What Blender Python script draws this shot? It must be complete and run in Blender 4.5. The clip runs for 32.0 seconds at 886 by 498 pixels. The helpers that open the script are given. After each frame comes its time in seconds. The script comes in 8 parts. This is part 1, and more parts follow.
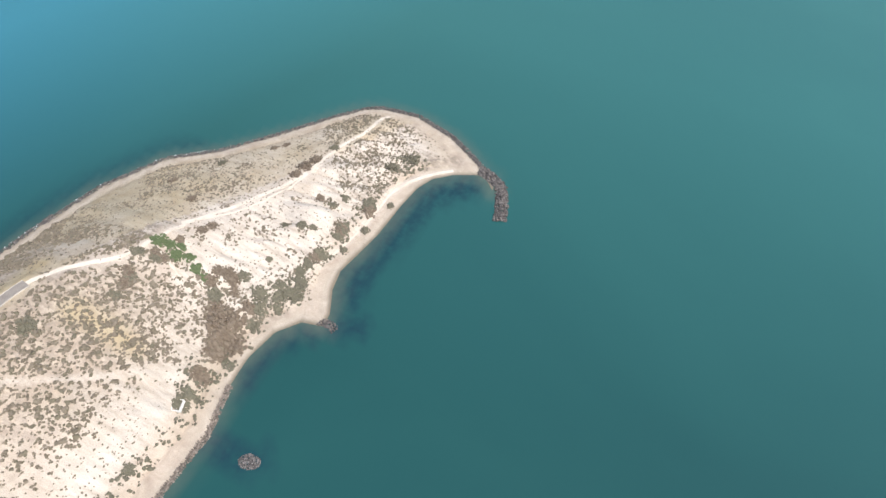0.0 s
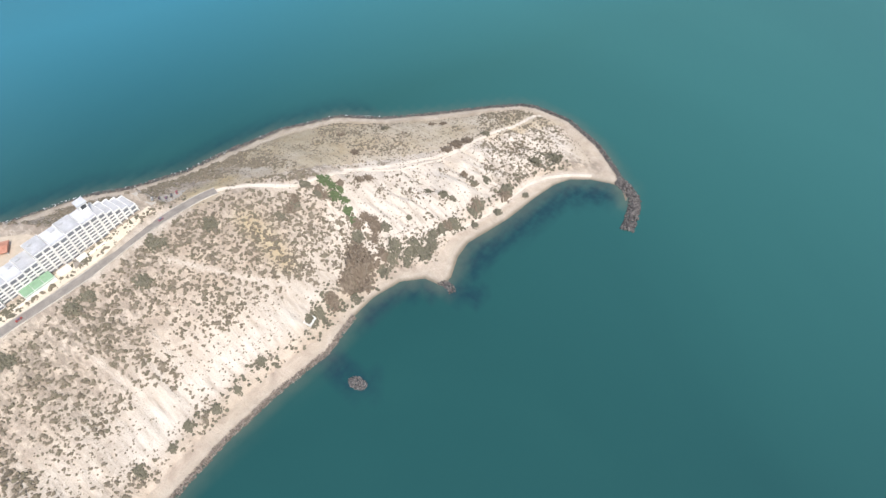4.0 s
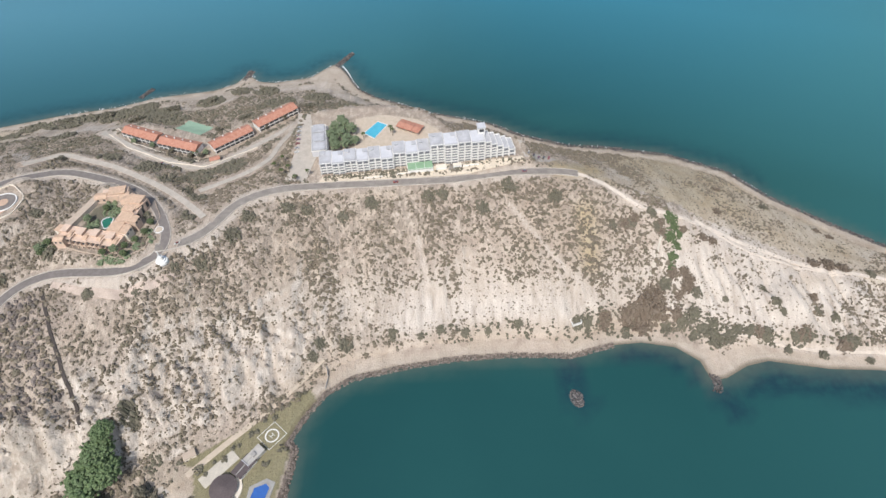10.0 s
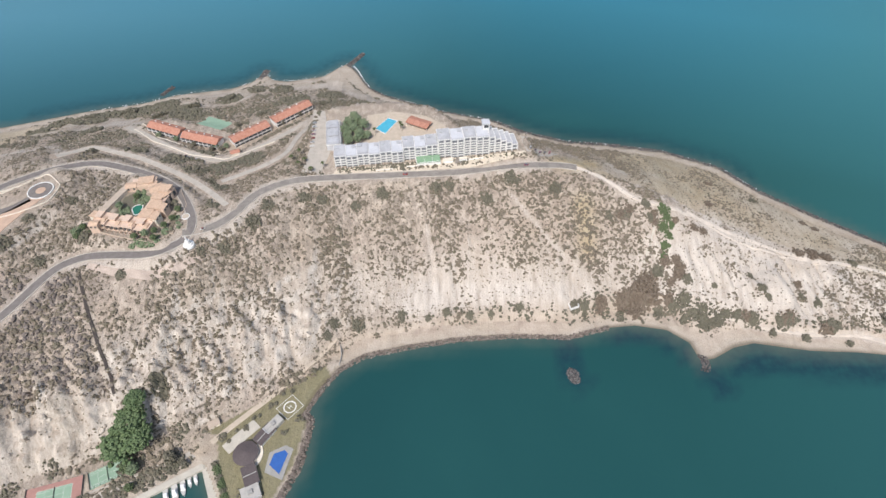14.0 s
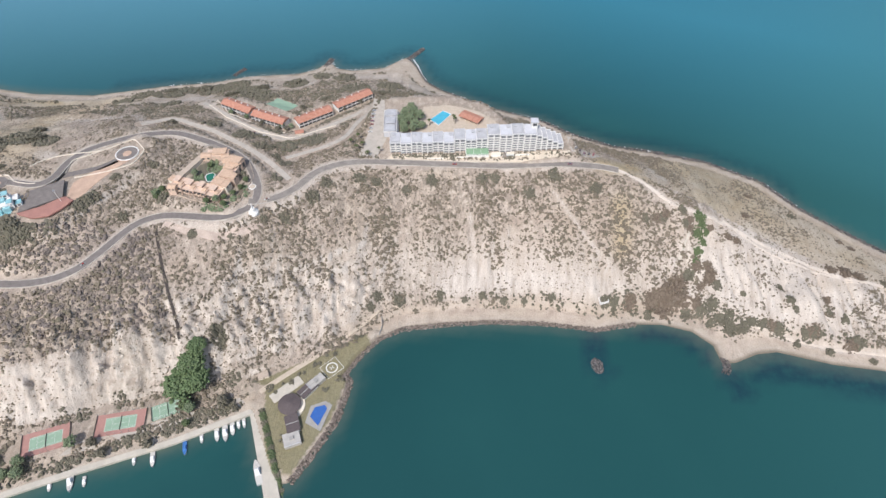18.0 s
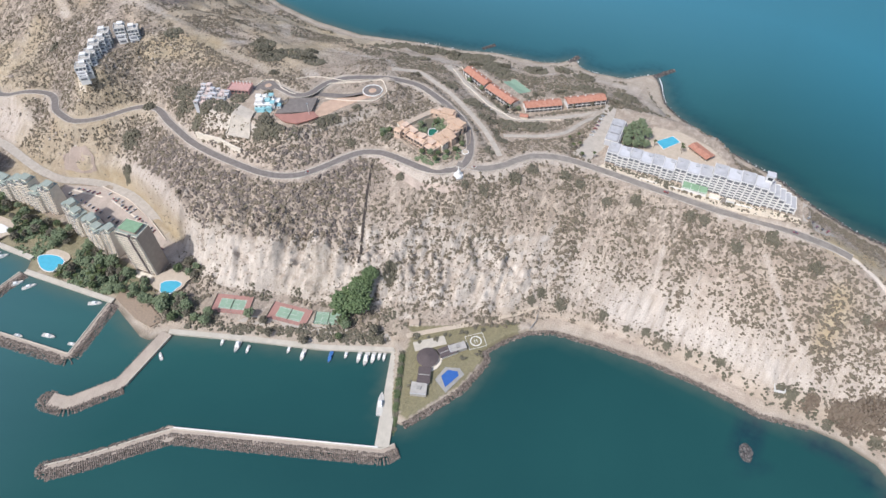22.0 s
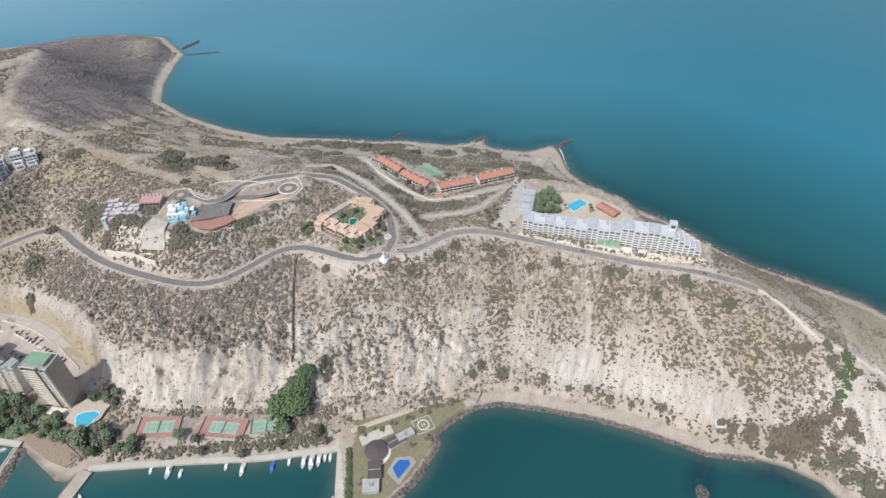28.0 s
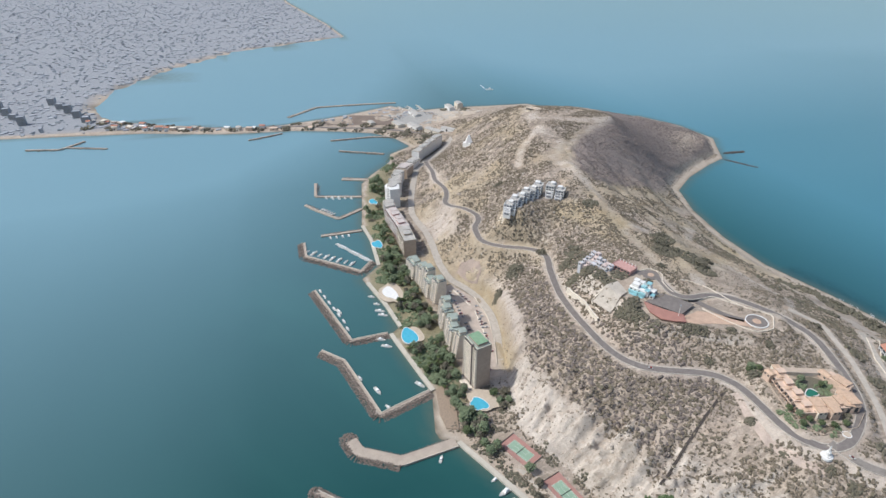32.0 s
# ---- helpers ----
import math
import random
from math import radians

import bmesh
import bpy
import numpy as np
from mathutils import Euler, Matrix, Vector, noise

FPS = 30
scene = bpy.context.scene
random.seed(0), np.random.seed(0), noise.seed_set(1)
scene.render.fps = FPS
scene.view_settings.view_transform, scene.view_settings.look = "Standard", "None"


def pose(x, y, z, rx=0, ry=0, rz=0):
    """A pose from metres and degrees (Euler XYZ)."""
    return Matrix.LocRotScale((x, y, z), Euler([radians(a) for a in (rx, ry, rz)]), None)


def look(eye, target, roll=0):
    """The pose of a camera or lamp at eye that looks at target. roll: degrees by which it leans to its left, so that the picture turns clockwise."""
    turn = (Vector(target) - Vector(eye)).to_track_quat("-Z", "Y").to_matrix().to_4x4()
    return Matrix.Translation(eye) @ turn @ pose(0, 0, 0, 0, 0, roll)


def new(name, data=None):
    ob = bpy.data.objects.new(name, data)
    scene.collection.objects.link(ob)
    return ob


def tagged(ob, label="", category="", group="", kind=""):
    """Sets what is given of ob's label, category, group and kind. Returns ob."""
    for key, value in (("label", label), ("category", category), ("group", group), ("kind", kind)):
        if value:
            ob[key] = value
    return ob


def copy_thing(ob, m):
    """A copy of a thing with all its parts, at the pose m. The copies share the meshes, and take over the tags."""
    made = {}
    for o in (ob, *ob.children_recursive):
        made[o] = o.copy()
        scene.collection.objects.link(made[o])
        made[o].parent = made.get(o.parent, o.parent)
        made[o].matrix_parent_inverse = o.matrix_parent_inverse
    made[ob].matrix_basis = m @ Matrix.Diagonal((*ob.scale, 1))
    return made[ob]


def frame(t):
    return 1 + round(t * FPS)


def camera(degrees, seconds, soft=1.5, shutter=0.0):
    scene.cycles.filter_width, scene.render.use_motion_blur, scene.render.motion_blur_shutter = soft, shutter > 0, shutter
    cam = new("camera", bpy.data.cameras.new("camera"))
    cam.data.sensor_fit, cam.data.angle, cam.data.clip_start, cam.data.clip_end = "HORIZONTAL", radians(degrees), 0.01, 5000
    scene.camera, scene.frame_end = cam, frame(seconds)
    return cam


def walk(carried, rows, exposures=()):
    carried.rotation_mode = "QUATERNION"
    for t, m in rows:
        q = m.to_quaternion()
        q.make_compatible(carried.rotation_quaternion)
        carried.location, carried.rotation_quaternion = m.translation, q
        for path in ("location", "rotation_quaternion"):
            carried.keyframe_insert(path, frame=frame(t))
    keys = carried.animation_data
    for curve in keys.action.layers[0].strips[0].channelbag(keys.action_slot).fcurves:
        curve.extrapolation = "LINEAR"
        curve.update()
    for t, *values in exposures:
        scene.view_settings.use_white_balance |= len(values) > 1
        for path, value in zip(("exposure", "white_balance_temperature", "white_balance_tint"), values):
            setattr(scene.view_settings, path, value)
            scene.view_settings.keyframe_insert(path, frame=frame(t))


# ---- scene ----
cam = camera(74.49, 32.0, soft=1.5)
walk(cam, [
    (0, look((46.18, 25.05, 382.18), (316.97, 164.66, -14.28), -1.20)),
    (1, look((37.64, 19.84, 386.67), (308.35, 160.37, -9.52), -1.45)),
    (2, look((27.27, 15.52, 391.23), (299.38, 155.65, -4.14), -1.50)),
    (3, look((15.04, 12.76, 394.81), (289.70, 151.70, 0.78), -1.16)),
    (3.5, look((8.06, 12.33, 394.21), (280.97, 161.96, 2.89), -1.17)),
    (4, look((2.64, 11.98, 390.76), (229.00, 233.35, 3.77), -1.83)),
    (4.5, look((0.30, 11.40, 387.02), (170.60, 284.57, 4.43), -1.79)),
    (6.5, look((2.55, 5.62, 389.60), (51.88, 330.95, 13.13), -1.42)),
    (7, look((1.99, 4.33, 391.14), (26.94, 333.14, 15.29), -1.24)),
    (8, look((0.87, 2.98, 395.22), (4.75, 331.58, 18.39), -1.02)),
    (9, look((0.00, -0.00, 400.00), (0.00, 327.79, 22.43), -1.13)),
    (10, look((-1.67, -4.68, 405.17), (-1.79, 322.80, 27.34), -1.14)),
    (11, look((-2.02, -11.14, 410.43), (-3.59, 316.25, 32.52), -1.25)),
    (12, look((-2.93, -17.57, 414.81), (-5.32, 309.43, 36.57), -1.28)),
    (13, look((-3.77, -25.67, 418.37), (-6.40, 301.77, 40.52), -1.21)),
    (14, look((-3.79, -34.66, 421.88), (-7.40, 293.68, 44.82), -1.22)),
    (14.5, look((-3.57, -38.74, 424.10), (-7.59, 289.39, 46.85), -1.17)),
    (16.5, look((-3.70, -54.50, 433.37), (-8.92, 273.23, 55.79), -1.02)),
    (17, look((-2.65, -58.47, 435.50), (-9.53, 269.47, 58.13), -1.05)),
    (18, look((-4.40, -65.81, 439.92), (-41.45, 259.84, 62.33), -0.75)),
    (19, look((-7.49, -72.08, 439.54), (-58.15, 253.75, 63.69), -0.32)),
    (20, look((-7.65, -75.41, 438.78), (-95.62, 241.75, 62.39), -0.08)),
    (21, look((-9.68, -76.57, 438.02), (-145.44, 222.32, 60.89), 0.36)),
    (22, look((-7.98, -76.32, 437.36), (-181.28, 202.26, 60.06), 0.30)),
    (23, look((-6.39, -77.97, 437.14), (-191.78, 186.04, 55.13), 0.25)),
    (24, look((-9.12, -74.67, 440.18), (-189.69, 177.03, 47.70), 0.25)),
    (24.5, look((-8.55, -74.17, 439.93), (-206.40, 197.66, 69.84), 0.04)),
    (26.5, look((3.25, -72.28, 435.74), (-170.72, 264.88, 110.07), -0.91)),
    (27, look((1.16, -74.17, 436.69), (-84.55, 294.24, 109.69), -1.15)),
    (27.5, look((-2.90, -76.53, 437.60), (-71.70, 295.43, 110.63), -0.75)),
    (28, look((-6.21, -79.51, 438.05), (-149.03, 271.14, 111.48), -0.44)),
    (28.5, look((-8.16, -79.85, 437.65), (-252.77, 208.51, 110.52), 0.27)),
    (29, look((-8.57, -79.94, 436.69), (-294.82, 166.56, 109.13), 0.40)),
    (29.5, look((-9.90, -80.87, 435.53), (-333.63, 113.01, 107.49), 0.35)),
    (30, look((-10.99, -83.12, 436.53), (-354.39, 69.96, 106.92), 0.56)),
    (31, look((-13.38, -83.31, 437.78), (-380.83, 36.29, 120.49), 0.31)),
    (32, look((-13.34, -85.18, 435.35), (-421.86, 37.94, 174.66), 0.16)),
], [(0, 0.46, 6500, 10), (4.5, 0.40, 6480, 10), (6.5, 0.10, 6450, 10), (14, 0.08, 6400, 11), (18, 0.09, 6300, 12), (24.5, 0.08, 6180, 12), (27, -0.01, 6150, 9), (30, 0.05, 6120, 8), (31, 0.06, 6160, 8), (32, -0.05, 6250, 9)])


# ---- daylight ----
SUN_TO = Vector((-0.24, -0.86, 1.14)).normalized()
world = bpy.data.worlds.new("sky")
scene.world = world
world.use_nodes = True
wn = world.node_tree
sky = wn.nodes.new("ShaderNodeTexSky")
sky.sky_type = "NISHITA"
sky.sun_disc = False
sky.sun_elevation = math.asin(SUN_TO.z)
sky.sun_rotation = math.atan2(SUN_TO.x, SUN_TO.y)
sky.air_density = 1.3
sky.dust_density = 3.0
sky.altitude = 200
wn.links.new(sky.outputs[0], wn.nodes["Background"].inputs[0])
wn.nodes["Background"].inputs[1].default_value = 0.13
lamp = bpy.data.lights.new("sun", "SUN")
lamp.energy = 3.3
lamp.angle = radians(0.55)
lamp.color = (1.0, 0.965, 0.915)
sun = new("sun", lamp)
sun.matrix_world = look(SUN_TO * 900, (0, 0, 0))


# ---- materials ----
class Nodes:
    """A node material, built up step by step."""

    def __init__(self, name, rough=0.8, metal=0.0, spec=0.5):
        self.m = bpy.data.materials.new(name)
        self.m.use_nodes = True
        self.t = self.m.node_tree
        self.b = self.t.nodes["Principled BSDF"]
        self.b.inputs["Roughness"].default_value = rough
        self.b.inputs["Metallic"].default_value = metal
        self.b.inputs["Specular IOR Level"].default_value = spec
        self.geo = self.t.nodes.new("ShaderNodeNewGeometry")
        self.pos = self.geo.outputs["Position"]

    def noise(self, scale, detail=4.0, rough=0.55, at=None, distort=0.0):
        n = self.t.nodes.new("ShaderNodeTexNoise")
        n.inputs["Scale"].default_value = scale
        n.inputs["Detail"].default_value = detail
        n.inputs["Roughness"].default_value = rough
        n.inputs["Distortion"].default_value = distort
        self.t.links.new(at or self.pos, n.inputs["Vector"])
        return n.outputs["Fac"]

    def stretch(self, sx, sy, sz, rz=0.0):
        n = self.t.nodes.new("ShaderNodeMapping")
        n.inputs["Scale"].default_value = (sx, sy, sz)
        n.inputs["Rotation"].default_value = (0, 0, radians(rz))
        self.t.links.new(self.pos, n.inputs["Vector"])
        return n.outputs[0]

    def attr(self, name):
        n = self.t.nodes.new("ShaderNodeAttribute")
        n.attribute_name = name
        return n.outputs["Fac"]

    def ramp(self, fac, *stops):
        n = self.t.nodes.new("ShaderNodeValToRGB")
        e = n.color_ramp.elements
        while len(e) < len(stops):
            e.new(0.5)
        for el, (p, c) in zip(e, stops):
            el.position = p
            el.color = (*c, 1) if isinstance(c, tuple) else (c, c, c, 1)
        self.t.links.new(fac, n.inputs[0])
        return n.outputs[0]

    def mix(self, fac, a, b, how="MIX"):
        n = self.t.nodes.new("ShaderNodeMix")
        n.data_type, n.blend_type = "RGBA", how
        for s, v in ((n.inputs[0], fac), (n.inputs[6], a), (n.inputs[7], b)):
            if isinstance(v, (int, float)):
                s.default_value = v
            elif isinstance(v, tuple):
                s.default_value = (*v, 1)
            else:
                self.t.links.new(v, s)
        return n.outputs[2]

    def math(self, op, a, b):
        n = self.t.nodes.new("ShaderNodeMath")
        n.operation = op
        n.use_clamp = op in ("ADD", "MULTIPLY", "SUBTRACT")
        for s, v in zip(n.inputs, (a, b)):
            if isinstance(v, (int, float)):
                s.default_value = v
            else:
                self.t.links.new(v, s)
        return n.outputs[0]

    def random(self):
        return self.t.nodes.new("ShaderNodeObjectInfo").outputs["Random"]

    def island(self):
        return self.geo.outputs["Random Per Island"]

    def colour(self, c):
        if isinstance(c, tuple):
            self.b.inputs["Base Color"].default_value = (*c, 1)
        else:
            self.t.links.new(c, self.b.inputs["Base Color"])
        return self

    def rough(self, fac, lo, hi):
        n = self.t.nodes.new("ShaderNodeMapRange")
        n.inputs["To Min"].default_value, n.inputs["To Max"].default_value = lo, hi
        self.t.links.new(fac, n.inputs["Value"])
        self.t.links.new(n.outputs[0], self.b.inputs["Roughness"])
        return self

    def bump(self, fac, depth, strength=1.0):
        n = self.t.nodes.new("ShaderNodeBump")
        n.inputs["Distance"].default_value = depth
        n.inputs["Strength"].default_value = strength
        self.t.links.new(fac, n.inputs["Height"])
        old = self.b.inputs["Normal"]
        if old.links:
            self.t.links.new(old.links[0].from_socket, n.inputs["Normal"])
        self.t.links.new(n.outputs[0], old)
        return self


def plain(name, c, rough=0.75, vary=0.18, scale=0.6, metal=0.0, spec=0.4, rnd=0.0):
    """A painted or cast surface with blotches, fine grain and a little random tone from thing to thing."""
    n = Nodes(name, rough, metal, spec)
    a = tuple(max(0.0, v * (1 - vary)) for v in c)
    b = tuple(min(1.0, v * (1 + vary)) for v in c)
    k = n.ramp(n.noise(scale), (0.3, a), (0.7, b))
    k = n.mix(0.35, k, n.ramp(n.noise(scale * 9, 2), (0.35, a), (0.65, b)))
    if rnd:
        k = n.mix(n.ramp(n.random(), (0, 0.0), (1, rnd)), k, tuple(v * 0.45 for v in c))
    n.colour(k)
    n.rough(n.noise(scale * 2), rough * 0.85, min(1, rough * 1.15))
    return n.m


# ---- mesh helpers ----
def from_arrays(name, verts, faces, material, smooth=False):
    me = bpy.data.meshes.new(name)
    v = np.asarray(verts, dtype=np.float32).reshape(-1, 3)
    f = np.asarray(faces, dtype=np.int32)
    k = f.shape[1]
    me.vertices.add(len(v))
    me.vertices.foreach_set("co", v.ravel())
    me.loops.add(f.size)
    me.loops.foreach_set("vertex_index", f.ravel())
    me.polygons.add(len(f))
    me.polygons.foreach_set("loop_start", np.arange(0, f.size, k, dtype=np.int32))
    me.polygons.foreach_set("use_smooth", np.full(len(f), smooth))
    me.update(calc_edges=True)
    me.validate()
    if material:
        me.materials.append(material)
    return me


def part(name, bm, material, parent=None, label="", smooth=False):
    me = bpy.data.meshes.new(name)
    bm.to_mesh(me)
    bm.free()
    me.materials.append(material)
    if smooth:
        for p in me.polygons:
            p.use_smooth = True
    ob = new(name, me)
    if parent:
        ob.parent = parent
    return tagged(ob, label) if label else ob


def share(name, me, parent, m):
    """One more object on a mesh that others use too."""
    ob = new(name, me)
    ob.parent = parent
    ob.matrix_basis = m
    return ob


def add_box(bm, x0, x1, y0, y1, z0, z1, m=None):
    v = [bm.verts.new((x, y, z)) for z in (z0, z1) for x, y in ((x0, y0), (x1, y0), (x1, y1), (x0, y1))]
    if m is not None:
        for p in v:
            p.co = m @ p.co
    for f in ((3, 2, 1, 0), (4, 5, 6, 7), (0, 1, 5, 4), (1, 2, 6, 5), (2, 3, 7, 6), (3, 0, 4, 7)):
        bm.faces.new([v[i] for i in f])
    return v


def box(*a, bevel=0.0, m=None):
    bm = bmesh.new()
    add_box(bm, *a)
    if bevel:
        bmesh.ops.bevel(bm, geom=bm.edges[:], offset=bevel, segments=1, affect="EDGES")
    if m is not None:
        bm.transform(m)
    return bm


def tube(r0, r1, z0, z1, n=12, cx=0.0, cy=0.0):
    bm = bmesh.new()
    lo = [bm.verts.new((cx + r0 * math.cos(a), cy + r0 * math.sin(a), z0)) for a in np.linspace(0, math.tau, n, False)]
    hi = [bm.verts.new((cx + r1 * math.cos(a), cy + r1 * math.sin(a), z1)) for a in np.linspace(0, math.tau, n, False)]
    for i in range(n):
        bm.faces.new((lo[i], lo[(i + 1) % n], hi[(i + 1) % n], hi[i]))
    bm.faces.new(hi)
    bm.faces.new(lo[::-1])
    return bm


def empty(name, x, y, z, turn=0.0, label="", category="", group=""):
    ob = new(name)
    ob.empty_display_size = 0.5
    ob.matrix_basis = pose(x, y, z, 0, 0, turn)
    return tagged(ob, label, category, group)


# ---- the lie of the land: shore lines, foot, cliff and crest lines of the peninsula ----
SHORE_SOUTH = [(401, 157), (396, 172), (388, 189), (375, 204), (359, 211), (334, 214), (296, 216), (273, 220), (251, 224), (233, 220), (214, 210), (202, 208), (198, 225), (182, 238), (156, 243), (133, 241), (115, 237), (100, 232), (50, 234), (5, 231), (-38, 224), (-73, 216), (-93, 204), (-107, 184), (-116, 165), (-110, 159), (-114, 126), (-126, 98), (-138, 73)]
SHORE_NORTH = [(382, 146), (410, 173), (433, 211), (446, 256), (442, 294), (434, 310), (411, 331), (363, 368), (320, 405), (290, 444), (236, 472), (180, 484), (192, 483), (133, 491), (86, 510), (51, 533), (-12, 554), (-79, 587), (-100, 604)]
SHORE_NORTH_WEST = [(-121, 645), (-134, 662), (-147, 649), (-162, 632), (-206, 622), (-226, 626), (-240, 642), (-253, 621), (-275, 608), (-342, 595), (-382, 577), (-442, 563), (-530, 534), (-609, 530), (-694, 541), (-766, 565), (-807, 617), (-846, 690), (-863, 733), (-901, 754)]
SHORE_FAR = [(-960, 788), (-1050, 767), (-1128, 718), (-1178, 630), (-1285, 506), (-1296, 408), (-1310, 327), (-1308, 243), (-1360, 187), (-1316, 59), (-1294, -68), (-1299, -162), (-1363, -305), (-1422, -427), (-1521, -485), (-1660, -465), (-1857, -349), (-2042, -163), (-2170, 200), (-2420, 170), (-3000, 60)]
SHORE_QUAY = [(-150, 72), (-183, 124), (-237, 93), (-296, 66), (-359, 35), (-370, 20), (-379, 18), (-430, 29), (-530, 7), (-541, 20), (-589, 12), (-632, 2), (-652, -4), (-677, 22), (-748, 25), (-793, 20), (-889, 37), (-944, 46), (-975, 67), (-1029, 115), (-1065, 123), (-1094, 170), (-1143, 152), (-1189, 113), (-1219, 46), (-1250, -46), (-1269, -185), (-1323, -356), (-1341, -467), (-1368, -630), (-1390, -880)]
TOE = [(383, 211, 5), (352, 231, 5), (294, 232, 5), (247, 237, 5), (200, 250, 5), (223, 244, 5), (161, 245, 5), (99, 244, 5), (50, 248, 5), (-12, 243, 5), (-65, 236, 5), (-99, 226, 5), (-140, 194, 5), (-181, 161, 5), (-199, 149, 5), (-246, 134, 5), (-323, 111, 5), (-372, 85, 5), (-401, 103, 5), (-398, 103, 5), (-436, 120, 5), (-493, 125, 5), (-558, 135, 5), (-609, 107, 5), (-650, 96, 5), (-762, 105, 5), (-858, 117, 5), (-968, 153, 5), (-1086, 257, 5)]
CLIFF = [(273, 263, 22), (232, 275, 22), (198, 285, 25), (168, 285, 18), (106, 268, 16), (52, 279, 22), (-12, 274, 16), (-83, 262, 20), (-130, 235, 24), (-166, 213, 30), (-212, 195, 32), (-216, 182, 35), (-267, 164, 38), (-306, 147, 40), (-347, 130, 40), (-403, 124, 38), (-459, 128, 34), (-447, 131, 32), (-480, 131, 30), (-541, 142, 24), (-604, 143, 25), (-669, 125, 25), (-773, 149, 22), (-876, 161, 22), (-968, 219, 25)]
CREST = [(424, 270, 8), (393, 284, 12), (358, 288, 17), (320, 293, 22), (286, 306, 26), (247, 322, 32), (213, 336, 42), (189, 339, 52), (164, 347, 56), (124, 376, 60), (135, 371, 58), (107, 382, 62), (57, 377, 67), (9, 366, 69), (-62, 360, 70), (-122, 357, 72), (-157, 347, 74), (-176, 315, 76), (-196, 292, 77), (-208, 277, 78), (-236, 263, 77)]
CREST_WEST = [(-280, 270, 75), (-312, 257, 73), (-326, 222, 71), (-343, 193, 69), (-379, 184, 66), (-438, 186, 63), (-501, 195, 58), (-559, 210, 54), (-585, 203, 54), (-621, 149, 48), (-664, 154, 45), (-693, 179, 44), (-724, 160, 42), (-792, 146, 42)]
NORTH_SLOPE = [(353, 328, 12), (289, 363, 20), (223, 405, 25), (169, 411, 35), (94, 424, 50), (117, 425, 42), (47, 428, 58), (-11, 448, 60), (-64, 445, 62), (-103, 494, 42), (-146, 537, 30), (-238, 551, 22), (-148, 609, 4), (-315, 483, 40), (-154, 494, 48), (-232, 435, 46), (-197, 416, 56), (-196, 351, 68), (-372, 524, 14), (-481, 495, 14), (-384, 435, 50), (-544, 456, 28), (-653, 468, 26), (-301, 351, 76)]
HILL = [(-339, 334, 88), (-376, 293, 90), (-395, 242, 91), (-411, 233, 92), (-447, 277, 91), (-465, 226, 89), (-357, 227, 75), (-338, 298, 80), (-259, 303, 83), (-275, 295, 83), (-242, 315, 83), (-361, 362, 86), (-314, 372, 82), (-243, 347, 79), (-431, 330, 84), (-474, 457, 40), (-435, 494, 25), (-516, 375, 70), (-536, 321, 84), (-582, 292, 96), (-553, 276, 90), (-651, 262, 100), (-614, 197, 94), (-710, 308, 103), (-802, 374, 106), (-807, 317, 110)]
HILL_FAR = [(-898, 327, 112), (-868, 473, 108), (-693, 336, 98), (-754, 214, 60), (-844, 209, 50), (-868, 256, 75), (-1033, 297, 60), (-1060, 341, 70), (-664, 378, 70), (-743, 456, 62), (-816, 525, 52), (-947, 627, 54), (-888, 665, 30), (-781, 548, 14), (-856, 663, 12), (-895, 721, 25), (-659, 535, 12), (-646, 457, 40), (-1034, 540, 60), (-1078, 254, 20), (-1248, 267, 5), (-1229, 369, 8)]


def along(line, step):
    """Points every step metres along a line of points, of two or three numbers each."""
    p = np.array(line, float)
    d = np.r_[0, np.cumsum(np.hypot(*np.diff(p[:, :2], axis=0).T))]
    s = np.linspace(0, d[-1], max(2, int(d[-1] / step) + 1))
    return np.stack([np.interp(s, d, c) for c in p.T], 1)


def smooth_line(line, step, rounds=3):
    p = along(line, step)
    for _ in range(rounds):
        p[1:-1] = (p[:-2] + 2 * p[1:-1] + p[2:]) / 4
    return p


LAND = np.array(SHORE_SOUTH[::1] + SHORE_QUAY + [(-1420, -1300), (-1500, -3400), (-4700, -3400), (-4700, -100)]
                + SHORE_FAR[::-1] + (SHORE_NORTH + SHORE_NORTH_WEST)[::-1], float)


def shore_distance(x, y):
    """Metres inland of the shore; below nought out at sea."""
    x, y = np.asarray(x, float).ravel(), np.asarray(y, float).ravel()
    best, inside = np.full(len(x), 1e18), np.zeros(len(x), bool)
    for (ax, ay), (bx, by) in zip(LAND, np.roll(LAND, -1, 0)):
        dx, dy = bx - ax, by - ay
        t = np.clip(((x - ax) * dx + (y - ay) * dy) / (dx * dx + dy * dy + 1e-9), 0, 1)
        best = np.minimum(best, (x - ax - t * dx) ** 2 + (y - ay - t * dy) ** 2)
        if dy:
            inside ^= ((ay > y) != (by > y)) & (x < (y - ay) / dy * dx + ax)
    return np.where(inside, 1, -1) * np.sqrt(best)


def line_distance(x, y, line):
    x, y = np.asarray(x, float).ravel(), np.asarray(y, float).ravel()
    best, height = np.full(len(x), 1e18), np.zeros(len(x))
    for a, b in zip(line[:-1], line[1:]):
        dx, dy = b[0] - a[0], b[1] - a[1]
        t = np.clip(((x - a[0]) * dx + (y - a[1]) * dy) / (dx * dx + dy * dy + 1e-9), 0, 1)
        d = (x - a[0] - t * dx) ** 2 + (y - a[1] - t * dy) ** 2
        near = d < best
        best[near] = d[near]
        if len(a) > 2:
            height[near] = (a[2] + t * (b[2] - a[2]))[near]
    return np.sqrt(best), height


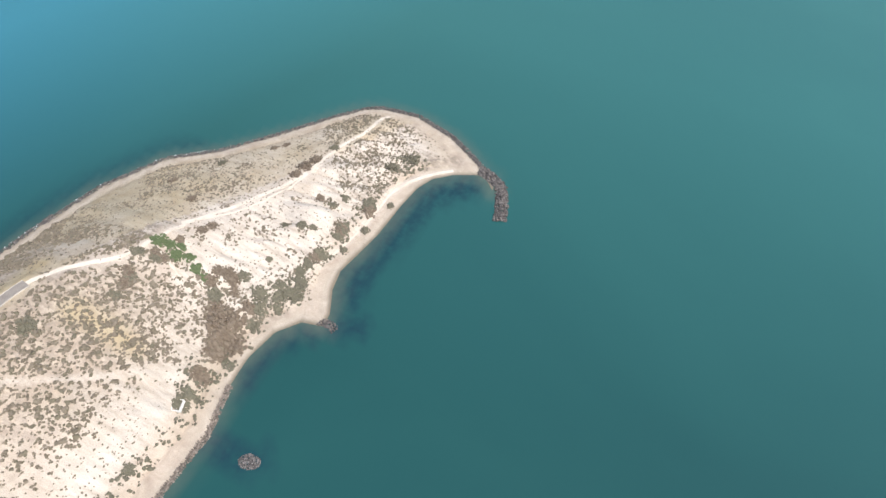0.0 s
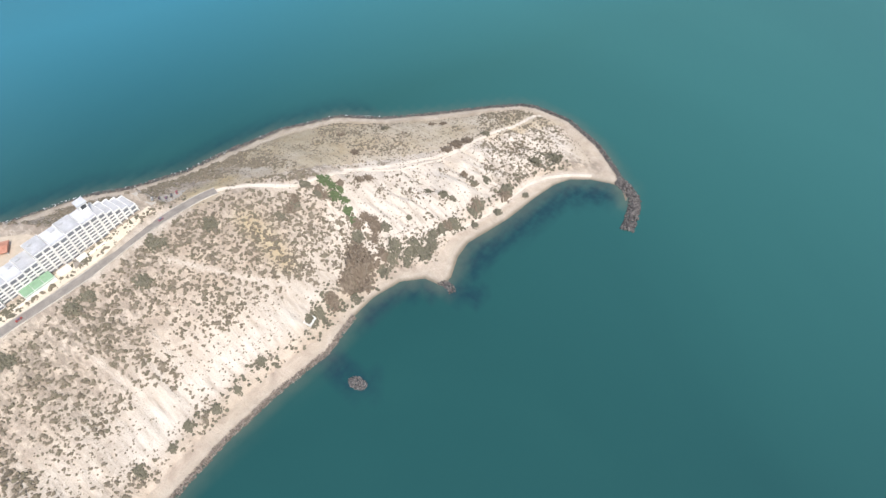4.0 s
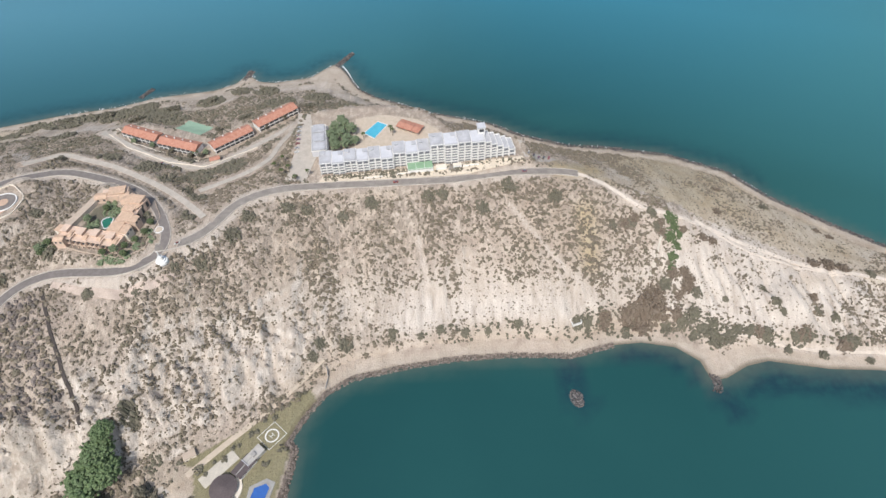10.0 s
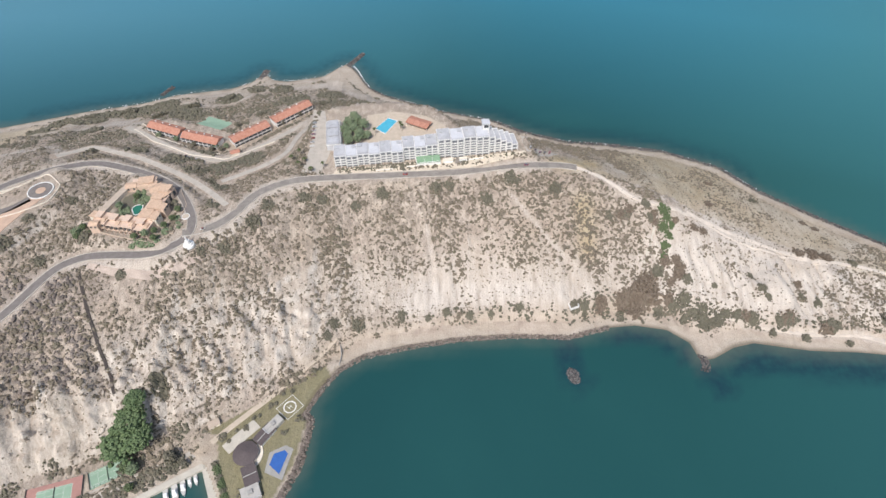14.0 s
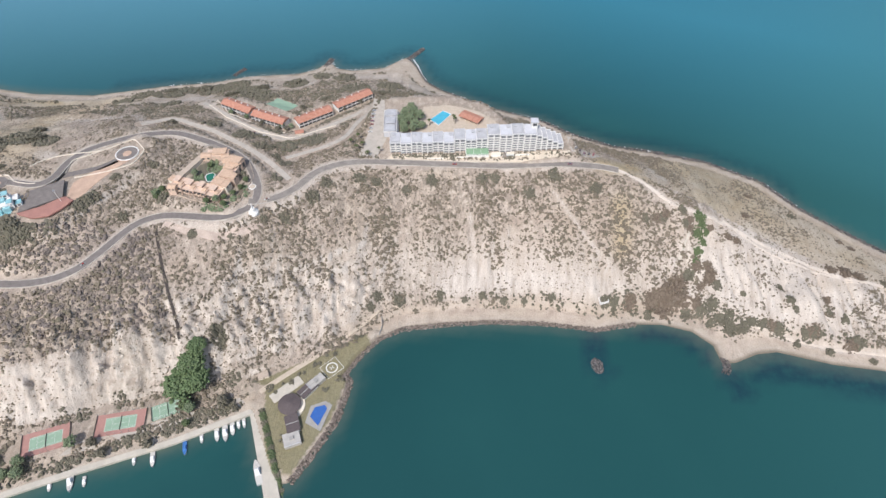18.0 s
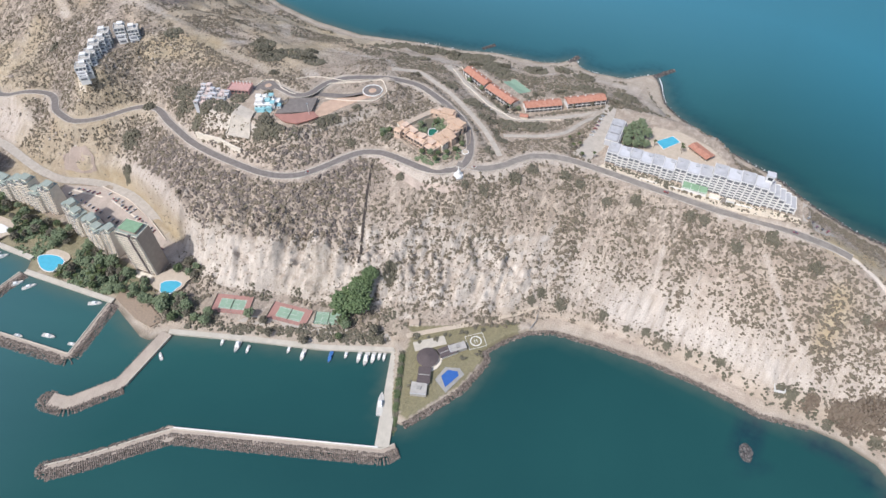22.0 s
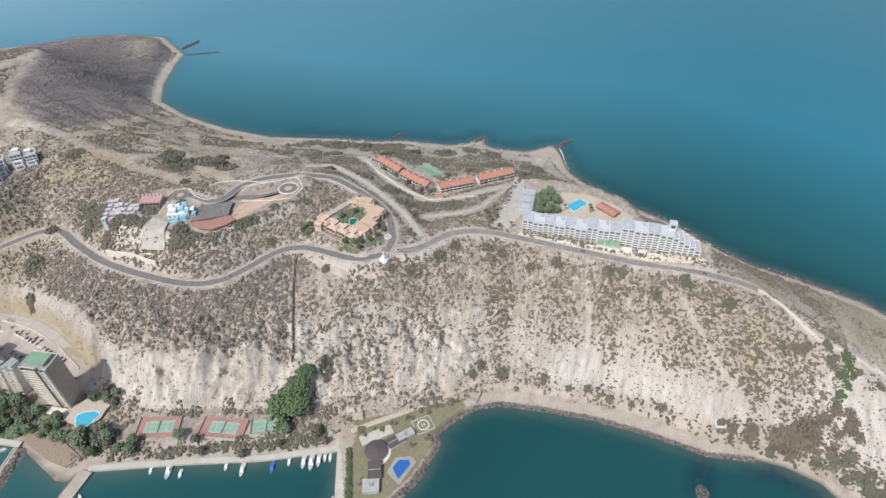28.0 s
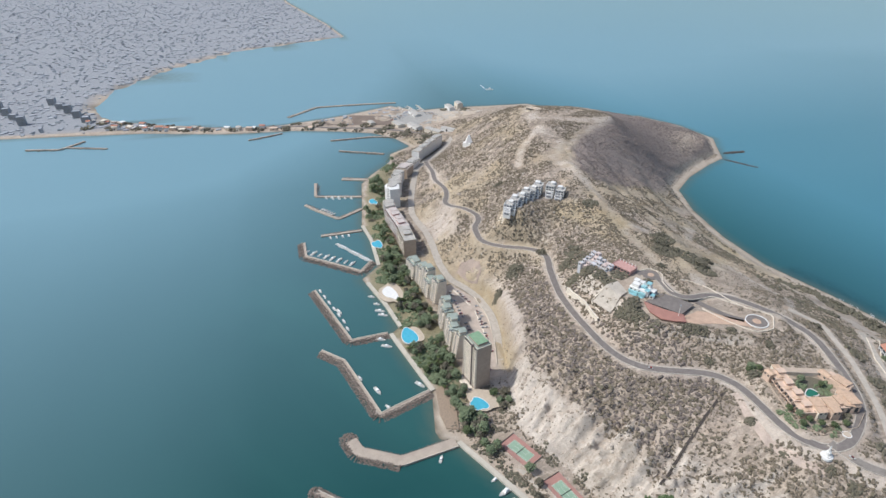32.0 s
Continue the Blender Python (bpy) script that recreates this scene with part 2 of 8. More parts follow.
def in_outline(x, y, outline):
    inside = np.zeros(len(x), bool)
    for (ax, ay), (bx, by) in zip(outline, np.roll(np.array(outline, float), -1, 0)):
        if by != ay:
            inside ^= ((ay > y) != (by > y)) & (x < (y - ay) / (by - ay) * (bx - ax) + ax)
    return inside


def spread_field(points):
    """A smooth surface through heights given at scattered places (a linear radial basis)."""
    p = np.array(points, float)
    _, keep = np.unique((p[:, :2] / 9).round(), axis=0, return_index=True)
    p = p[np.sort(keep)]
    r = np.hypot(p[:, None, 0] - p[None, :, 0], p[:, None, 1] - p[None, :, 1])
    a = np.block([[-r + 1.5 * np.eye(len(p)), np.ones((len(p), 1))], [np.ones((1, len(p))), np.zeros((1, 1))]])
    w = np.linalg.solve(a, np.r_[p[:, 2], 0])

    def at(x, y):
        out = np.full(len(x), w[-1])
        for (px, py, _), k in zip(p, w[:-1]):
            out -= k * np.hypot(x - px, y - py)
        return out
    return at


_shores = [(*q, 1.0) for line in (SHORE_SOUTH, SHORE_NORTH, SHORE_NORTH_WEST, SHORE_QUAY) for q in along(line, 40)]
_shores += [(*q, 1.0) for q in along(SHORE_FAR, 90)]
_crests = [tuple(q) for line in (TOE, CLIFF, CREST, CREST_WEST) for q in along(line, 22)]
base_height = spread_field(_shores + _crests + NORTH_SLOPE + HILL + HILL_FAR + [(-2500, -1500, 6), (-1350, -900, 4), (-4000, -3000, 8)])


def fractal(x, y, size, octaves=4, seed=0):
    """Value noise in -1 to 1 on a plane, with the given largest size."""
    total, gain, norm = np.zeros(len(x)), 1.0, 0.0
    rng = np.random.RandomState(seed)
    for _ in range(octaves):
        table = rng.rand(256, 256) * 2 - 1
        u, v = x / size + 37.3, y / size + 11.7
        iu, iv = np.floor(u).astype(int), np.floor(v).astype(int)
        fu, fv = u - iu, v - iv
        fu, fv = fu * fu * (3 - 2 * fu), fv * fv * (3 - 2 * fv)
        g = lambda a, b: table[a % 256, b % 256]
        total += gain * ((g(iu, iv) * (1 - fu) + g(iu + 1, iv) * fu) * (1 - fv) + (g(iu, iv + 1) * (1 - fu) + g(iu + 1, iv + 1) * fu) * fv)
        norm, gain, size = norm + gain, gain * 0.5, size / 2
    return total / norm


# ---- roads and paths, by their middle lines ----
ROAD_HOTEL = [(118, 379), (107, 381), (57, 376), (9, 365), (-39, 362), (-85, 359), (-131, 355), (-153, 347), (-170, 334), (-180, 310), (-191, 295), (-204, 287), (-217, 284)]
ROAD_WEST = [(-213, 280), (-222, 270), (-236, 263), (-264, 265), (-291, 266), (-311, 255), (-326, 223), (-337, 202), (-355, 190), (-381, 185), (-435, 184), (-476, 188), (-530, 202), (-556, 213), (-580, 204), (-605, 167), (-626, 150), (-668, 156), (-692, 174), (-702, 174), (-717, 168), (-751, 152), (-778, 146), (-800, 158), (-831, 166), (-879, 161), (-933, 172), (-972, 174), (-1000, 178)]
ROAD_NORTH = [(-226, 267), (-214, 276), (-209, 288), (-213, 302), (-230, 330), (-253, 350), (-286, 367), (-318, 371), (-347, 359), (-386, 331), (-396, 306), (-391, 287), (-400, 272), (-425, 277), (-449, 276), (-446, 260)]
LANE_A = [(-350, 484), (-336, 470), (-280, 422), (-222, 394), (-208, 400), (-176, 431), (-145, 464), (-136, 489)]
LANE_B = [(-366, 388), (-343, 411), (-312, 395), (-289, 389), (-256, 370), (-225, 349), (-206, 334), (-190, 318)]
LANE_C = [(-206, 356), (-191, 368), (-170, 381), (-155, 399), (-152, 429), (-143, 456), (-133, 476)]
TRAIL_RIDGE = [(135, 371), (164, 344), (192, 337), (222, 333), (247, 314), (286, 299), (331, 290)]
TRAIL_TIP = [(214, 337), (247, 321), (285, 305), (320, 294), (356, 293), (391, 283), (432, 282)]
TRAIL_BEACH = [(173, 266), (201, 259), (221, 248), (264, 237), (299, 230), (339, 229), (359, 222), (378, 208), (392, 191)]
VERGE_A = [(-196, 281), (-184, 290), (-173, 316), (-162, 333), (-146, 344), (-120, 349)]
VERGE_B = [(-214, 268), (-224, 259), (-240, 254), (-268, 256), (-296, 256)]
TRAIL_X = [(-22, 320), (-18, 300), (-12, 282)]
TRAIL_Y = [(55, 346), (81, 315), (107, 287), (124, 271)]
ROAD_PARK = [(-1100, 262), (-1060, 236), (-1026, 206), (-1000, 178), (-974, 152), (-940, 141), (-900, 127), (-854, 113), (-808, 102), (-772, 104), (-743, 107), (-701, 106), (-677, 103), (-642, 101), (-609, 106), (-592, 117), (-564, 128), (-528, 130), (-484, 122), (-452, 110)]


# ---- ground ----
M_SOIL = None


def make_soil():
    n = Nodes("pale_dry_soil", 0.95, spec=0.2)
    big = n.noise(0.012, 5, 0.6)
    mid = n.noise(0.07, 6, 0.62, distort=0.6)
    fine = n.noise(0.5, 5, 0.65)
    grit = n.noise(2.6, 3, 0.6)
    rills = n.noise(0.22, 5, 0.6, at=n.stretch(1.0, 0.16, 0.3))
    soil = n.ramp(mid, (0.30, (0.37, 0.297, 0.235)), (0.46, (0.475, 0.39, 0.315)), (0.62, (0.56, 0.472, 0.388)), (0.80, (0.62, 0.53, 0.445)))
    soil = n.mix(n.ramp(big, (0.45, 0.0), (0.62, 0.5)), soil, (0.47, 0.39, 0.295))
    chalk = n.ramp(rills, (0.30, (0.42, 0.36, 0.305)), (0.45, (0.56, 0.495, 0.43)), (0.60, (0.65, 0.585, 0.515)), (0.75, (0.72, 0.66, 0.59)))
    litter = n.ramp(fine, (0.30, (0.16, 0.130, 0.104)), (0.5, (0.235, 0.195, 0.157)), (0.70, (0.33, 0.28, 0.228)))
    sand = n.ramp(mid, (0.3, (0.41, 0.345, 0.275)), (0.7, (0.55, 0.475, 0.395)))
    ochre = n.ramp(mid, (0.35, (0.42, 0.33, 0.20)), (0.65, (0.50, 0.42, 0.29)))
    dark = n.ramp(fine, (0.32, (0.205, 0.170, 0.158)), (0.55, (0.28, 0.236, 0.218)), (0.74, (0.37, 0.318, 0.29)))
    grass = n.ramp(fine, (0.3, (0.16, 0.155, 0.075)), (0.7, (0.26, 0.235, 0.12)))
    k = n.mix(n.attr("chalk"), soil, chalk)
    k = n.mix(n.math("MULTIPLY", n.attr("litter"), n.ramp(n.noise(0.26, 5, 0.6, at=n.stretch(1.0, 0.5, 0.6), distort=0.8), (0.40, 0.0), (0.54, 1.0))), k, litter)
    k = n.mix(n.attr("ochre"), k, ochre)
    k = n.mix(n.attr("dark"), k, dark)
    k = n.mix(n.attr("sand"), k, sand)
    # Town ground tinted pale blue-grey to carry distance haze.
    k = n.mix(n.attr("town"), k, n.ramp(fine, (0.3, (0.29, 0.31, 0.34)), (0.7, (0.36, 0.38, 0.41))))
    k = n.mix(n.attr("grass"), k, grass)
    k = n.mix(n.ramp(grit, (0.36, 0.35), (0.60, 0.0)), k, (0.19, 0.165, 0.14))
    wet = n.attr("wet")
    k = n.mix(wet, k, (0.15, 0.125, 0.09))
    n.colour(k)
    n.bump(fine, 1.4, 0.7)
    n.bump(rills, 2.2, 0.55)
    n.bump(grit, 0.25, 0.5)
    return n.m


M_SOIL = make_soil()

# Level places: an outline and its height.
PADS = [
    ([(-362, 64), (-312, 76), (-312, 104), (-356, 92)], 3.0, 6),
    ([(-312, 86), (-258, 98), (-266, 124), (-314, 112)], 3.0, 6),
    ([(-270, 104), (-236, 116), (-244, 134), (-272, 124)], 3.0, 5),
    ([(-190, 150), (-150, 172), (-96, 206), (-108, 180), (-124, 130), (-136, 82), (-160, 84)], 3.0, 5),
    ([(-426, 96), (-440, 110), (-500, 120), (-560, 125), (-604, 112), (-640, 96), (-640, 40), (-420, 52)], 4.0, 6),
    ([(-402, 225), (-404, 268), (-384, 300), (-345, 350), (-330, 345), (-332, 310), (-352, 276), (-372, 236)], 88.0, 8),
    ([(-470, 215), (-470, 275), (-410, 285), (-404, 225)], 91.0, 8),
    ([(-294, 284), (-232, 276), (-228, 322), (-280, 352)], 80.0, 7),
    ([(-132, 366), (-100, 364), (-40, 372), (30, 380), (75, 392), (70, 420), (14, 424), (0, 442), (-18, 464), (-60, 476), (-96, 472), (-130, 462), (-136, 410)], 69.0, 7),
    ([(-270, 474), (-240, 460), (-230, 478), (-260, 492)], 43.0, 6),
    ([(-322, 474), (-300, 455), (-232, 425), (-215, 428), (-145, 495), (-160, 512), (-225, 455), (-300, 482)], 46.0, 9),
    ([(-652, 192), (-630, 190), (-630, 262), (-672, 280), (-684, 262)], 92.0, 6),
]
ROADS = [(ROAD_HOTEL, 7.2), (ROAD_WEST, 7.0), (ROAD_NORTH, 6.6), (LANE_A, 5.0), (LANE_B, 5.0), (LANE_C, 4.6), (ROAD_PARK, 8.0)]


def capped(h, d):
    """The shore: a gentle beach first, then no steeper than the bluffs; the sea bed beyond it."""
    return np.where(d < 0, np.maximum(0.22 * d, -5.0), np.minimum(h, np.where(d < 15, 0.12 * d, 1.8 + 1.3 * (d - 15))))


def raw_height(x, y):
    d = shore_distance(x, y)
    return capped(base_height(x, y), d), d


road_lines = []
for line, width in ROADS:
    p = smooth_line(line, 4.0, 10)
    z = raw_height(p[:, 0], p[:, 1])[0]
    for outline, level, _ in PADS:
        z[in_outline(p[:, 0], p[:, 1], outline)] = level
    for _ in range(16):
        z[1:-1] = (z[:-2] + 2 * z[1:-1] + z[2:]) / 4
    road_lines.append((np.c_[p, np.maximum(z, 1.6)], width))

gx = np.r_[np.arange(-4700, -1500, 40), np.arange(-1500, -960, 6), np.arange(-960, -480, 2.5), np.arange(-480, -90, 1.6), np.arange(-90, 482, 2.2)]
gy = np.r_[np.arange(-3400, -100, 40), np.arange(-100, 50, 6), np.arange(50, 90, 2.5), np.arange(90, 280, 1.6), np.arange(280, 420, 2.5), np.arange(420, 962, 6)]
X, Y = (a.ravel() for a in np.meshgrid(gx, gy, indexing="ij"))
H, D = raw_height(X, Y)
# rills and hummocks on the slopes
GH = H.reshape(len(gx), len(gy))
slope = np.hypot(np.gradient(GH, gx, axis=0), np.gradient(GH, gy, axis=1)).ravel()
inland = np.clip((D - 14) / 16, 0, 1)
rill = np.abs(fractal(X * 1.0, Y * 0.14, 16, 3, 5)) * 2 - 0.5
H = H + inland * (np.clip(slope, 0, 0.8) * 4.2 * rill + (1.0 + 5.0 * np.clip((-470 - X) / 60, 0, 1) * np.clip((330 - Y - 0.25 * (X + 600)) / 80, 0, 1)) * fractal(X, Y, 34, 4, 9))
crag = np.clip((slope - 0.50) / 0.3, 0, 1) * inland
H = H + crag * (3.0 * fractal(X, Y * 0.55, 13, 3, 21) - 2.2 * np.abs(fractal(X, Y * 0.3, 24, 2, 22)))
# gullied bluffs: spurs and clefts that run down the face between foot and cliff line
u_, v_ = 0.95 * X + 0.3 * Y, -0.3 * X + 0.95 * Y
bluff = np.clip(1.5 - line_distance(X, Y, np.array(CLIFF, float)[:, :2])[0] / 26, 0, 1) * inland
spur = 0.55 * np.abs(fractal(u_ + 7 * fractal(X, Y, 30, 2, 44), v_ * 0.22, 22, 3, 41)) + 0.45 * np.abs(fractal(u_ + 5 * fractal(X, Y, 18, 2, 45), v_ * 0.35, 10, 2, 42))
west_bluff = np.clip((-95 - X) / 40, 0, 1) * np.clip((X + 480) / 40, 0, 1)
H = H + bluff * (spur - 0.2) * (5.0 + 15.0 * west_bluff) + bluff * west_bluff * 4.5 * fractal(X, Y, 8, 2, 46)
ribs = 1 - np.abs(fractal(u_ + 4 * fractal(X, Y, 14, 2, 61), v_ * 0.30, 9, 3, 62))
H = H + bluff * west_bluff * (ribs - 0.72) * 7.0
# worn ledges: soft beds weathered back between harder ones
ledge = np.clip(bluff * west_bluff + 0.8 * np.clip((-500 - X) / 40, 0, 1) * np.clip((X + 1000) / 60, 0, 1) * np.clip((310 - Y) / 60, 0, 1) * np.clip(0.5 + 1.6 * fractal(X, Y, 70, 3, 63), 0, 1), 0, 1) * inland * np.clip((H - 7) / 5, 0, 1)
tilt = H + 0.05 * X + 5 * fractal(X, Y, 45, 3, 64)
bed = tilt / 7.5 - np.floor(tilt / 7.5)
H = H + 0.62 * ledge * 7.5 * (np.clip((bed - 0.62) / 0.3, 0, 1) - bed)
point_face = np.clip((X - 195) / 30, 0, 1) * np.clip(1.4 - line_distance(X, Y, np.array([(210, 285), (273, 268), (330, 258), (390, 250)], float))[0] / 24, 0, 1) * inland
H = H + point_face * (np.abs(fractal(X + 0.4 * Y, (Y - 0.4 * X) * 0.15, 13, 2, 47)) - 0.25) * 13.0
point_cuts = np.clip((X - 215) / 20, 0, 1) * np.clip(1.5 - line_distance(X, Y, np.array([(240, 296), (300, 283), (350, 275), (400, 262)], float))[0] / 13, 0, 1) * inland
H = H - point_cuts * 6.0 * np.clip(1 - 3.2 * np.abs(fractal(X + 0.35 * Y, (Y - 0.35 * X) * 0.12, 15, 2, 66)), 0, 1)
gullied = np.clip((-420 - X) / 40, 0, 1) * np.clip((X + 780) / 60, 0, 1) * np.clip((Y - 290) / 40, 0, 1) * np.clip((560 - Y) / 40, 0, 1) * inland
H = H + gullied * (np.abs(fractal(X * 0.35 + 0.2 * Y, Y - 0.2 * X, 30, 3, 75)) - 0.25) * 8.0
for line, width in road_lines:
    near = (np.abs(X - line[:, 0].mean()) < np.ptp(line[:, 0]) / 2 + 40) & (np.abs(Y - line[:, 1].mean()) < np.ptp(line[:, 1]) / 2 + 40)
    dist, z = line_distance(X[near], Y[near], line)
    w = np.clip((width / 2 + 9 - dist) / 7, 0, 1)
    H[near] = H[near] * (1 - w) + (z - 0.25) * w
for outline, level, soft in PADS:
    ring = [(*p, level) for p in outline + outline[:1]]
    o = np.array(outline)
    near = (X > o[:, 0].min() - 30) & (X < o[:, 0].max() + 30) & (Y > o[:, 1].min() - 30) & (Y < o[:, 1].max() + 30)
    dist, _ = line_distance(X[near], Y[near], ring)
    dist[in_outline(X[near], Y[near], outline)] = 0
    w = np.clip((soft + 3 - dist) / soft, 0, 1) * (D[near] > 2)
    H[near] = H[near] * (1 - w) + level * w
H = np.maximum(H, np.clip(D * 0.16, -5, 1.9))
GH = H.reshape(len(gx), len(gy))


def ground(x, y):
    """The height of the ground at a place."""
    i = int(np.clip(np.searchsorted(gx, x) - 1, 0, len(gx) - 2))
    j = int(np.clip(np.searchsorted(gy, y) - 1, 0, len(gy) - 2))
    u, v = (x - gx[i]) / (gx[i + 1] - gx[i]), (y - gy[j]) / (gy[j + 1] - gy[j])
    u, v = min(max(u, 0), 1), min(max(v, 0), 1)
    return float((GH[i, j] * (1 - u) + GH[i + 1, j] * u) * (1 - v) + (GH[i, j + 1] * (1 - u) + GH[i + 1, j + 1] * u) * v)


def grounds(x, y):
    i = np.clip(np.searchsorted(gx, x) - 1, 0, len(gx) - 2)
    j = np.clip(np.searchsorted(gy, y) - 1, 0, len(gy) - 2)
    u = np.clip((x - gx[i]) / (gx[i + 1] - gx[i]), 0, 1)
    v = np.clip((y - gy[j]) / (gy[j + 1] - gy[j]), 0, 1)
    return (GH[i, j] * (1 - u) + GH[i + 1, j] * u) * (1 - v) + (GH[i, j + 1] * (1 - u) + GH[i + 1, j + 1] * u) * v


SUMMIT = [([(-861, 472), (-806, 382), (-760, 338), (-694, 314), (-646, 316), (-574, 306), (-537, 304)], 7), ([(-946, 352), (-840, 326), (-795, 327), (-779, 337), (-747, 312), (-703, 309)], 13),
          ([(-877, 332), (-869, 360), (-854, 406), (-853, 439), (-855, 463)], 10), ([(-840, 326), (-818, 301), (-796, 277), (-761, 258)], 7), ([(-1010, 372), (-940, 350), (-885, 331)], 9),
          ([(-316, 562), (-281, 543), (-251, 544), (-228, 587), (-188, 605), (-162, 626)], 7), ([(-600, 520), (-520, 505), (-445, 479), (-417, 494), (-366, 505), (-330, 500)], 8), ([(-130, 640), (-110, 610), (-60, 575), (0, 545)], 9), ([(-366, 585), (-310, 590), (-255, 574), (-224, 582), (-191, 590), (-153, 600), (-124, 586)], 11), ([(-282, 600), (-255, 585), (-230, 610)], 9), ([(-150, 640), (-140, 610), (-124, 582), (-90, 560)], 12),
          ([(-609, 307), (-573, 306), (-550, 309), (-528, 350), (-515, 366), (-465, 335), (-417, 317)], 8), ([(-539, 302), (-503, 301), (-465, 298)], 7), ([(-700, 462), (-670, 468), (-617, 474), (-583, 487), (-542, 494), (-505, 512)], 8),
          ([(-528, 350), (-540, 400), (-580, 440), (-620, 470)], 6), ([(-640, 330), (-630, 380), (-600, 430), (-583, 487)], 7), ([(-480, 400), (-440, 410), (-400, 430), (-366, 392)], 6), ([(-715, 540), (-646, 524), (-596, 520), (-514, 512), (-435, 512), (-366, 520)], 12)]
# what covers the ground where
def near_line(x, y, line, reach):
    return np.clip(1 - line_distance(x, y, np.array(line, float)[:, :2])[0] / reach, 0, 1)


slope = np.hypot(np.gradient(GH, gx, axis=0), np.gradient(GH, gy, axis=1)).ravel()
patch = fractal(X, Y, 90, 4, 3)
south_face = np.clip(near_line(X, Y, CLIFF, 46) * 1.6 + 0.45 * patch - 0.1, 0, 1)
tip_face = np.clip((X - 175) / 40, 0, 1) * np.clip(near_line(X, Y, CLIFF + [(330, 255, 20), (390, 250, 12)], 40) * 2.2, 0, 1)
CHALK = np.clip(np.maximum(south_face * np.where(X < -560, 0.25, 0.62), tip_face * 0.95) + np.clip((slope - 0.75) * 2.2, 0, 0.9) * np.where(X < -470, 0.45, 1.0), 0, 1) * inland
HEADLAND = [(-861, 480), (-806, 388), (-760, 345), (-694, 318), (-668, 337), (-682, 405), (-711, 482), (-787, 566), (-812, 612), (-850, 690), (-900, 745), (-960, 780), (-1050, 760), (-1128, 712), (-1150, 600), (-1000, 520)]


def on_headland(x, y):
    d = line_distance(x, y, np.array(HEADLAND + HEADLAND[:1], float))[0]
    return np.clip(0.5 + np.where(in_outline(x, y, HEADLAND), d, -d) / 14, 0, 1)


hill_dark = on_headland(X + 10 * patch, Y)
dense_slope = np.clip((-278 - X + 0.35 * (Y - 190)) / 12, 0, 1) * np.clip((X + 540) / 40, 0, 1) * np.clip(near_line(X, Y, [(-295, 215), (-340, 172), (-400, 158), (-470, 160), (-530, 172)], 48) * 2.4, 0, 1)
dense_slope = np.maximum(dense_slope, np.clip((np.interp(Y, [165, 253], [-250, -295]) - X) / 6, 0, 1) * np.clip((X + 400) / 40, 0, 1) * np.clip((Y - 160) / 14, 0, 1) * np.clip((250 - Y) / 8, 0, 1))
DARK = np.clip(hill_dark * (0.85 + 0.4 * patch) - 0.9 * near_line(X, Y, [(-880, 640), (-980, 780)], 30), 0, 1)
DENSE = np.clip((-285 - X) / 25, 0, 1) * np.clip((X + 540) / 40, 0, 1) * np.clip(near_line(X, Y, [(-300, 215), (-345, 168), (-400, 155), (-470, 160), (-530, 172)], 42) * 2, 0, 1)
barer = near_line(X, Y, [(-560, 300), (-600, 360), (-620, 420), (-560, 430)], 60)
LITTER = np.clip(0.50 + 0.1 * barer + 0.7 * DENSE + 0.6 * patch - 0.5 * CHALK - 0.42 * np.clip((X - 150) / 60, 0, 1), 0, 1) * inland
plateau = np.clip((X - 130) / 40, 0, 1) * np.clip(D / 20, 0, 1)
LITTER = LITTER * (1 - plateau) + plateau * np.clip(3.2 * fractal(X, Y, 34, 4, 57) - 0.62, 0, 0.9) * (1 - 0.7 * CHALK)
OCHRE = np.clip(np.maximum.reduce([0.55 * near_line(X, Y, [(200, 385), (260, 350), (330, 318)], 30), 0.6 * near_line(X, Y, [(90, 400), (120, 388), (150, 372)], 14), near_line(X, Y, [(105, 385), (135, 392)], 22), 0.8 * near_line(X, Y, [(118, 340), (120, 300)], 16),
                                   0.9 * near_line(X, Y, [(-440, 116), (-500, 128), (-560, 138), (-612, 118)], 14), near_line(X, Y, [(-560, 300), (-600, 260)], 32), 0.8 * near_line(X, Y, [(-560, 500), (-650, 528), (-780, 570)], 26)]) * 1.6 + 0.5 * patch - 0.2, 0, 1)
CHALK = np.maximum(CHALK, plateau * np.clip(1.5 * fractal(X, Y, 35, 4, 91) + 0.68, 0.35, 0.95) * inland)
OCHRE = np.maximum(OCHRE, 0.78 * plateau * (Y > 390 - 0.42 * (X - 110)) * np.clip(0.8 + 1.2 * patch, 0, 1))
SAND = np.clip((np.where((X > -60) & (Y > 392 - 0.42 * (X - 110)) & (Y > 200), 10, np.where(X > 195, 8, np.where(Y > 500, 26, 9))) + 5 * patch - D) / 5, 0, 1) * (D > -30)
dunes = np.clip((Y - 500) / 30, 0, 1) * np.clip((X + 760) / 60, 0, 1) * np.clip((-20 - X) / 40, 0, 1) * np.clip((52 - D) / 14, 0, 1) * (D > 0)
SAND = np.maximum(SAND, 0.85 * dunes * np.clip(0.55 + 2.2 * fractal(X, Y, 30, 3, 74), 0, 1))
WET = np.clip((3.0 + 2.5 * patch - D) / 3, 0, 1) * 0.85
GRASS = np.zeros(len(X))
GRASS[in_outline(X, Y, [(-187, 150), (-178, 148), (-160, 84), (-138, 78), (-118, 126), (-112, 160), (-98, 196), (-104, 206)])] = 0.85
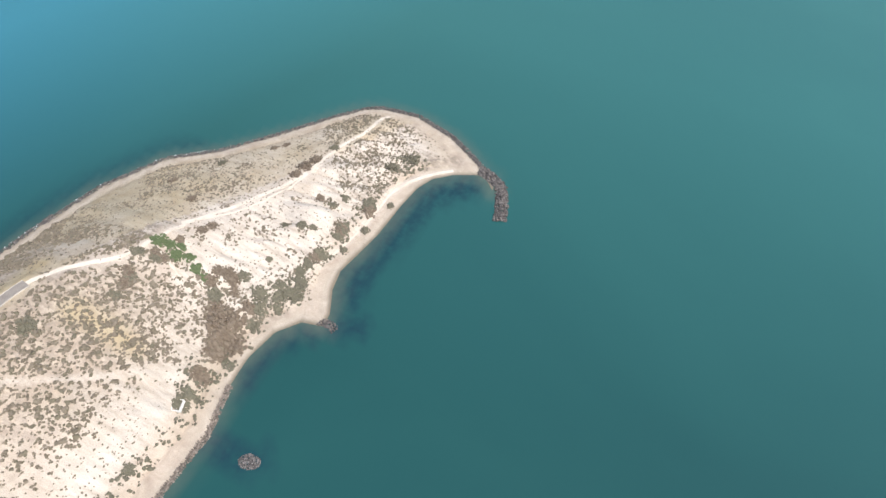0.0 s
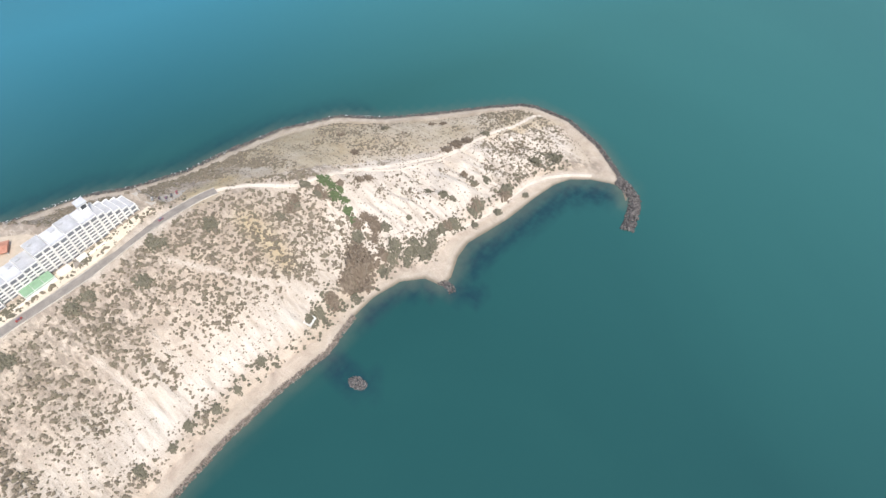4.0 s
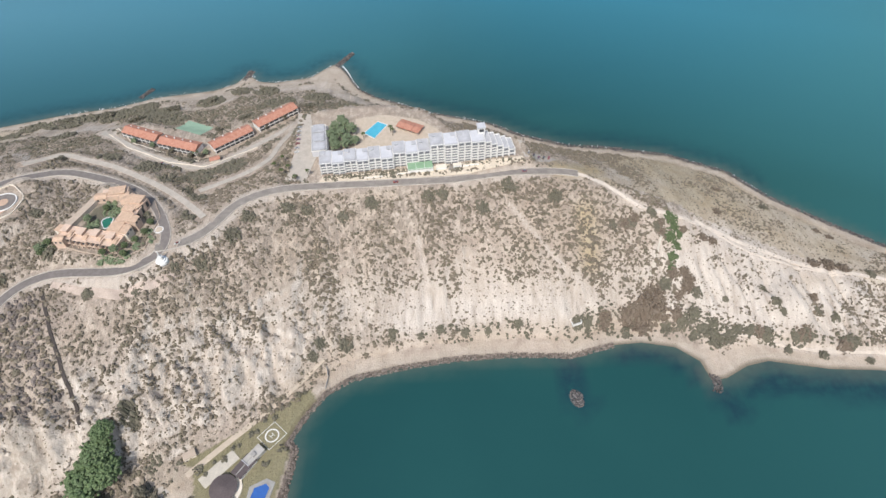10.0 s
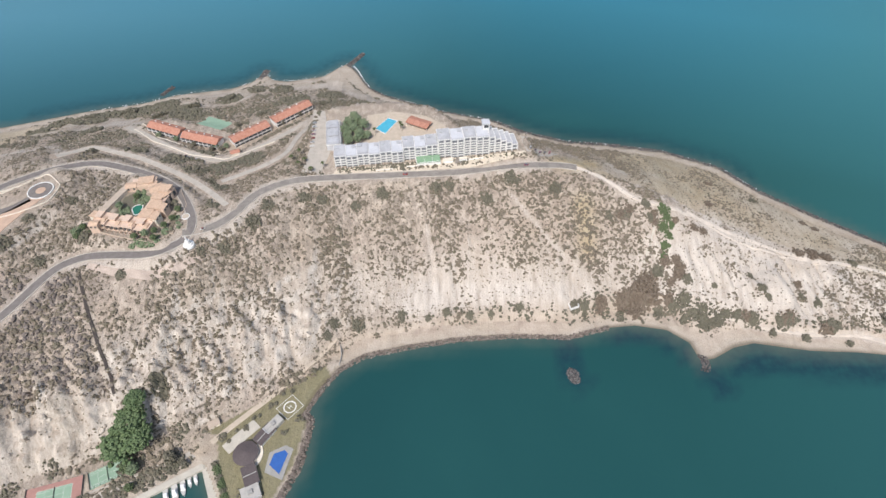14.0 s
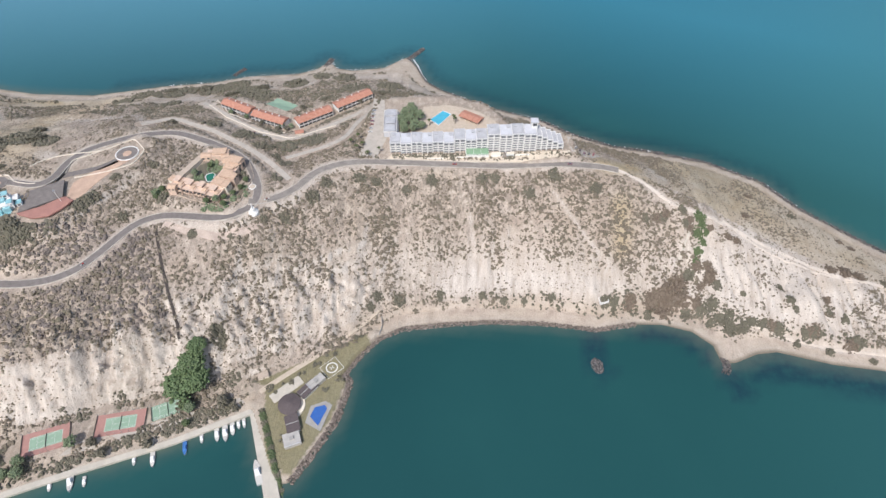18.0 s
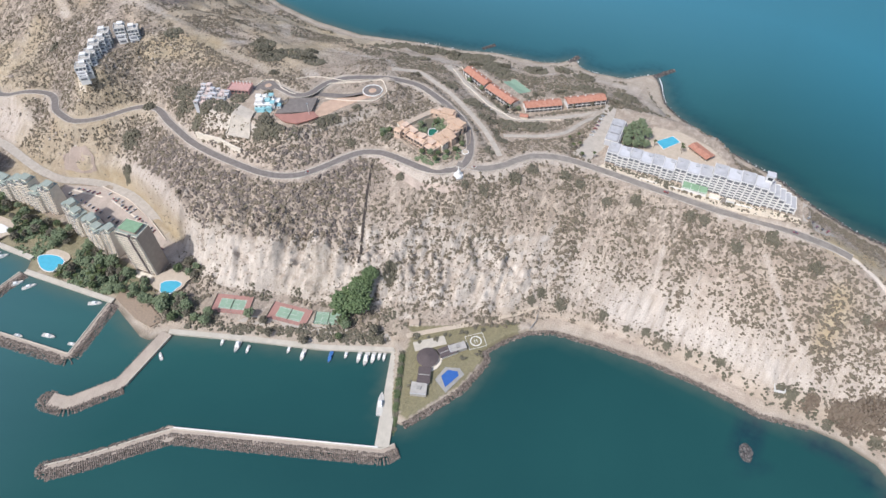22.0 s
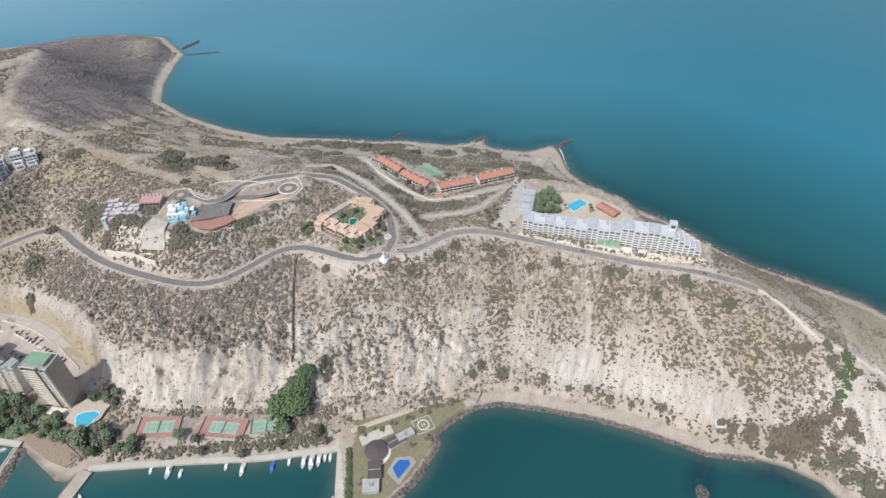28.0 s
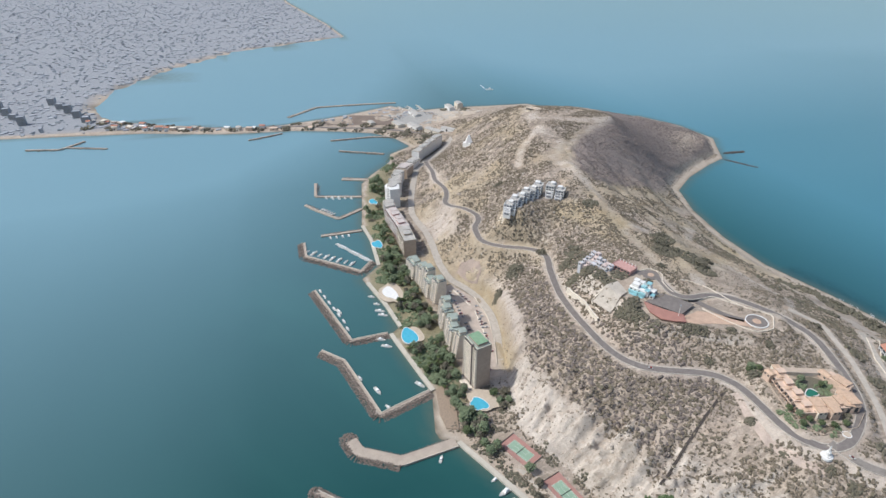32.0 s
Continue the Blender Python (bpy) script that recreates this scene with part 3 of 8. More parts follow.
GRASS[in_outline(X, Y, [(-404, 44), (-440, 32), (-530, 12), (-655, 2), (-680, 26), (-790, 26), (-890, 44), (-960, 62), (-1010, 104), (-1000, 130), (-960, 100), (-900, 82), (-840, 78), (-780, 62), (-660, 60), (-550, 66), (-450, 66), (-404, 62)])] = 0.72
TRACK = np.zeros(len(X))
for line, reach in ((TRAIL_RIDGE, 5), (TRAIL_TIP, 5), (TRAIL_BEACH, 4.5), (TRAIL_X, 2.6), (TRAIL_Y, 2.6), (VERGE_A, 6.5), (VERGE_B, 6)):
    TRACK = np.maximum(TRACK, np.clip(2.2 * near_line(X, Y, line, reach), 0, 1))
for line, reach in SUMMIT:
    TRACK = np.maximum(TRACK, np.clip(1.9 * near_line(X + 8 * patch, Y, line, reach) * (0.62 + 1.3 * fractal(X, Y, 22, 3, 58)), 0, 1))
west_hill = np.clip((-480 - X) / 40, 0, 1) * np.clip((430 - Y) / 60, 0, 1) * (X > -1150)
CHALK = CHALK * (1 - 0.55 * west_hill)
CHALK = np.maximum(CHALK, 0.6 * west_hill * np.clip(2.6 * fractal(X, Y, 40, 4, 52) - 0.45, 0, 1))
hilltop = np.clip((-420 - X) / 40, 0, 1) * np.clip((X + 760) / 60, 0, 1) * np.clip((Y - 280) / 40, 0, 1)
LITTER = np.clip(LITTER + 0.40 * west_hill * (1 - hilltop) - 0.30 * hilltop + 0.9 * hilltop * fractal(X, Y, 40, 3, 70), 0, 1)
OCHRE = np.maximum(OCHRE, 0.62 * hilltop * np.clip(0.62 + 1.6 * fractal(X, Y, 60, 3, 73), 0, 1))
CHALK = np.maximum(CHALK, 0.35 * hilltop * np.clip(0.4 + 1.6 * fractal(X, Y, 30, 3, 72), 0, 1) * inland)
OCHRE = np.maximum(OCHRE, 0.65 * west_hill * np.clip(2.4 * fractal(X, Y, 55, 3, 69) + 0.1, 0, 1))
DARK = np.maximum(DARK, 0.16 * west_hill * np.clip(0.7 + 1.5 * fractal(X, Y, 80, 3, 68), 0, 1))
apron = near_line(X, Y, [(-30, 262), (20, 268), (70, 266), (115, 262)], 26)
CHALK = np.maximum(CHALK, np.clip(1.5 * apron + 0.5 * patch, 0, 0.95) * inland)
LITTER = LITTER * (1 - np.clip(1.6 * apron, 0, 0.9))
for line, width in road_lines[:4]:
    TRACK = np.maximum(TRACK, np.clip(1.8 * near_line(X + 6 * patch, Y + 5 * patch, line, width / 2 + 7.5), 0, 1) * (0.7 + 0.9 * fractal(X, Y, 26, 3, 67)))
TRACK = np.clip(TRACK, 0, 1)
scar = near_line(X, Y, [(-612, 128), (-600, 140)], 24)
cut_face = near_line(X, Y, [(-420, 108), (-385, 108), (-340, 118), (-300, 133), (-262, 148)], 20)
CHALK = np.maximum(CHALK, np.clip(2 * cut_face, 0, 0.66) * inland)
DARK = np.maximum(DARK, 0.28 * dense_slope * np.clip(0.75 + patch, 0, 1))
CHALK = CHALK * (1 - 0.8 * dense_slope * (1 - np.clip(2 * cut_face, 0, 1)))
bare = np.maximum(near_line(X, Y, [(-765, 118), (-740, 136), (-712, 128)], 26), near_line(X, Y, [(-430, 118), (-470, 133), (-520, 140), (-560, 142)], 15))
CHALK = np.maximum(CHALK, np.clip(2 * bare, 0, 0.7) * inland)
LITTER = LITTER * (1 - np.clip(2 * np.maximum(bare, scar), 0, 1))
CHALK, LITTER = np.maximum(CHALK, 0.62 * TRACK), LITTER * (1 - TRACK)

keep = (D > -70).reshape(len(gx), len(gy))
cell = keep[:-1, :-1] & keep[1:, :-1] & keep[:-1, 1:] & keep[1:, 1:]
ids = np.arange(len(X)).reshape(len(gx), len(gy))
quads = np.stack([ids[:-1, :-1][cell], ids[1:, :-1][cell], ids[1:, 1:][cell], ids[:-1, 1:][cell]], 1)
used = np.unique(quads)
back = np.zeros(len(X), int)
back[used] = np.arange(len(used))
me = from_arrays("ground", np.c_[X, Y, H][used], back[quads], M_SOIL, True)
for name, values in (("chalk", CHALK), ("litter", LITTER), ("dark", DARK), ("sand", SAND), ("ochre", OCHRE), ("grass", GRASS), ("wet", WET), ("town", np.clip((-1330 - X) / 60, 0, 1) * np.clip((250 - Y) / 30, 0, 1) * (D > 14))):
    me.attributes.new(name, "FLOAT", "POINT").data.foreach_set("value", values[used].astype(np.float32))
tagged(new("ground", me), "pale dry rocky peninsula with eroded slopes", "ground", kind="structure")


# ---- sea ----
def make_sea():
    n = Nodes("sea_water", 0.16, spec=0.5)
    n.b.inputs["IOR"].default_value = 1.33
    big = n.noise(0.0016, 4, 0.5, distort=1.2)
    tone = n.ramp(big, (0.34, (0.012, 0.059, 0.061)), (0.5, (0.015, 0.070, 0.070)), (0.66, (0.021, 0.088, 0.084)))
    # Open water's own blue, brightened here for the sky it reflects.
    tone = n.mix(n.attr("open"), tone, (0.032, 0.166, 0.222))
    tone = n.mix(n.attr("shelf"), tone, (0.050, 0.182, 0.178))
    # Milky blue here is distance haze put into the water's colour.
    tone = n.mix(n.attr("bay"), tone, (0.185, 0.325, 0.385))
    weed = n.math("MULTIPLY", n.attr("reef"), n.ramp(n.noise(0.11, 4, 0.6), (0.32, 0.40), (0.62, 1.0)))
    tone = n.mix(weed, tone, (0.012, 0.040, 0.056))
    shoal = n.math("MULTIPLY", n.attr("shoal"), n.ramp(n.noise(0.05, 4, 0.6), (0.3, 0.45), (0.7, 1.0)))
    tone = n.mix(shoal, tone, (0.10, 0.125, 0.10))
    n.colour(tone)
    n.bump(n.noise(0.35, 4, 0.6), 0.10, 0.5)
    n.bump(n.noise(0.05, 3, 0.5), 0.35, 0.4)
    return n.m


wx = np.r_[np.arange(-4900, -1500, 100), np.arange(-1500, 600, 10), np.arange(600, 4950, 150)]
wy = np.r_[np.arange(-4900, -200, 150), np.arange(-200, 900, 10), np.arange(900, 4950, 150)]
SX, SY = (a.ravel() for a in np.meshgrid(wx, wy, indexing="ij"))
SD = -shore_distance(SX, SY)
SHOAL = np.clip(1 - SD / 16, 0, 1) ** 1.6 * (SD > -20) + 0
REEF = np.maximum.reduce([near_line(SX, SY, l, r) for l, r in (([(384, 172), (368, 190), (345, 203), (300, 207), (262, 213), (236, 210)], 22), ([(196, 214), (184, 228), (160, 235), (140, 233)], 13), ([(203, 206), (208, 192), (214, 184)], 11), ([(96, 228), (97, 196)], 10), ([(96, 226), (97, 198), (101, 190)], 12))])
REEF = np.clip(REEF * 2.1, 0, 0.95)
REEF = np.maximum(REEF, 0.5 * np.clip(1 - np.abs(SD - 14) / 22, 0, 1) * (SY > 300) * (SX < 330) * (SX > -520))
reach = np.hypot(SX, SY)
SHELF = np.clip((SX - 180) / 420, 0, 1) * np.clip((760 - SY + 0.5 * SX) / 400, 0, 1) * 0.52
# Rises westward and with distance, painting haze into the sea colour.
BAY_HAZE = 0.15 * np.clip((-140 - SY) / 200, 0, 1) * np.clip((-120 - SX) / 200, 0, 1) + np.clip((-330 - SX) / 850, 0, 1) * np.clip((330 - SY) / 500, 0, 1) * 0.95 + np.clip((120 - SX) / 900, 0, 1) * np.clip((SY - 500) / 300, 0, 1) * 0.30 + np.maximum(np.clip((-1250 - SX) / 700, 0, 1) * 0.5, np.clip((-950 - SX) / 800, 0, 1) * np.clip((1900 - SY) / 900, 0, 1) * 0.60) + np.clip((reach - 1100) / 3500, 0, 0.6) * (1 - 0.9 * np.clip(SY / 600, 0, 1) * np.clip((SX + 1300) / 900, 0, 1))
OPEN = np.clip((SY + np.where(SX > 0, 0.35, -0.16) * SX - 550) / 360, 0, 1) * (1 - 0.45 * np.clip((SY - 800) / 900, 0, 1)) + np.clip((-SY - 500) / 2200, 0, 0.5) * (SX < 0)
ids = np.arange(len(SX)).reshape(len(wx), len(wy))
quads = np.stack([ids[:-1, :-1].ravel(), ids[1:, :-1].ravel(), ids[1:, 1:].ravel(), ids[:-1, 1:].ravel()], 1)
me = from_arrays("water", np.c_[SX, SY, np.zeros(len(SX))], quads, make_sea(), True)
for name, values in (("shoal", SHOAL), ("reef", REEF), ("open", np.clip(OPEN, 0, 1)), ("bay", np.clip(BAY_HAZE, 0, 0.9)), ("shelf", SHELF)):
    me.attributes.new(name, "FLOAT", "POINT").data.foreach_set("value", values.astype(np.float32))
tagged(new("water", me), "calm teal green bay, blue offshore, paling with painted haze", "sea", kind="structure")


# ---- roads ----
def make_asphalt():
    n = Nodes("worn_asphalt", 0.9, spec=0.25)
    k = n.ramp(n.noise(0.25, 5, 0.6), (0.3, (0.155, 0.138, 0.128)), (0.7, (0.225, 0.20, 0.185)))
    k = n.mix(n.ramp(n.noise(1.7, 3), (0.55, 0.0), (0.7, 0.4)), k, (0.27, 0.25, 0.23))
    n.colour(k)
    n.bump(n.noise(6, 2), 0.02, 0.4)
    return n.m


M_ASPHALT = make_asphalt()
M_LANE = plain("dusty_concrete", (0.44, 0.395, 0.34), 0.9, 0.2, 0.2)
M_TANLOT = plain("tan_car_park", (0.46, 0.385, 0.325), 0.95, 0.2, 0.12)
M_KERB = plain("kerb_concrete", (0.44, 0.40, 0.35), 0.85, 0.35, 0.12)
M_DUSTROAD = plain("dusty_old_asphalt", (0.25, 0.223, 0.197), 0.92, 0.28, 0.16)


def ribbon(line, lo, hi, lift, depth=0.0):
    """A strip along a line of x, y, z, between two offsets to its left; with depth it has a face and sides."""
    p = line[:, :2]
    d = np.gradient(p, axis=0)
    d /= np.linalg.norm(d, axis=1)[:, None] + 1e-9
    nrm = np.c_[-d[:, 1], d[:, 0]]
    a, b = p + nrm * lo, p + nrm * hi
    z = line[:, 2] + lift
    n = len(p)
    v = np.concatenate([np.c_[a, z], np.c_[b, z]])
    i = np.arange(n - 1)
    f = [np.stack([i, n + i, n + i + 1, i + 1], 1)[:, ::-1]]
    if depth:
        v = np.concatenate([v, np.c_[a, z - depth], np.c_[b, z - depth]])
        f += [np.stack([i, i + 1, 2 * n + i + 1, 2 * n + i], 1)[:, ::-1], np.stack([n + i, 3 * n + i, 3 * n + i + 1, n + i + 1], 1)[:, ::-1]]
    return v, np.concatenate(f)


for (line, width), (label, mat, kerbed) in zip(road_lines, (
        ("worn dusty asphalt road along the crest", M_DUSTROAD, True), ("winding worn grey asphalt hill road", M_ASPHALT, True),
        ("grey asphalt road climbing to the plaza", M_ASPHALT, True), ("dusty pale concrete lane below tiled houses", M_LANE, False),
        ("dusty pale concrete lane on the north slope", M_LANE, False), ("dusty pale lane beside the hotel", M_LANE, False),
        ("dusty tan road behind apartment blocks", M_LANE, True))):
    w = width / 2
    v, f = ribbon(line, -w, w, 0.15, 0.9)
    road = tagged(new("road", from_arrays("road", v, f, mat, False)), label, "road", kind="structure")
    if kerbed:
        for lo, hi in ((w, w + 0.7), (-w - 0.7, -w)):
            v, f = ribbon(line, lo, hi, 0.30, 1.1)
            kerb = new("kerb", from_arrays("kerb", v, f, M_KERB))
            kerb.parent = road

M_TRACK = plain("pale_track_dust", (0.62, 0.545, 0.465), 0.95, 0.2, 0.15)
for line, w, label in ((ROAD_HOTEL[1::-1] + TRAIL_RIDGE[:4], 3.4, "pale dirt road running on from the asphalt"), (TRAIL_TIP, 3.2, "pale dirt track along the crest of the point"), (TRAIL_RIDGE[3:], 1.6, "faint footpath on the point"),
                       (TRAIL_BEACH, 3.0, "sandy path above the beach")):
    p = smooth_line(line, 3.0, 4)
    z = grounds(p[:, 0], p[:, 1])
    v, f = ribbon(np.c_[p, z], -w / 2, w / 2, 0.3, 0.9)
    tagged(new("dirt_track", from_arrays("dirt_track", v, f, M_TRACK)), label, "track", kind="structure")


# ---- plants and rocks ----
_g = (1 + 5 ** 0.5) / 2
ICO_V = np.array([(-1, _g, 0), (1, _g, 0), (-1, -_g, 0), (1, -_g, 0), (0, -1, _g), (0, 1, _g), (0, -1, -_g), (0, 1, -_g), (_g, 0, -1), (_g, 0, 1), (-_g, 0, -1), (-_g, 0, 1)]) / math.hypot(1, _g)
ICO_F = np.array([(0, 11, 5), (0, 5, 1), (0, 1, 7), (0, 7, 10), (0, 10, 11), (1, 5, 9), (5, 11, 4), (11, 10, 2), (10, 7, 6), (7, 1, 8), (3, 9, 4), (3, 4, 2), (3, 2, 6), (3, 6, 8), (3, 8, 9), (4, 9, 5), (2, 4, 11), (6, 2, 10), (8, 6, 7), (9, 8, 1)])


def lumps(places, sizes, jitter, rng):
    """Many small uneven lumps: places n x 3, half sizes n x 3."""
    n = len(places)
    v = ICO_V[None] * (1 + jitter * (rng.rand(n, 12, 1) * 2 - 1)) + 0.35 * jitter * (rng.rand(n, 12, 3) * 2 - 1)
    a = rng.rand(n) * math.tau
    c, s = np.cos(a)[:, None], np.sin(a)[:, None]
    v = v * sizes[:, None, :]
    v = np.stack([v[..., 0] * c - v[..., 1] * s, v[..., 0] * s + v[..., 1] * c, v[..., 2]], -1) + places[:, None, :]
    return v.reshape(-1, 3), (ICO_F[None] + 12 * np.arange(n)[:, None, None]).reshape(-1, 3)


def foliage(name, *stops, rough=0.85):
    n = Nodes(name, rough, spec=0.25)
    k = n.ramp(n.island(), *[(i / max(1, len(stops) - 1), c) for i, c in enumerate(stops)])
    k = n.mix(n.ramp(n.noise(1.3, 4, 0.6), (0.35, 0.35), (0.65, 0.0)), k, tuple(0.55 * v for v in stops[0]))
    n.colour(k)
    n.bump(n.noise(3.2, 3), 0.35, 0.8)
    return n.m


M_SCRUB = foliage("dry_scrub_leaves", (0.175, 0.146, 0.110), (0.235, 0.197, 0.152), (0.205, 0.174, 0.128), (0.170, 0.152, 0.108), (0.27, 0.228, 0.18))
M_DARKSCRUB = foliage("dense_dark_scrub", (0.165, 0.138, 0.122), (0.21, 0.178, 0.158), (0.245, 0.208, 0.185), (0.185, 0.162, 0.135))
M_HEADSCRUB = foliage("leafless_headland_scrub", (0.195, 0.162, 0.150), (0.24, 0.200, 0.186), (0.28, 0.236, 0.216), (0.215, 0.182, 0.165))
M_SHRUB = foliage("olive_shrub_leaves", (0.135, 0.124, 0.093), (0.170, 0.155, 0.116), (0.148, 0.141, 0.098), (0.190, 0.172, 0.134))
M_DRYSHRUB = foliage("bare_grey_twigs", (0.15, 0.115, 0.085), (0.19, 0.15, 0.115), (0.22, 0.18, 0.14))
M_TREE = foliage("tree_leaves", (0.145, 0.190, 0.108), (0.182, 0.225, 0.132), (0.162, 0.205, 0.122), (0.208, 0.245, 0.150))
M_FRESH = foliage("fresh_green_leaves", (0.09, 0.12, 0.058), (0.118, 0.15, 0.075), (0.105, 0.138, 0.068))
M_PALM = foliage("palm_fronds", (0.06, 0.085, 0.03), (0.09, 0.11, 0.045))
M_BARK = plain("grey_brown_bark", (0.16, 0.125, 0.095), 0.95, 0.3, 1.5)


def make_rock(name, dark, light):
    n = Nodes(name, 0.92, spec=0.25)
    k = n.ramp(n.island(), (0.0, dark), (0.55, tuple((a + b) / 2 for a, b in zip(dark, light))), (1.0, light))
    k = n.mix(n.ramp(n.noise(1.2, 4), (0.4, 0.45), (0.6, 0.0)), k, tuple(0.6 * v for v in dark))
    n.colour(k)
    n.bump(n.noise(2.5, 4), 0.25, 0.7)
    return n.m


M_ROCK = make_rock("breakwater_rock", (0.115, 0.094, 0.080), (0.34, 0.285, 0.245))
M_ROCKDARK = make_rock("dark_wet_rock", (0.055, 0.050, 0.050), (0.21, 0.190, 0.180))
M_ROCKPALE = make_rock("guano_washed_rock", (0.05, 0.045, 0.045), (0.28, 0.26, 0.25))

rng = np.random.RandomState(11)
# scrub: rounded bushes a few metres apart, thick on the crest slope and the western hill, thin on the plateau of the point
CELL = 2.95
bx, by = (q.ravel() for q in np.meshgrid(np.arange(-1180, 455, CELL), np.arange(0, 790, CELL), indexing="ij"))
bx, by = bx + rng.uniform(-0.6, 0.6, len(bx)) * CELL, by + rng.uniform(-0.6, 0.6, len(by)) * CELL
bd = shore_distance(bx, by)
streak = fractal(bx + 0.25 * by, by * 0.22, 20, 3, 33)
blotch = fractal(bx, by, 60, 3, 31)
lush = 0.50 + 0.75 * blotch + 0.95 * streak + 0.75 * fractal(bx, by, 13, 2, 34)
on_south = np.clip(near_line(bx, by, CREST[9:] + CREST_WEST[:10], 140) * 1.6, 0, 1) * (bx < 190) * ((bx < 60) | (by < 386 - 0.42 * (bx - 110)))
lush += 0.62 * on_south
thick = np.clip((-285 - bx) / 25, 0, 1) * np.clip((bx + 540) / 40, 0, 1) * np.clip(near_line(bx, by, [(-295, 215), (-340, 174), (-400, 162), (-470, 164), (-530, 176)], 46) * 2.2, 0, 1)
beside_drain = np.clip((np.interp(by, [165, 253], [-250, -295]) - bx) / 6, 0, 1) * np.clip((bx + 400) / 40, 0, 1) * np.clip((by - 160) / 14, 0, 1) * np.clip((250 - by) / 8, 0, 1)
thick = np.maximum(thick, 0.85 * beside_drain)
lush += 0.9 * thick - 0.9 * np.clip(1.6 * near_line(bx, by, [(-30, 262), (20, 268), (70, 266), (115, 262)], 26), 0, 1)
lush -= np.clip(4.0 * near_line(bx, by, [(-420, 108), (-385, 108), (-340, 118), (-300, 133), (-262, 148)], 18), 0, 1.2)
lush += 0.35 * np.clip((-500 - bx) / 60, 0, 1) * np.clip((bx + 1060) / 40, 0, 1) * np.clip((by - 125) / 20, 0, 1) * np.clip((290 - by) / 60, 0, 1)
lush += (1.2 * blotch - 0.06) * np.clip((-420 - bx) / 40, 0, 1) * np.clip((bx + 760) / 60, 0, 1) * np.clip((by - 280) / 40, 0, 1)
lush -= 3.0 * (np.maximum(near_line(bx, by, [(-765, 118), (-740, 136), (-712, 128)], 24), near_line(bx, by, [(-430, 118), (-470, 133), (-520, 140), (-560, 142), (-612, 128), (-600, 140)], 15)) > 0.25)
north_side = np.clip((by - 400) / 60, 0, 1) * (bx < -60) * (bx > -640)
lush += 0.25 * north_side
chalky = np.maximum(np.clip(near_line(bx, by, CLIFF, 19) * 1.5, 0, 1), (bx < -95) * (bx > -480) * np.clip((near_line(bx, by, CLIFF, 60) - 0.50) * 5, 0, 1) * (by < np.interp(bx, [-480, -306, -95], [138, 158, 262])) * 1.45)
lush += 0.30 * np.clip((-60 - bx) / 60, 0, 1) * (bx > -480) * (by < 300)
lush -= (0.34 + 0.9 * blotch) * chalky * (1 - 0.8 * beside_drain)
lush -= (0.22 - 1.3 * blotch) * (bx > 70) * (by > 388 - 0.42 * (bx - 110))
lush -= (0.16 - 0.7 * blotch) * (bx > 190)
lush -= 1.2 * np.clip((16 - bd) / 6, 0, 1) * (bx > -100)
for line, reach in ((TRAIL_RIDGE, 4.5), (TRAIL_TIP, 4.5), (TRAIL_BEACH, 4.5), (TRAIL_X, 2.4), (TRAIL_Y, 2.2)):
    lush -= 2.0 * (near_line(bx, by, line, reach) > 0)
for line, reach in SUMMIT:
    lush -= 2.0 * (near_line(bx, by, line, reach + 1) > 0)
for line, width in road_lines:
    lush -= 4.0 * (line_distance(bx, by, line)[0] < width / 2 + 4.5)
for outline, _, _ in PADS:
    lush -= 4.0 * in_outline(bx, by, outline)
darkb = on_headland(bx, by) > 0.5
lush += 0.5 * darkb + 0.25 * near_line(bx, by, [(-560, 300), (-600, 360), (-620, 420), (-560, 470)], 90)
keepb = (bd > 10) & (rng.rand(len(bx)) < np.clip(lush, 0.0, 0.97)) & ~((bx < -420) & (by < np.where(bx < -640, 104, 130)))
bx, by, bd, darkb, thick, north_side, lush = bx[keepb], by[keepb], bd[keepb], darkb[keepb], thick[keepb], north_side[keepb], lush[keepb]
size = (0.66 + 1.2 * rng.rand(len(bx)) ** 2.0) * np.clip(0.70 + 0.42 * lush, 0.6, 1.35) * np.where(bx > 190, 0.72, np.where(darkb, 0.78, 1.0) * np.where(bx < -260, 0.86 + 0.12 * np.clip(2 * thick, 0, 1), 1.0))


def bush_field(name, pick, material, label):
    """Bushes of a few uneven clumps each."""
    x, y, s = bx[pick], by[pick], size[pick]
    p, r = [], []
    for reach, k in ((0.0, 1.0), (1.15, 0.78), (1.4, 0.58)):
        px, py = x + rng.uniform(-reach, reach, len(x)) * s, y + rng.uniform(-reach, reach, len(x)) * s
        p.append(np.c_[px, py, grounds(px, py) + 0.22 * s])
        r.append(np.c_[s * k, s * k * 0.85, s * k * 0.72])
    v, f = lumps(np.concatenate(p), np.concatenate(r), 0.36, rng)
    tagged(new(name, from_arrays(name, v, f, material)), label, "scrub", kind="stuff")


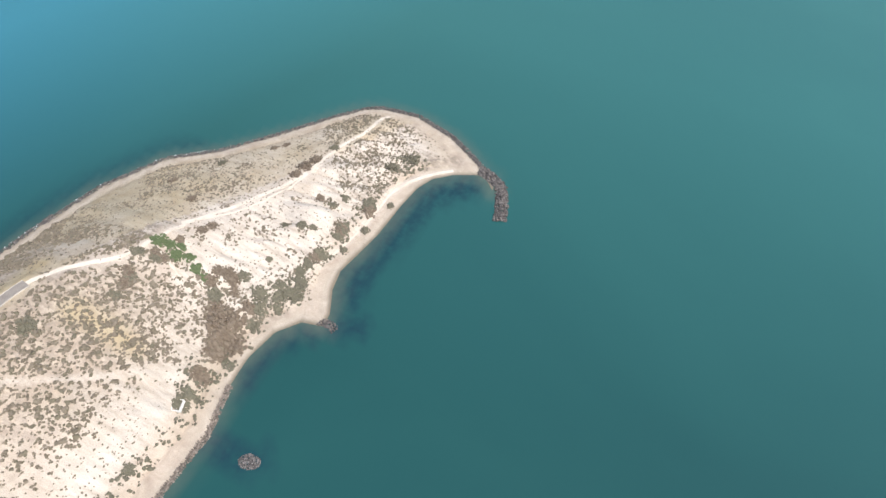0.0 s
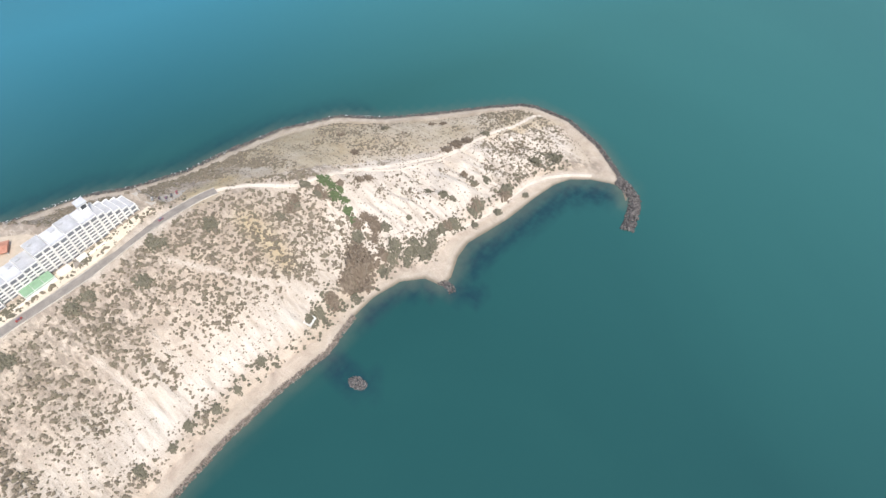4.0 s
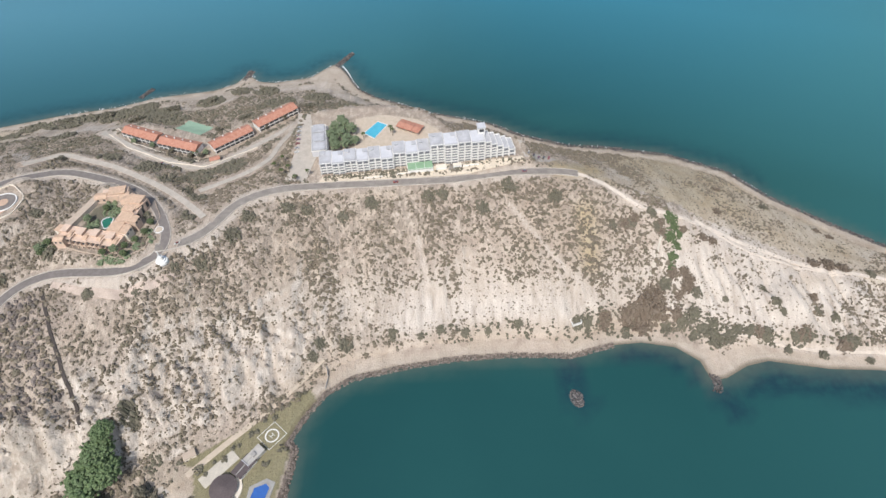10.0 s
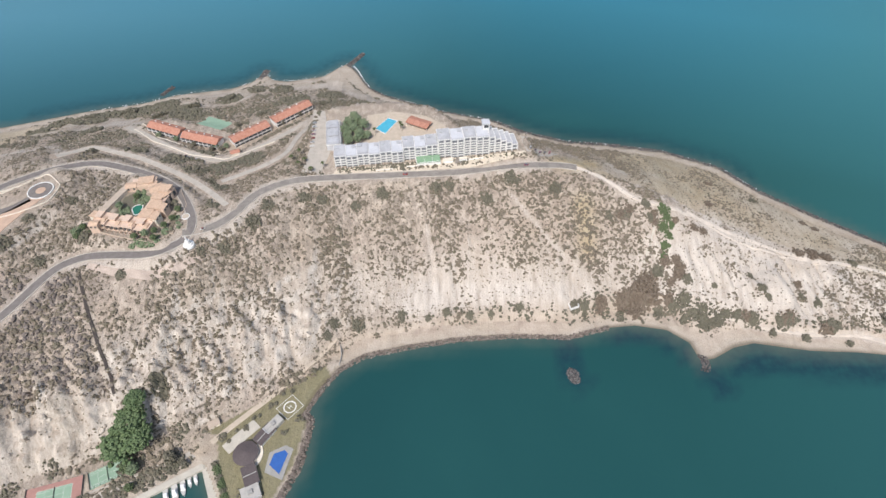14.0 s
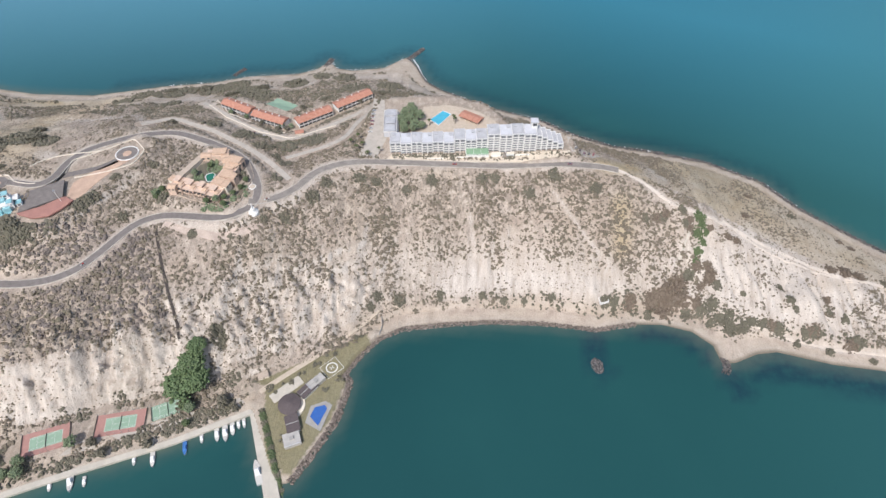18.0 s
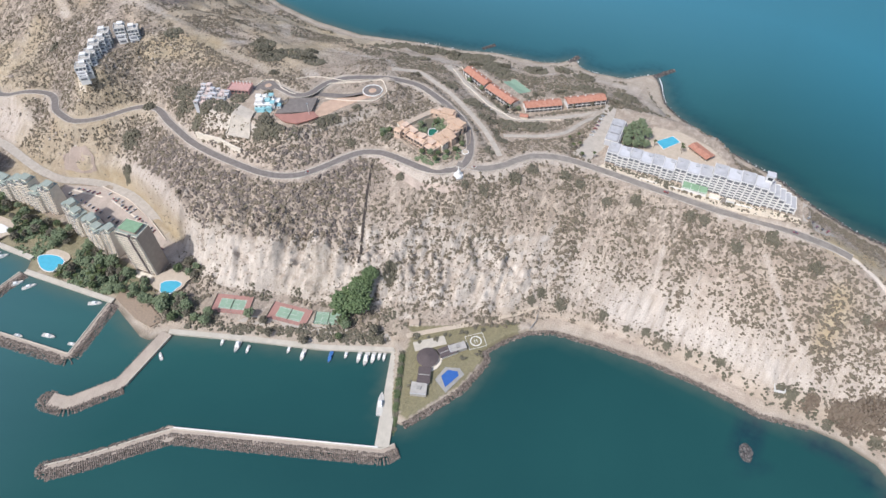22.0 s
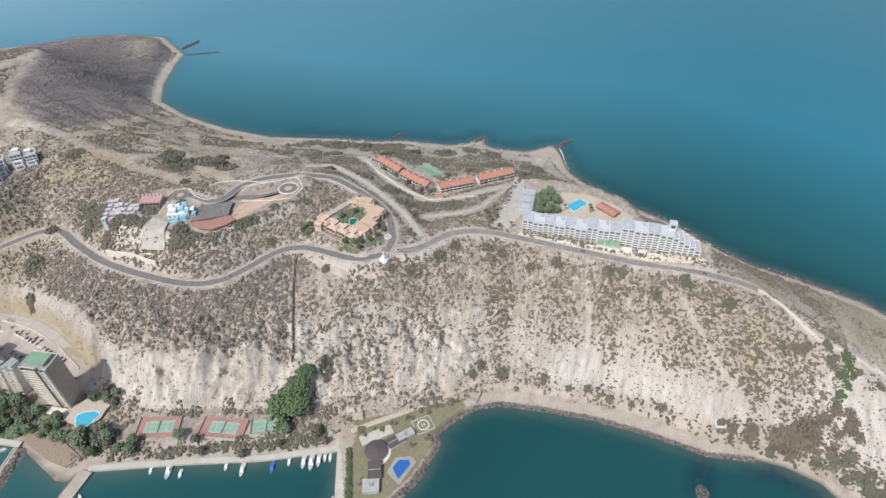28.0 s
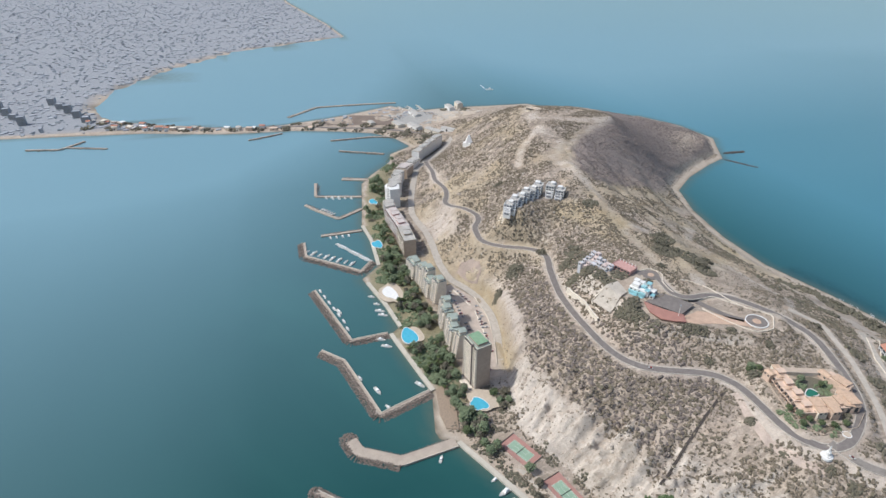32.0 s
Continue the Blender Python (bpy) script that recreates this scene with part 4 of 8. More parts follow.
def tuft_field(name, count, material, label, seed):
    """Low grass and twig tufts between the bushes."""
    r = np.random.RandomState(seed)
    x, y = r.uniform(-960, 440, count), r.uniform(90, 470, count)
    d = shore_distance(x, y)
    p = 0.55 + 0.8 * fractal(x + 0.25 * y, y * 0.22, 26, 3, 35) + 0.5 * fractal(x, y, 60, 3, 31)
    ok = (d > 17) & (r.rand(count) < p)
    for line, width in road_lines:
        ok &= line_distance(x, y, line)[0] > width / 2 + 2.5
    for outline, _, _ in PADS:
        ok &= ~in_outline(x, y, outline)
    x, y = x[ok], y[ok]
    s = r.uniform(0.35, 0.95, len(x))
    v, f = lumps(np.c_[x, y, grounds(x, y) + 0.1 * s], np.c_[s, s * 0.8, s * 0.6], 0.4, r)
    tagged(new(name, from_arrays(name, v, f, material)), label, "tufts", kind="stuff")


tuft_field("dry_tufts", 42000, M_SCRUB, "small dry tufts between the bushes", 36)
leafy = (north_side > 0.4) & ~darkb & (rng.rand(len(bx)) < 0.55)
greyed = ((thick > 0.4) & (rng.rand(len(bx)) < 0.5)) | darkb
bush_field("dry_scrub", ~greyed & ~leafy & (bx > -240), M_SCRUB, "low grey-brown scrub scattered over the pale slopes")
bush_field("hill_scrub", ~greyed & ~leafy & (bx <= -240), M_SCRUB, "low dry scrub on the western hill")
bush_field("dark_scrub", greyed & ~darkb, M_DARKSCRUB, "dense dark leafless scrub above the cliff")
bush_field("headland_scrub", greyed & darkb, M_HEADSCRUB, "dense grey-brown leafless scrub on the headland")
bush_field("olive_scrub", leafy, M_SHRUB, "olive-green scrub on the windward slope")


def thicket(name, places, count, r0, r1, material, label, seed):
    """A spread of uneven leaf clumps over patches given as x, y, reach."""
    r = np.random.RandomState(seed)
    w = np.array([q[2] ** 2 for q in places], float)
    i = r.choice(len(places), count, p=w / w.sum())
    c = np.array(places, float)[i]
    ang, rad = r.rand(count) * math.tau, np.sqrt(r.rand(count)) * c[:, 2]
    x, y = c[:, 0] + rad * np.cos(ang), c[:, 1] + rad * np.sin(ang)
    dry = shore_distance(x, y) > 2.5
    for line, width in road_lines:
        dry &= line_distance(x, y, line)[0] > width / 2 + 2.5
    x, y = x[dry], y[dry]
    s = r.uniform(r0, r1, len(x))
    v, f = lumps(np.c_[x, y, grounds(x, y) + 0.35 * s], np.c_[s, s * 0.9, s * 0.75], 0.36, r)
    tagged(new(name, from_arrays(name, v, f, material)), label, "thicket", kind="stuff")


def leaf_crown(rx, rz, count, lump, seed, hollow=0.55):
    """A crown of many small leaf clumps with an uneven outline and gaps."""
    r = np.random.RandomState(seed)
    d = r.normal(size=(count, 3))
    d /= np.linalg.norm(d, axis=1)[:, None]
    d *= (hollow + (1 - hollow) * r.rand(count, 1)) * (0.82 + 0.36 * r.rand(count, 1))
    d[:, 2] = np.where(d[:, 2] < -0.45, -d[:, 2], d[:, 2])
    p = d * (rx, rx, rz)
    s = lump * r.uniform(0.6, 1.25, (count, 1)) * np.array([[1.0, 1.0, 0.7]])
    return lumps(p, s, 0.3, r)


def tree(name, label, height, spread, seed, leaves=None, group="", clumps=150, clump=0.175):
    """A tree: a tapered trunk with limbs, and a crown of clumps."""
    r = random.Random(seed)
    root = empty(name, 0, 0, 0, 0, label, "tree", group)
    bm = tube(spread * 0.07, spread * 0.035, -0.4, height * 0.62, 7)
    for k in range(4):
        a = k * 1.6 + r.random()
        q = tube(spread * 0.035, spread * 0.012, 0, spread * 0.75, 5)
        q.transform(Matrix.Translation((0, 0, height * (0.34 + 0.06 * k))) @ Matrix.Rotation(a, 4, "Z") @ Matrix.Rotation(radians(52), 4, "Y"))
        tmp = bpy.data.meshes.new("limb")
        q.to_mesh(tmp)
        q.free()
        bm.from_mesh(tmp)
        bpy.data.meshes.remove(tmp)
    part("trunk", bm, M_BARK, root)
    v, f = leaf_crown(spread, height * 0.42, clumps, spread * clump, seed)
    v[:, 2] += height * 0.62
    crown = new("crown", from_arrays("crown", v, f, leaves or M_TREE))
    crown.parent = root
    return root


def palm(name, label, height, seed, group=""):
    r = random.Random(seed)
    root = empty(name, 0, 0, 0, 0, label, "palm tree", group)
    part("trunk", tube(0.26, 0.16, -0.3, height, 6), M_BARK, root)
    bm = bmesh.new()
    for k in range(13):
        a, droop, reach = k / 13 * math.tau + r.random() * 0.3, r.uniform(0.5, 1.1), r.uniform(2.4, 3.2)
        prev = None
        for j in range(5):
            u = j / 4
            c = Vector((math.cos(a) * reach * u, math.sin(a) * reach * u, height + 0.9 * u - droop * 2.4 * u * u))
            side = Vector((-math.sin(a), math.cos(a), -0.25)) * (0.42 * math.sin(math.pi * min(0.97, u * 0.85 + 0.12)))
            low = Vector((math.sin(a), -math.cos(a), -0.25)) * side.length
            now = [bm.verts.new(c + side), bm.verts.new(c + Vector((0, 0, 0.1))), bm.verts.new(c + low)]
            if prev:
                bm.faces.new((prev[0], prev[1], now[1], now[0]))
                bm.faces.new((prev[1], prev[2], now[2], now[1]))
            prev = now
    part("crown", bm, M_PALM, root)
    return root


def shrub(name, label, x, y, radius, material, seed, group="", high=0.42):
    v, f = leaf_crown(radius, radius * high, int(40 + radius * 20), max(0.45, 0.45 + radius * 0.085), seed, 0.1)
    z = grounds(v[:, 0] + x, v[:, 1] + y)
    v[:, 2] += z - ground(x, y) + radius * high * 0.15
    ob = new(name, from_arrays(name, v, f, material))
    ob.location = (x, y, ground(x, y))
    return tagged(ob, label, "shrub", group)


SHRUBS = [(161, 266, 12, 1), (171, 277, 9, 1), (158, 256, 9, 1), (148, 262, 8, 1), (172, 264, 9, 1), (180, 285, 6, 0), (196, 292, 5, 1), (204, 276, 5, 0), (212, 246, 6, 0), (224, 242, 6, 0), (186, 262, 6, 1), (190, 257, 6, 0), (199, 261, 7, 0), (205, 249, 5, 0), (198, 246, 4, 0), (213, 240, 7, 0), (178, 254, 5, 0), (228, 247, 3, 0), (255, 243, 6, 0), (282, 240, 6, 0), (318, 236, 6, 0),
          (365, 240, 7, 0), (384, 228, 7, 0), (105, 256, 5, 0), (128, 259, 7, 1), (114, 257, 5, 0), (175, 338, 5, 0), (178, 327, 4, 0), (157, 330, 4, 0), (141, 328, 4, 0), (199, 285, 6, 1), (233, 249, 4, 0), (-5, 253, 4, 0), (15, 251, 4, 0),
          (-80, 239, 6, 0), (-99, 239, 5, 0), (-104, 229, 4, 0), (-21, 248, 3, 0), (-43, 246, 3, 0), (33, 252, 3, 0), (58, 256, 4, 0), (145, 250, 4, 0)]
SHRUBS_CREST = [(-84, 331, 5, 0), (-61, 343, 6, 0), (94, 352, 7, 0), (-1, 352, 5, 0), (-13, 349, 6, 0), (56, 361, 8, 0), (-128, 334, 7, 0), (-113, 333, 6, 0), (-157, 322, 6, 0), (-166, 303, 7, 0), (-184, 277, 6, 0), (-220, 176, 8, 0), (-319, 319, 5, 0), (32, 341, 6, 0),
                (-43, 250, 4, 0), (-257, 248, 5, 0), (-200, 270, 4, 0), (-225, 251, 4, 0), (-566, 209, 8, 0), (-560, 171, 9, 0), (-542, 143, 6, 0), (-395, 222, 9, 0), (-488, 220, 7, 0)]
SHRUBS_HILL = [(-399, 227, 7, 0), (-402, 214, 6, 0), (-481, 207, 9, 0), (-535, 237, 7, 0), (-357, 259, 5, 0), (-489, 322, 8, 0), (-505, 330, 8, 0), (-454, 296, 6, 0), (-342, 295, 5, 0), (-518, 216, 8, 0), (-509, 335, 12, 0), (-457, 352, 11, 0), (-323, 259, 5, 0), (-295, 281, 6, 0), (-742, 218, 8, 0), (-354, 266, 6, 0), (-530, 350, 8, 0), (-490, 340, 8, 0), (-470, 372, 7, 0),
               (-60, 505, 8, 0), (-140, 520, 7, 0), (-205, 500, 7, 0), (-330, 520, 10, 0), (-300, 545, 10, 0), (-380, 548, 11, 0), (-420, 540, 9, 0), (-260, 560, 8, 0), (-340, 400, 6, 0), (-225, 372, 6, 0), (-215, 355, 5, 0)]
SHRUBS_POINT = [(187, 292, 5, 1), (197, 281, 6, 1), (190, 276, 4, 1), (151, 329, 5, 1), (159, 333, 5, 1), (181, 329, 4, 1), (182, 323, 3.5, 1), (241, 246, 5, 0), (248, 245, 5, 1), (282, 242, 6, 1), (276, 240, 4, 0), (313, 233, 6, 1), (321, 236, 5, 0),
                (260, 279, 4, 0), (265, 266, 4.5, 0), (269, 258, 3, 0), (299, 260, 3.5, 0), (299, 272, 4, 1), (311, 254, 4, 0), (329, 222, 4, 0), (295, 227, 4, 0), (269, 232, 4, 0), (225, 318, 4.5, 1), (217, 321, 4, 1), (200, 325, 3.5, 1), (227, 271, 2.5, 0), (214, 252, 4, 0), (232, 247, 4, 0),
                (309, 302, 6, 1), (322, 302, 7, 1), (334, 299, 6, 1), (357, 295, 5, 0), (298, 377, 4.5, 0), (242, 355, 4.5, 1), (338, 350, 4, 1), (347, 343, 4, 1), (260, 397, 4, 1)]
for k, (x, y, r, dry) in enumerate(SHRUBS + SHRUBS_CREST + SHRUBS_HILL + SHRUBS_POINT):
    shrub("shrub", "large bare grey-brown thicket on the shore slope" if dry else "rounded olive-green shrub on pale soil", x, y, r, M_DRYSHRUB if dry else M_SHRUB, 100 + k, "shrubs on the slopes")
for k, (x, y) in enumerate([(189, 334), (191, 327), (187, 319), (191, 312), (187, 304), (185, 297), (181, 287), (195, 321)]):
    shrub("creeper", "bright green creeping plants down a gully", x + 1.5, y, (6.2, 4.2, 5.6, 3.8, 4.6, 3.2, 2.8, 3.4)[k], M_FRESH, 300 + k, "green gully plants", 0.3)


thicket("shore_thicket", [(x, y + 6, 7) for x, y, _ in along(TOE[:10], 16)] + [(115, 258, 10), (130, 264, 10), (205, 250, 12), (222, 246, 8), (375, 232, 14)], 700, 0.6, 1.7, M_SHRUB, "olive bushes along the head of the beach", 61)
thicket("point_thicket", [(225, 300, 6), (245, 285, 6), (262, 262, 5), (300, 262, 6), (325, 262, 6), (350, 264, 6), (372, 262, 8), (395, 250, 8), (240, 262, 5), (212, 318, 5), (285, 285, 4), (310, 244, 4), (340, 240, 4), (405, 262, 5), (250, 305, 4), (232, 400, 7), (300, 352, 7), (170, 420, 9), (345, 325, 6), (395, 300, 6)], 520, 0.5, 1.3, M_SCRUB, "dry grey bushes on the point", 65)
thicket("north_thicket", [(-419, 530, 20), (-455, 528, 14), (-370, 549, 20), (-403, 544, 16), (-345, 560, 18), (-320, 540, 16), (-390, 482, 12), (-300, 520, 18), (-279, 504, 14), (-262, 560, 16), (-235, 590, 12), (-205, 585, 14), (-140, 560, 16),
                          (-96, 532, 12), (-60, 510, 12), (-135, 525, 8), (-180, 540, 18), (-470, 505, 14)], 2500, 1.0, 2.6, M_SHRUB, "dense olive thicket on the windward shore", 62)
thicket("hill_thicket", [(-450, 242, 9), (-442, 224, 8), (-458, 220, 10), (-430, 262, 5), (-495, 240, 9), (-470, 215, 8), (-386, 226, 8), (-370, 232, 6), (-350, 270, 6), (-489, 326, 16), (-470, 350, 16), (-442, 346, 12), (-515, 227, 14), (-535, 234, 10), (-481, 210, 10), (-400, 222, 10), (-405, 232, 6), (-357, 259, 6), (-520, 345, 14), (-238, 370, 8), (-190, 395, 14), (-212, 378, 12), (-240, 404, 12),
                         (-300, 405, 10), (-260, 392, 12), (-556, 170, 10), (-742, 218, 8), (-600, 290, 10), (-230, 318, 5), (-200, 322, 8), (-205, 345, 8)], 3100, 0.9, 2.2, M_SHRUB, "dark olive thicket on the hill", 63)


def rock_bank(name, line, width, count, size, label, crest=1.4, material=None, parent=None, spare=0.0):
    """A bank of tumbled rock along a line of x, y."""
    p = smooth_line(line, 1.5, 2)
    r = np.random.RandomState(len(line) + count)
    i = r.randint(0, len(p) - 1, count)
    d = np.gradient(p, axis=0)
    d /= np.linalg.norm(d, axis=1)[:, None]
    off = r.uniform(-1, 1, count)
    q = p[i] + np.c_[-d[i, 1], d[i, 0]] * (off * width / 2)[:, None]
    z = crest * (1 - np.abs(off) ** 1.5) - 0.5 + r.uniform(-0.2, 0.4, count)
    s = size * r.uniform(0.55, 1.25, (count, 3)) * (1, 1, 0.8)
    v, f = lumps(np.c_[q, z], s, 0.28, r)
    ob = tagged(new(name, from_arrays(name, v, f, material or M_ROCKDARK)), label, "rocks", kind="stuff")
    if parent:
        ob.parent = parent
        del ob["category"]
    return ob


M_CRAG = make_rock("pale_crag_rock", (0.34, 0.285, 0.235), (0.64, 0.575, 0.50))
rc = np.random.RandomState(19)


def crags(name, line, reach, count, r0, r1, label):
    """Angular outcrops bedded in a steep face along a line."""
    p = along(line, 2.0)[:, :2]
    i = rc.randint(0, len(p), count)
    q = p[i] + rc.normal(size=(count, 2)) * reach
    dry = shore_distance(q[:, 0], q[:, 1]) > 16
    for road, width in road_lines:
        dry &= line_distance(q[:, 0], q[:, 1], road)[0] > width / 2 + 4
    for outline, _, _ in PADS:
        dry &= ~in_outline(q[:, 0], q[:, 1], outline)
    q = q[dry]
    s = r0 + (r1 - r0) * rc.rand(len(q), 1) ** 2
    v, f = lumps(np.c_[q, grounds(q[:, 0], q[:, 1])], s * rc.uniform(0.6, 1.3, (len(q), 3)) * (1, 1, 0.85), 0.42, rc)
    tagged(new(name, from_arrays(name, v, f, M_CRAG)), label, "rock outcrop", kind="stuff")


crags("cliff_outcrop", [(-100, 248), (-140, 222), (-180, 196), (-230, 176), (-300, 146), (-360, 122), (-410, 118)], 8, 170, 0.8, 2.6, "pale angular rock outcrops in the eroded cliff")
crags("hill_outcrop", [(-590, 160), (-640, 140), (-720, 150), (-800, 160), (-880, 180), (-960, 220)], 16, 130, 0.8, 3.0, "cream rock crags above the lower road")
crags("hill_outcrop", [(-560, 270), (-620, 240), (-700, 230), (-780, 240), (-860, 260)], 22, 120, 0.8, 2.8, "weathered cream crags on the western hill")
rock_bank("shore_rocks", SHORE_SOUTH[15:25], 5.5, 2200, 0.9, "dark wet boulders along the beach edge", 0.7, M_ROCK)
rock_bank("shore_rocks", SHORE_SOUTH[24:], 7.0, 800, 1.1, "boulders armouring the garden shore", 1.6, M_ROCK)
rock_bank("shore_rocks", [(400, 160), (412, 175), (434, 212), (447, 256), (443, 294), (434, 311)], 6.0, 900, 1.0, "dark boulders round the outer point", 1.0)
rock_bank("shore_rocks", SHORE_NORTH[5:16], 6.0, 1900, 1.0, "dark boulders along the windward shore", 0.7)
rock_bank("shore_rocks", SHORE_NORTH[15:19] + SHORE_NORTH_WEST[:2], 4.0, 700, 0.8, "dark boulders below the hotel", 0.7)
rock_bank("rock_groyne", [(404, 168), (401, 158), (391, 142), (371, 134), (354, 129)], 11.0, 620, 1.35, "hooked groyne of dark boulders at the point", 2.0)
rock_bank("rock_spit", [(204, 214), (206, 206), (203, 197)], 7.0, 90, 1.0, "tumbled dark boulders off a small spit", 0.8)
def rock_heap(name, x, y, rx, ry, turn, count, size, label, material):
    """A low oval heap of boulders standing in the sea."""
    r = np.random.RandomState(count)
    a, q = r.rand(count) * math.tau, np.sqrt(r.rand(count))
    u, w = rx * q * np.cos(a), ry * q * np.sin(a)
    t = radians(turn)
    p = np.c_[x + u * math.cos(t) - w * math.sin(t), y + u * math.sin(t) + w * math.cos(t), 1.3 * (1 - q ** 2) - 0.4 + r.uniform(-0.2, 0.3, count)]
    v, f = lumps(p, size * r.uniform(0.55, 1.3, (count, 3)) * (1, 1, 0.8), 0.3, r)
    return tagged(new(name, from_arrays(name, v, f, material)), label, "rocks", kind="stuff")


rock_heap("rock_islet", 96.5, 195.5, 7.6, 5.0, 105, 260, 0.7, "small islet of pale bird-washed boulders", M_ROCKPALE)
rock_bank("rock_groyne", [(-132, 656), (-114, 687)], 7.0, 260, 1.2, "straight boulder groyne off the north beach", 1.6)
rock_bank("rock_groyne", [(-241, 626), (-238, 650)], 8.0, 160, 1.2, "short boulder groyne off the north beach", 1.2)
rock_bank("rock_groyne", [(-361, 596), (-351, 615)], 7.0, 120, 1.1, "short dark boulder groyne off the wooded shore", 1.0)
rock_bank("rock_groyne", [(-884, 752), (-880, 797)], 8.0, 220, 1.5, "boulder groyne off the headland", 1.6)
rock_bank("rock_groyne", [(-858, 732), (-807, 767)], 5.0, 220, 1.2, "low boulder groyne off the headland", 0.9)


# ---- building materials ----
M_WHITE = plain("weathered_white_paint", (0.74, 0.73, 0.71), 0.7, 0.10, 0.25)
M_CREAM = plain("cream_render", (0.71, 0.64, 0.54), 0.8, 0.12, 0.25)
M_BEIGE = plain("beige_concrete", (0.46, 0.375, 0.30), 0.85, 0.14, 0.25)
M_PEACH = plain("peach_render", (0.62, 0.47, 0.37), 0.8, 0.14, 0.3)
M_PINK = plain("faded_pink_render", (0.50, 0.30, 0.27), 0.8, 0.15, 0.3)
M_HOTEL = plain("greyed_white_paint", (0.53, 0.535, 0.56), 0.75, 0.12, 0.25)
M_GREYROOF = plain("pale_grey_roof_sheet", (0.44, 0.44, 0.455), 0.65, 0.22, 0.18)
M_FLATROOF = plain("dusty_flat_roof", (0.42, 0.40, 0.37), 0.9, 0.2, 0.2)
M_GREENROOF = plain("faded_green_roof", (0.21, 0.33, 0.21), 0.8, 0.2, 0.25)
M_SAGE = plain("grey_green_roof", (0.30, 0.34, 0.30), 0.8, 0.2, 0.25)
M_DARKROOF = plain("dark_brown_shingle", (0.105, 0.085, 0.085), 0.9, 0.22, 0.8)
M_GLASS = plain("dark_window_glass", (0.06, 0.064, 0.07), 0.3, 0.2, 0.5, spec=0.3)
# Mid grey panes: the shade inside balcony recesses is in their colour.
M_RECESS = plain("shaded_balcony_glazing", (0.17, 0.18, 0.20), 0.35, 0.3, 0.5, spec=0.4)
M_TURQ = plain("turquoise_paint", (0.27, 0.50, 0.54), 0.6, 0.12, 0.3)
M_POOL = plain("bright_pool_water", (0.085, 0.41, 0.55), 0.12, 0.12, 0.25, spec=0.5)
M_BLUEPOOL = plain("deep_blue_pool", (0.045, 0.125, 0.38), 0.12, 0.12, 0.25, spec=0.5)
M_DECK = plain("sandy_pool_deck", (0.50, 0.42, 0.33), 0.9, 0.15, 0.3)
M_REDPAVE = plain("red_clay_paving", (0.37, 0.19, 0.155), 0.9, 0.18, 0.15)
M_DUSTPAVE = plain("dusty_pink_paving", (0.46, 0.375, 0.315), 0.92, 0.28, 0.15)
M_TANPAVE = plain("tan_paving", (0.50, 0.355, 0.265), 0.9, 0.18, 0.15)
M_COURTRED = plain("red_court_coating", (0.37, 0.205, 0.175), 0.9, 0.15, 0.15)
M_COURTGREEN = plain("green_court_coating", (0.25, 0.36, 0.265), 0.9, 0.12, 0.15)
M_LINE = plain("white_line_paint", (0.72, 0.71, 0.67), 0.8, 0.06, 1.0)
M_STEEL = plain("galvanised_steel", (0.36, 0.37, 0.38), 0.5, 0.1, 1.0, metal=0.6)
M_QUAY = plain("quay_concrete", (0.50, 0.46, 0.39), 0.9, 0.16, 0.15)
M_QUAYPINK = plain("dusty_causeway", (0.41, 0.345, 0.285), 0.95, 0.18, 0.12)
M_GREY = plain("grey_concrete", (0.34, 0.33, 0.31), 0.9, 0.18, 0.2)
M_WOOD = plain("sun_bleached_timber", (0.30, 0.23, 0.17), 0.9, 0.2, 0.6)


def make_tiles():
    n = Nodes("terracotta_tiles", 0.85, spec=0.3)
    rows = n.noise(2.2, 3, 0.6)
    k = n.ramp(n.noise(0.3, 4), (0.3, (0.44, 0.205, 0.14)), (0.7, (0.56, 0.31, 0.23)))
    k = n.mix(n.ramp(rows, (0.45, 0.4), (0.62, 0.0)), k, (0.28, 0.10, 0.06))
    n.colour(k)
    n.bump(rows, 0.12, 0.7)
    return n.m


M_TILE = make_tiles()


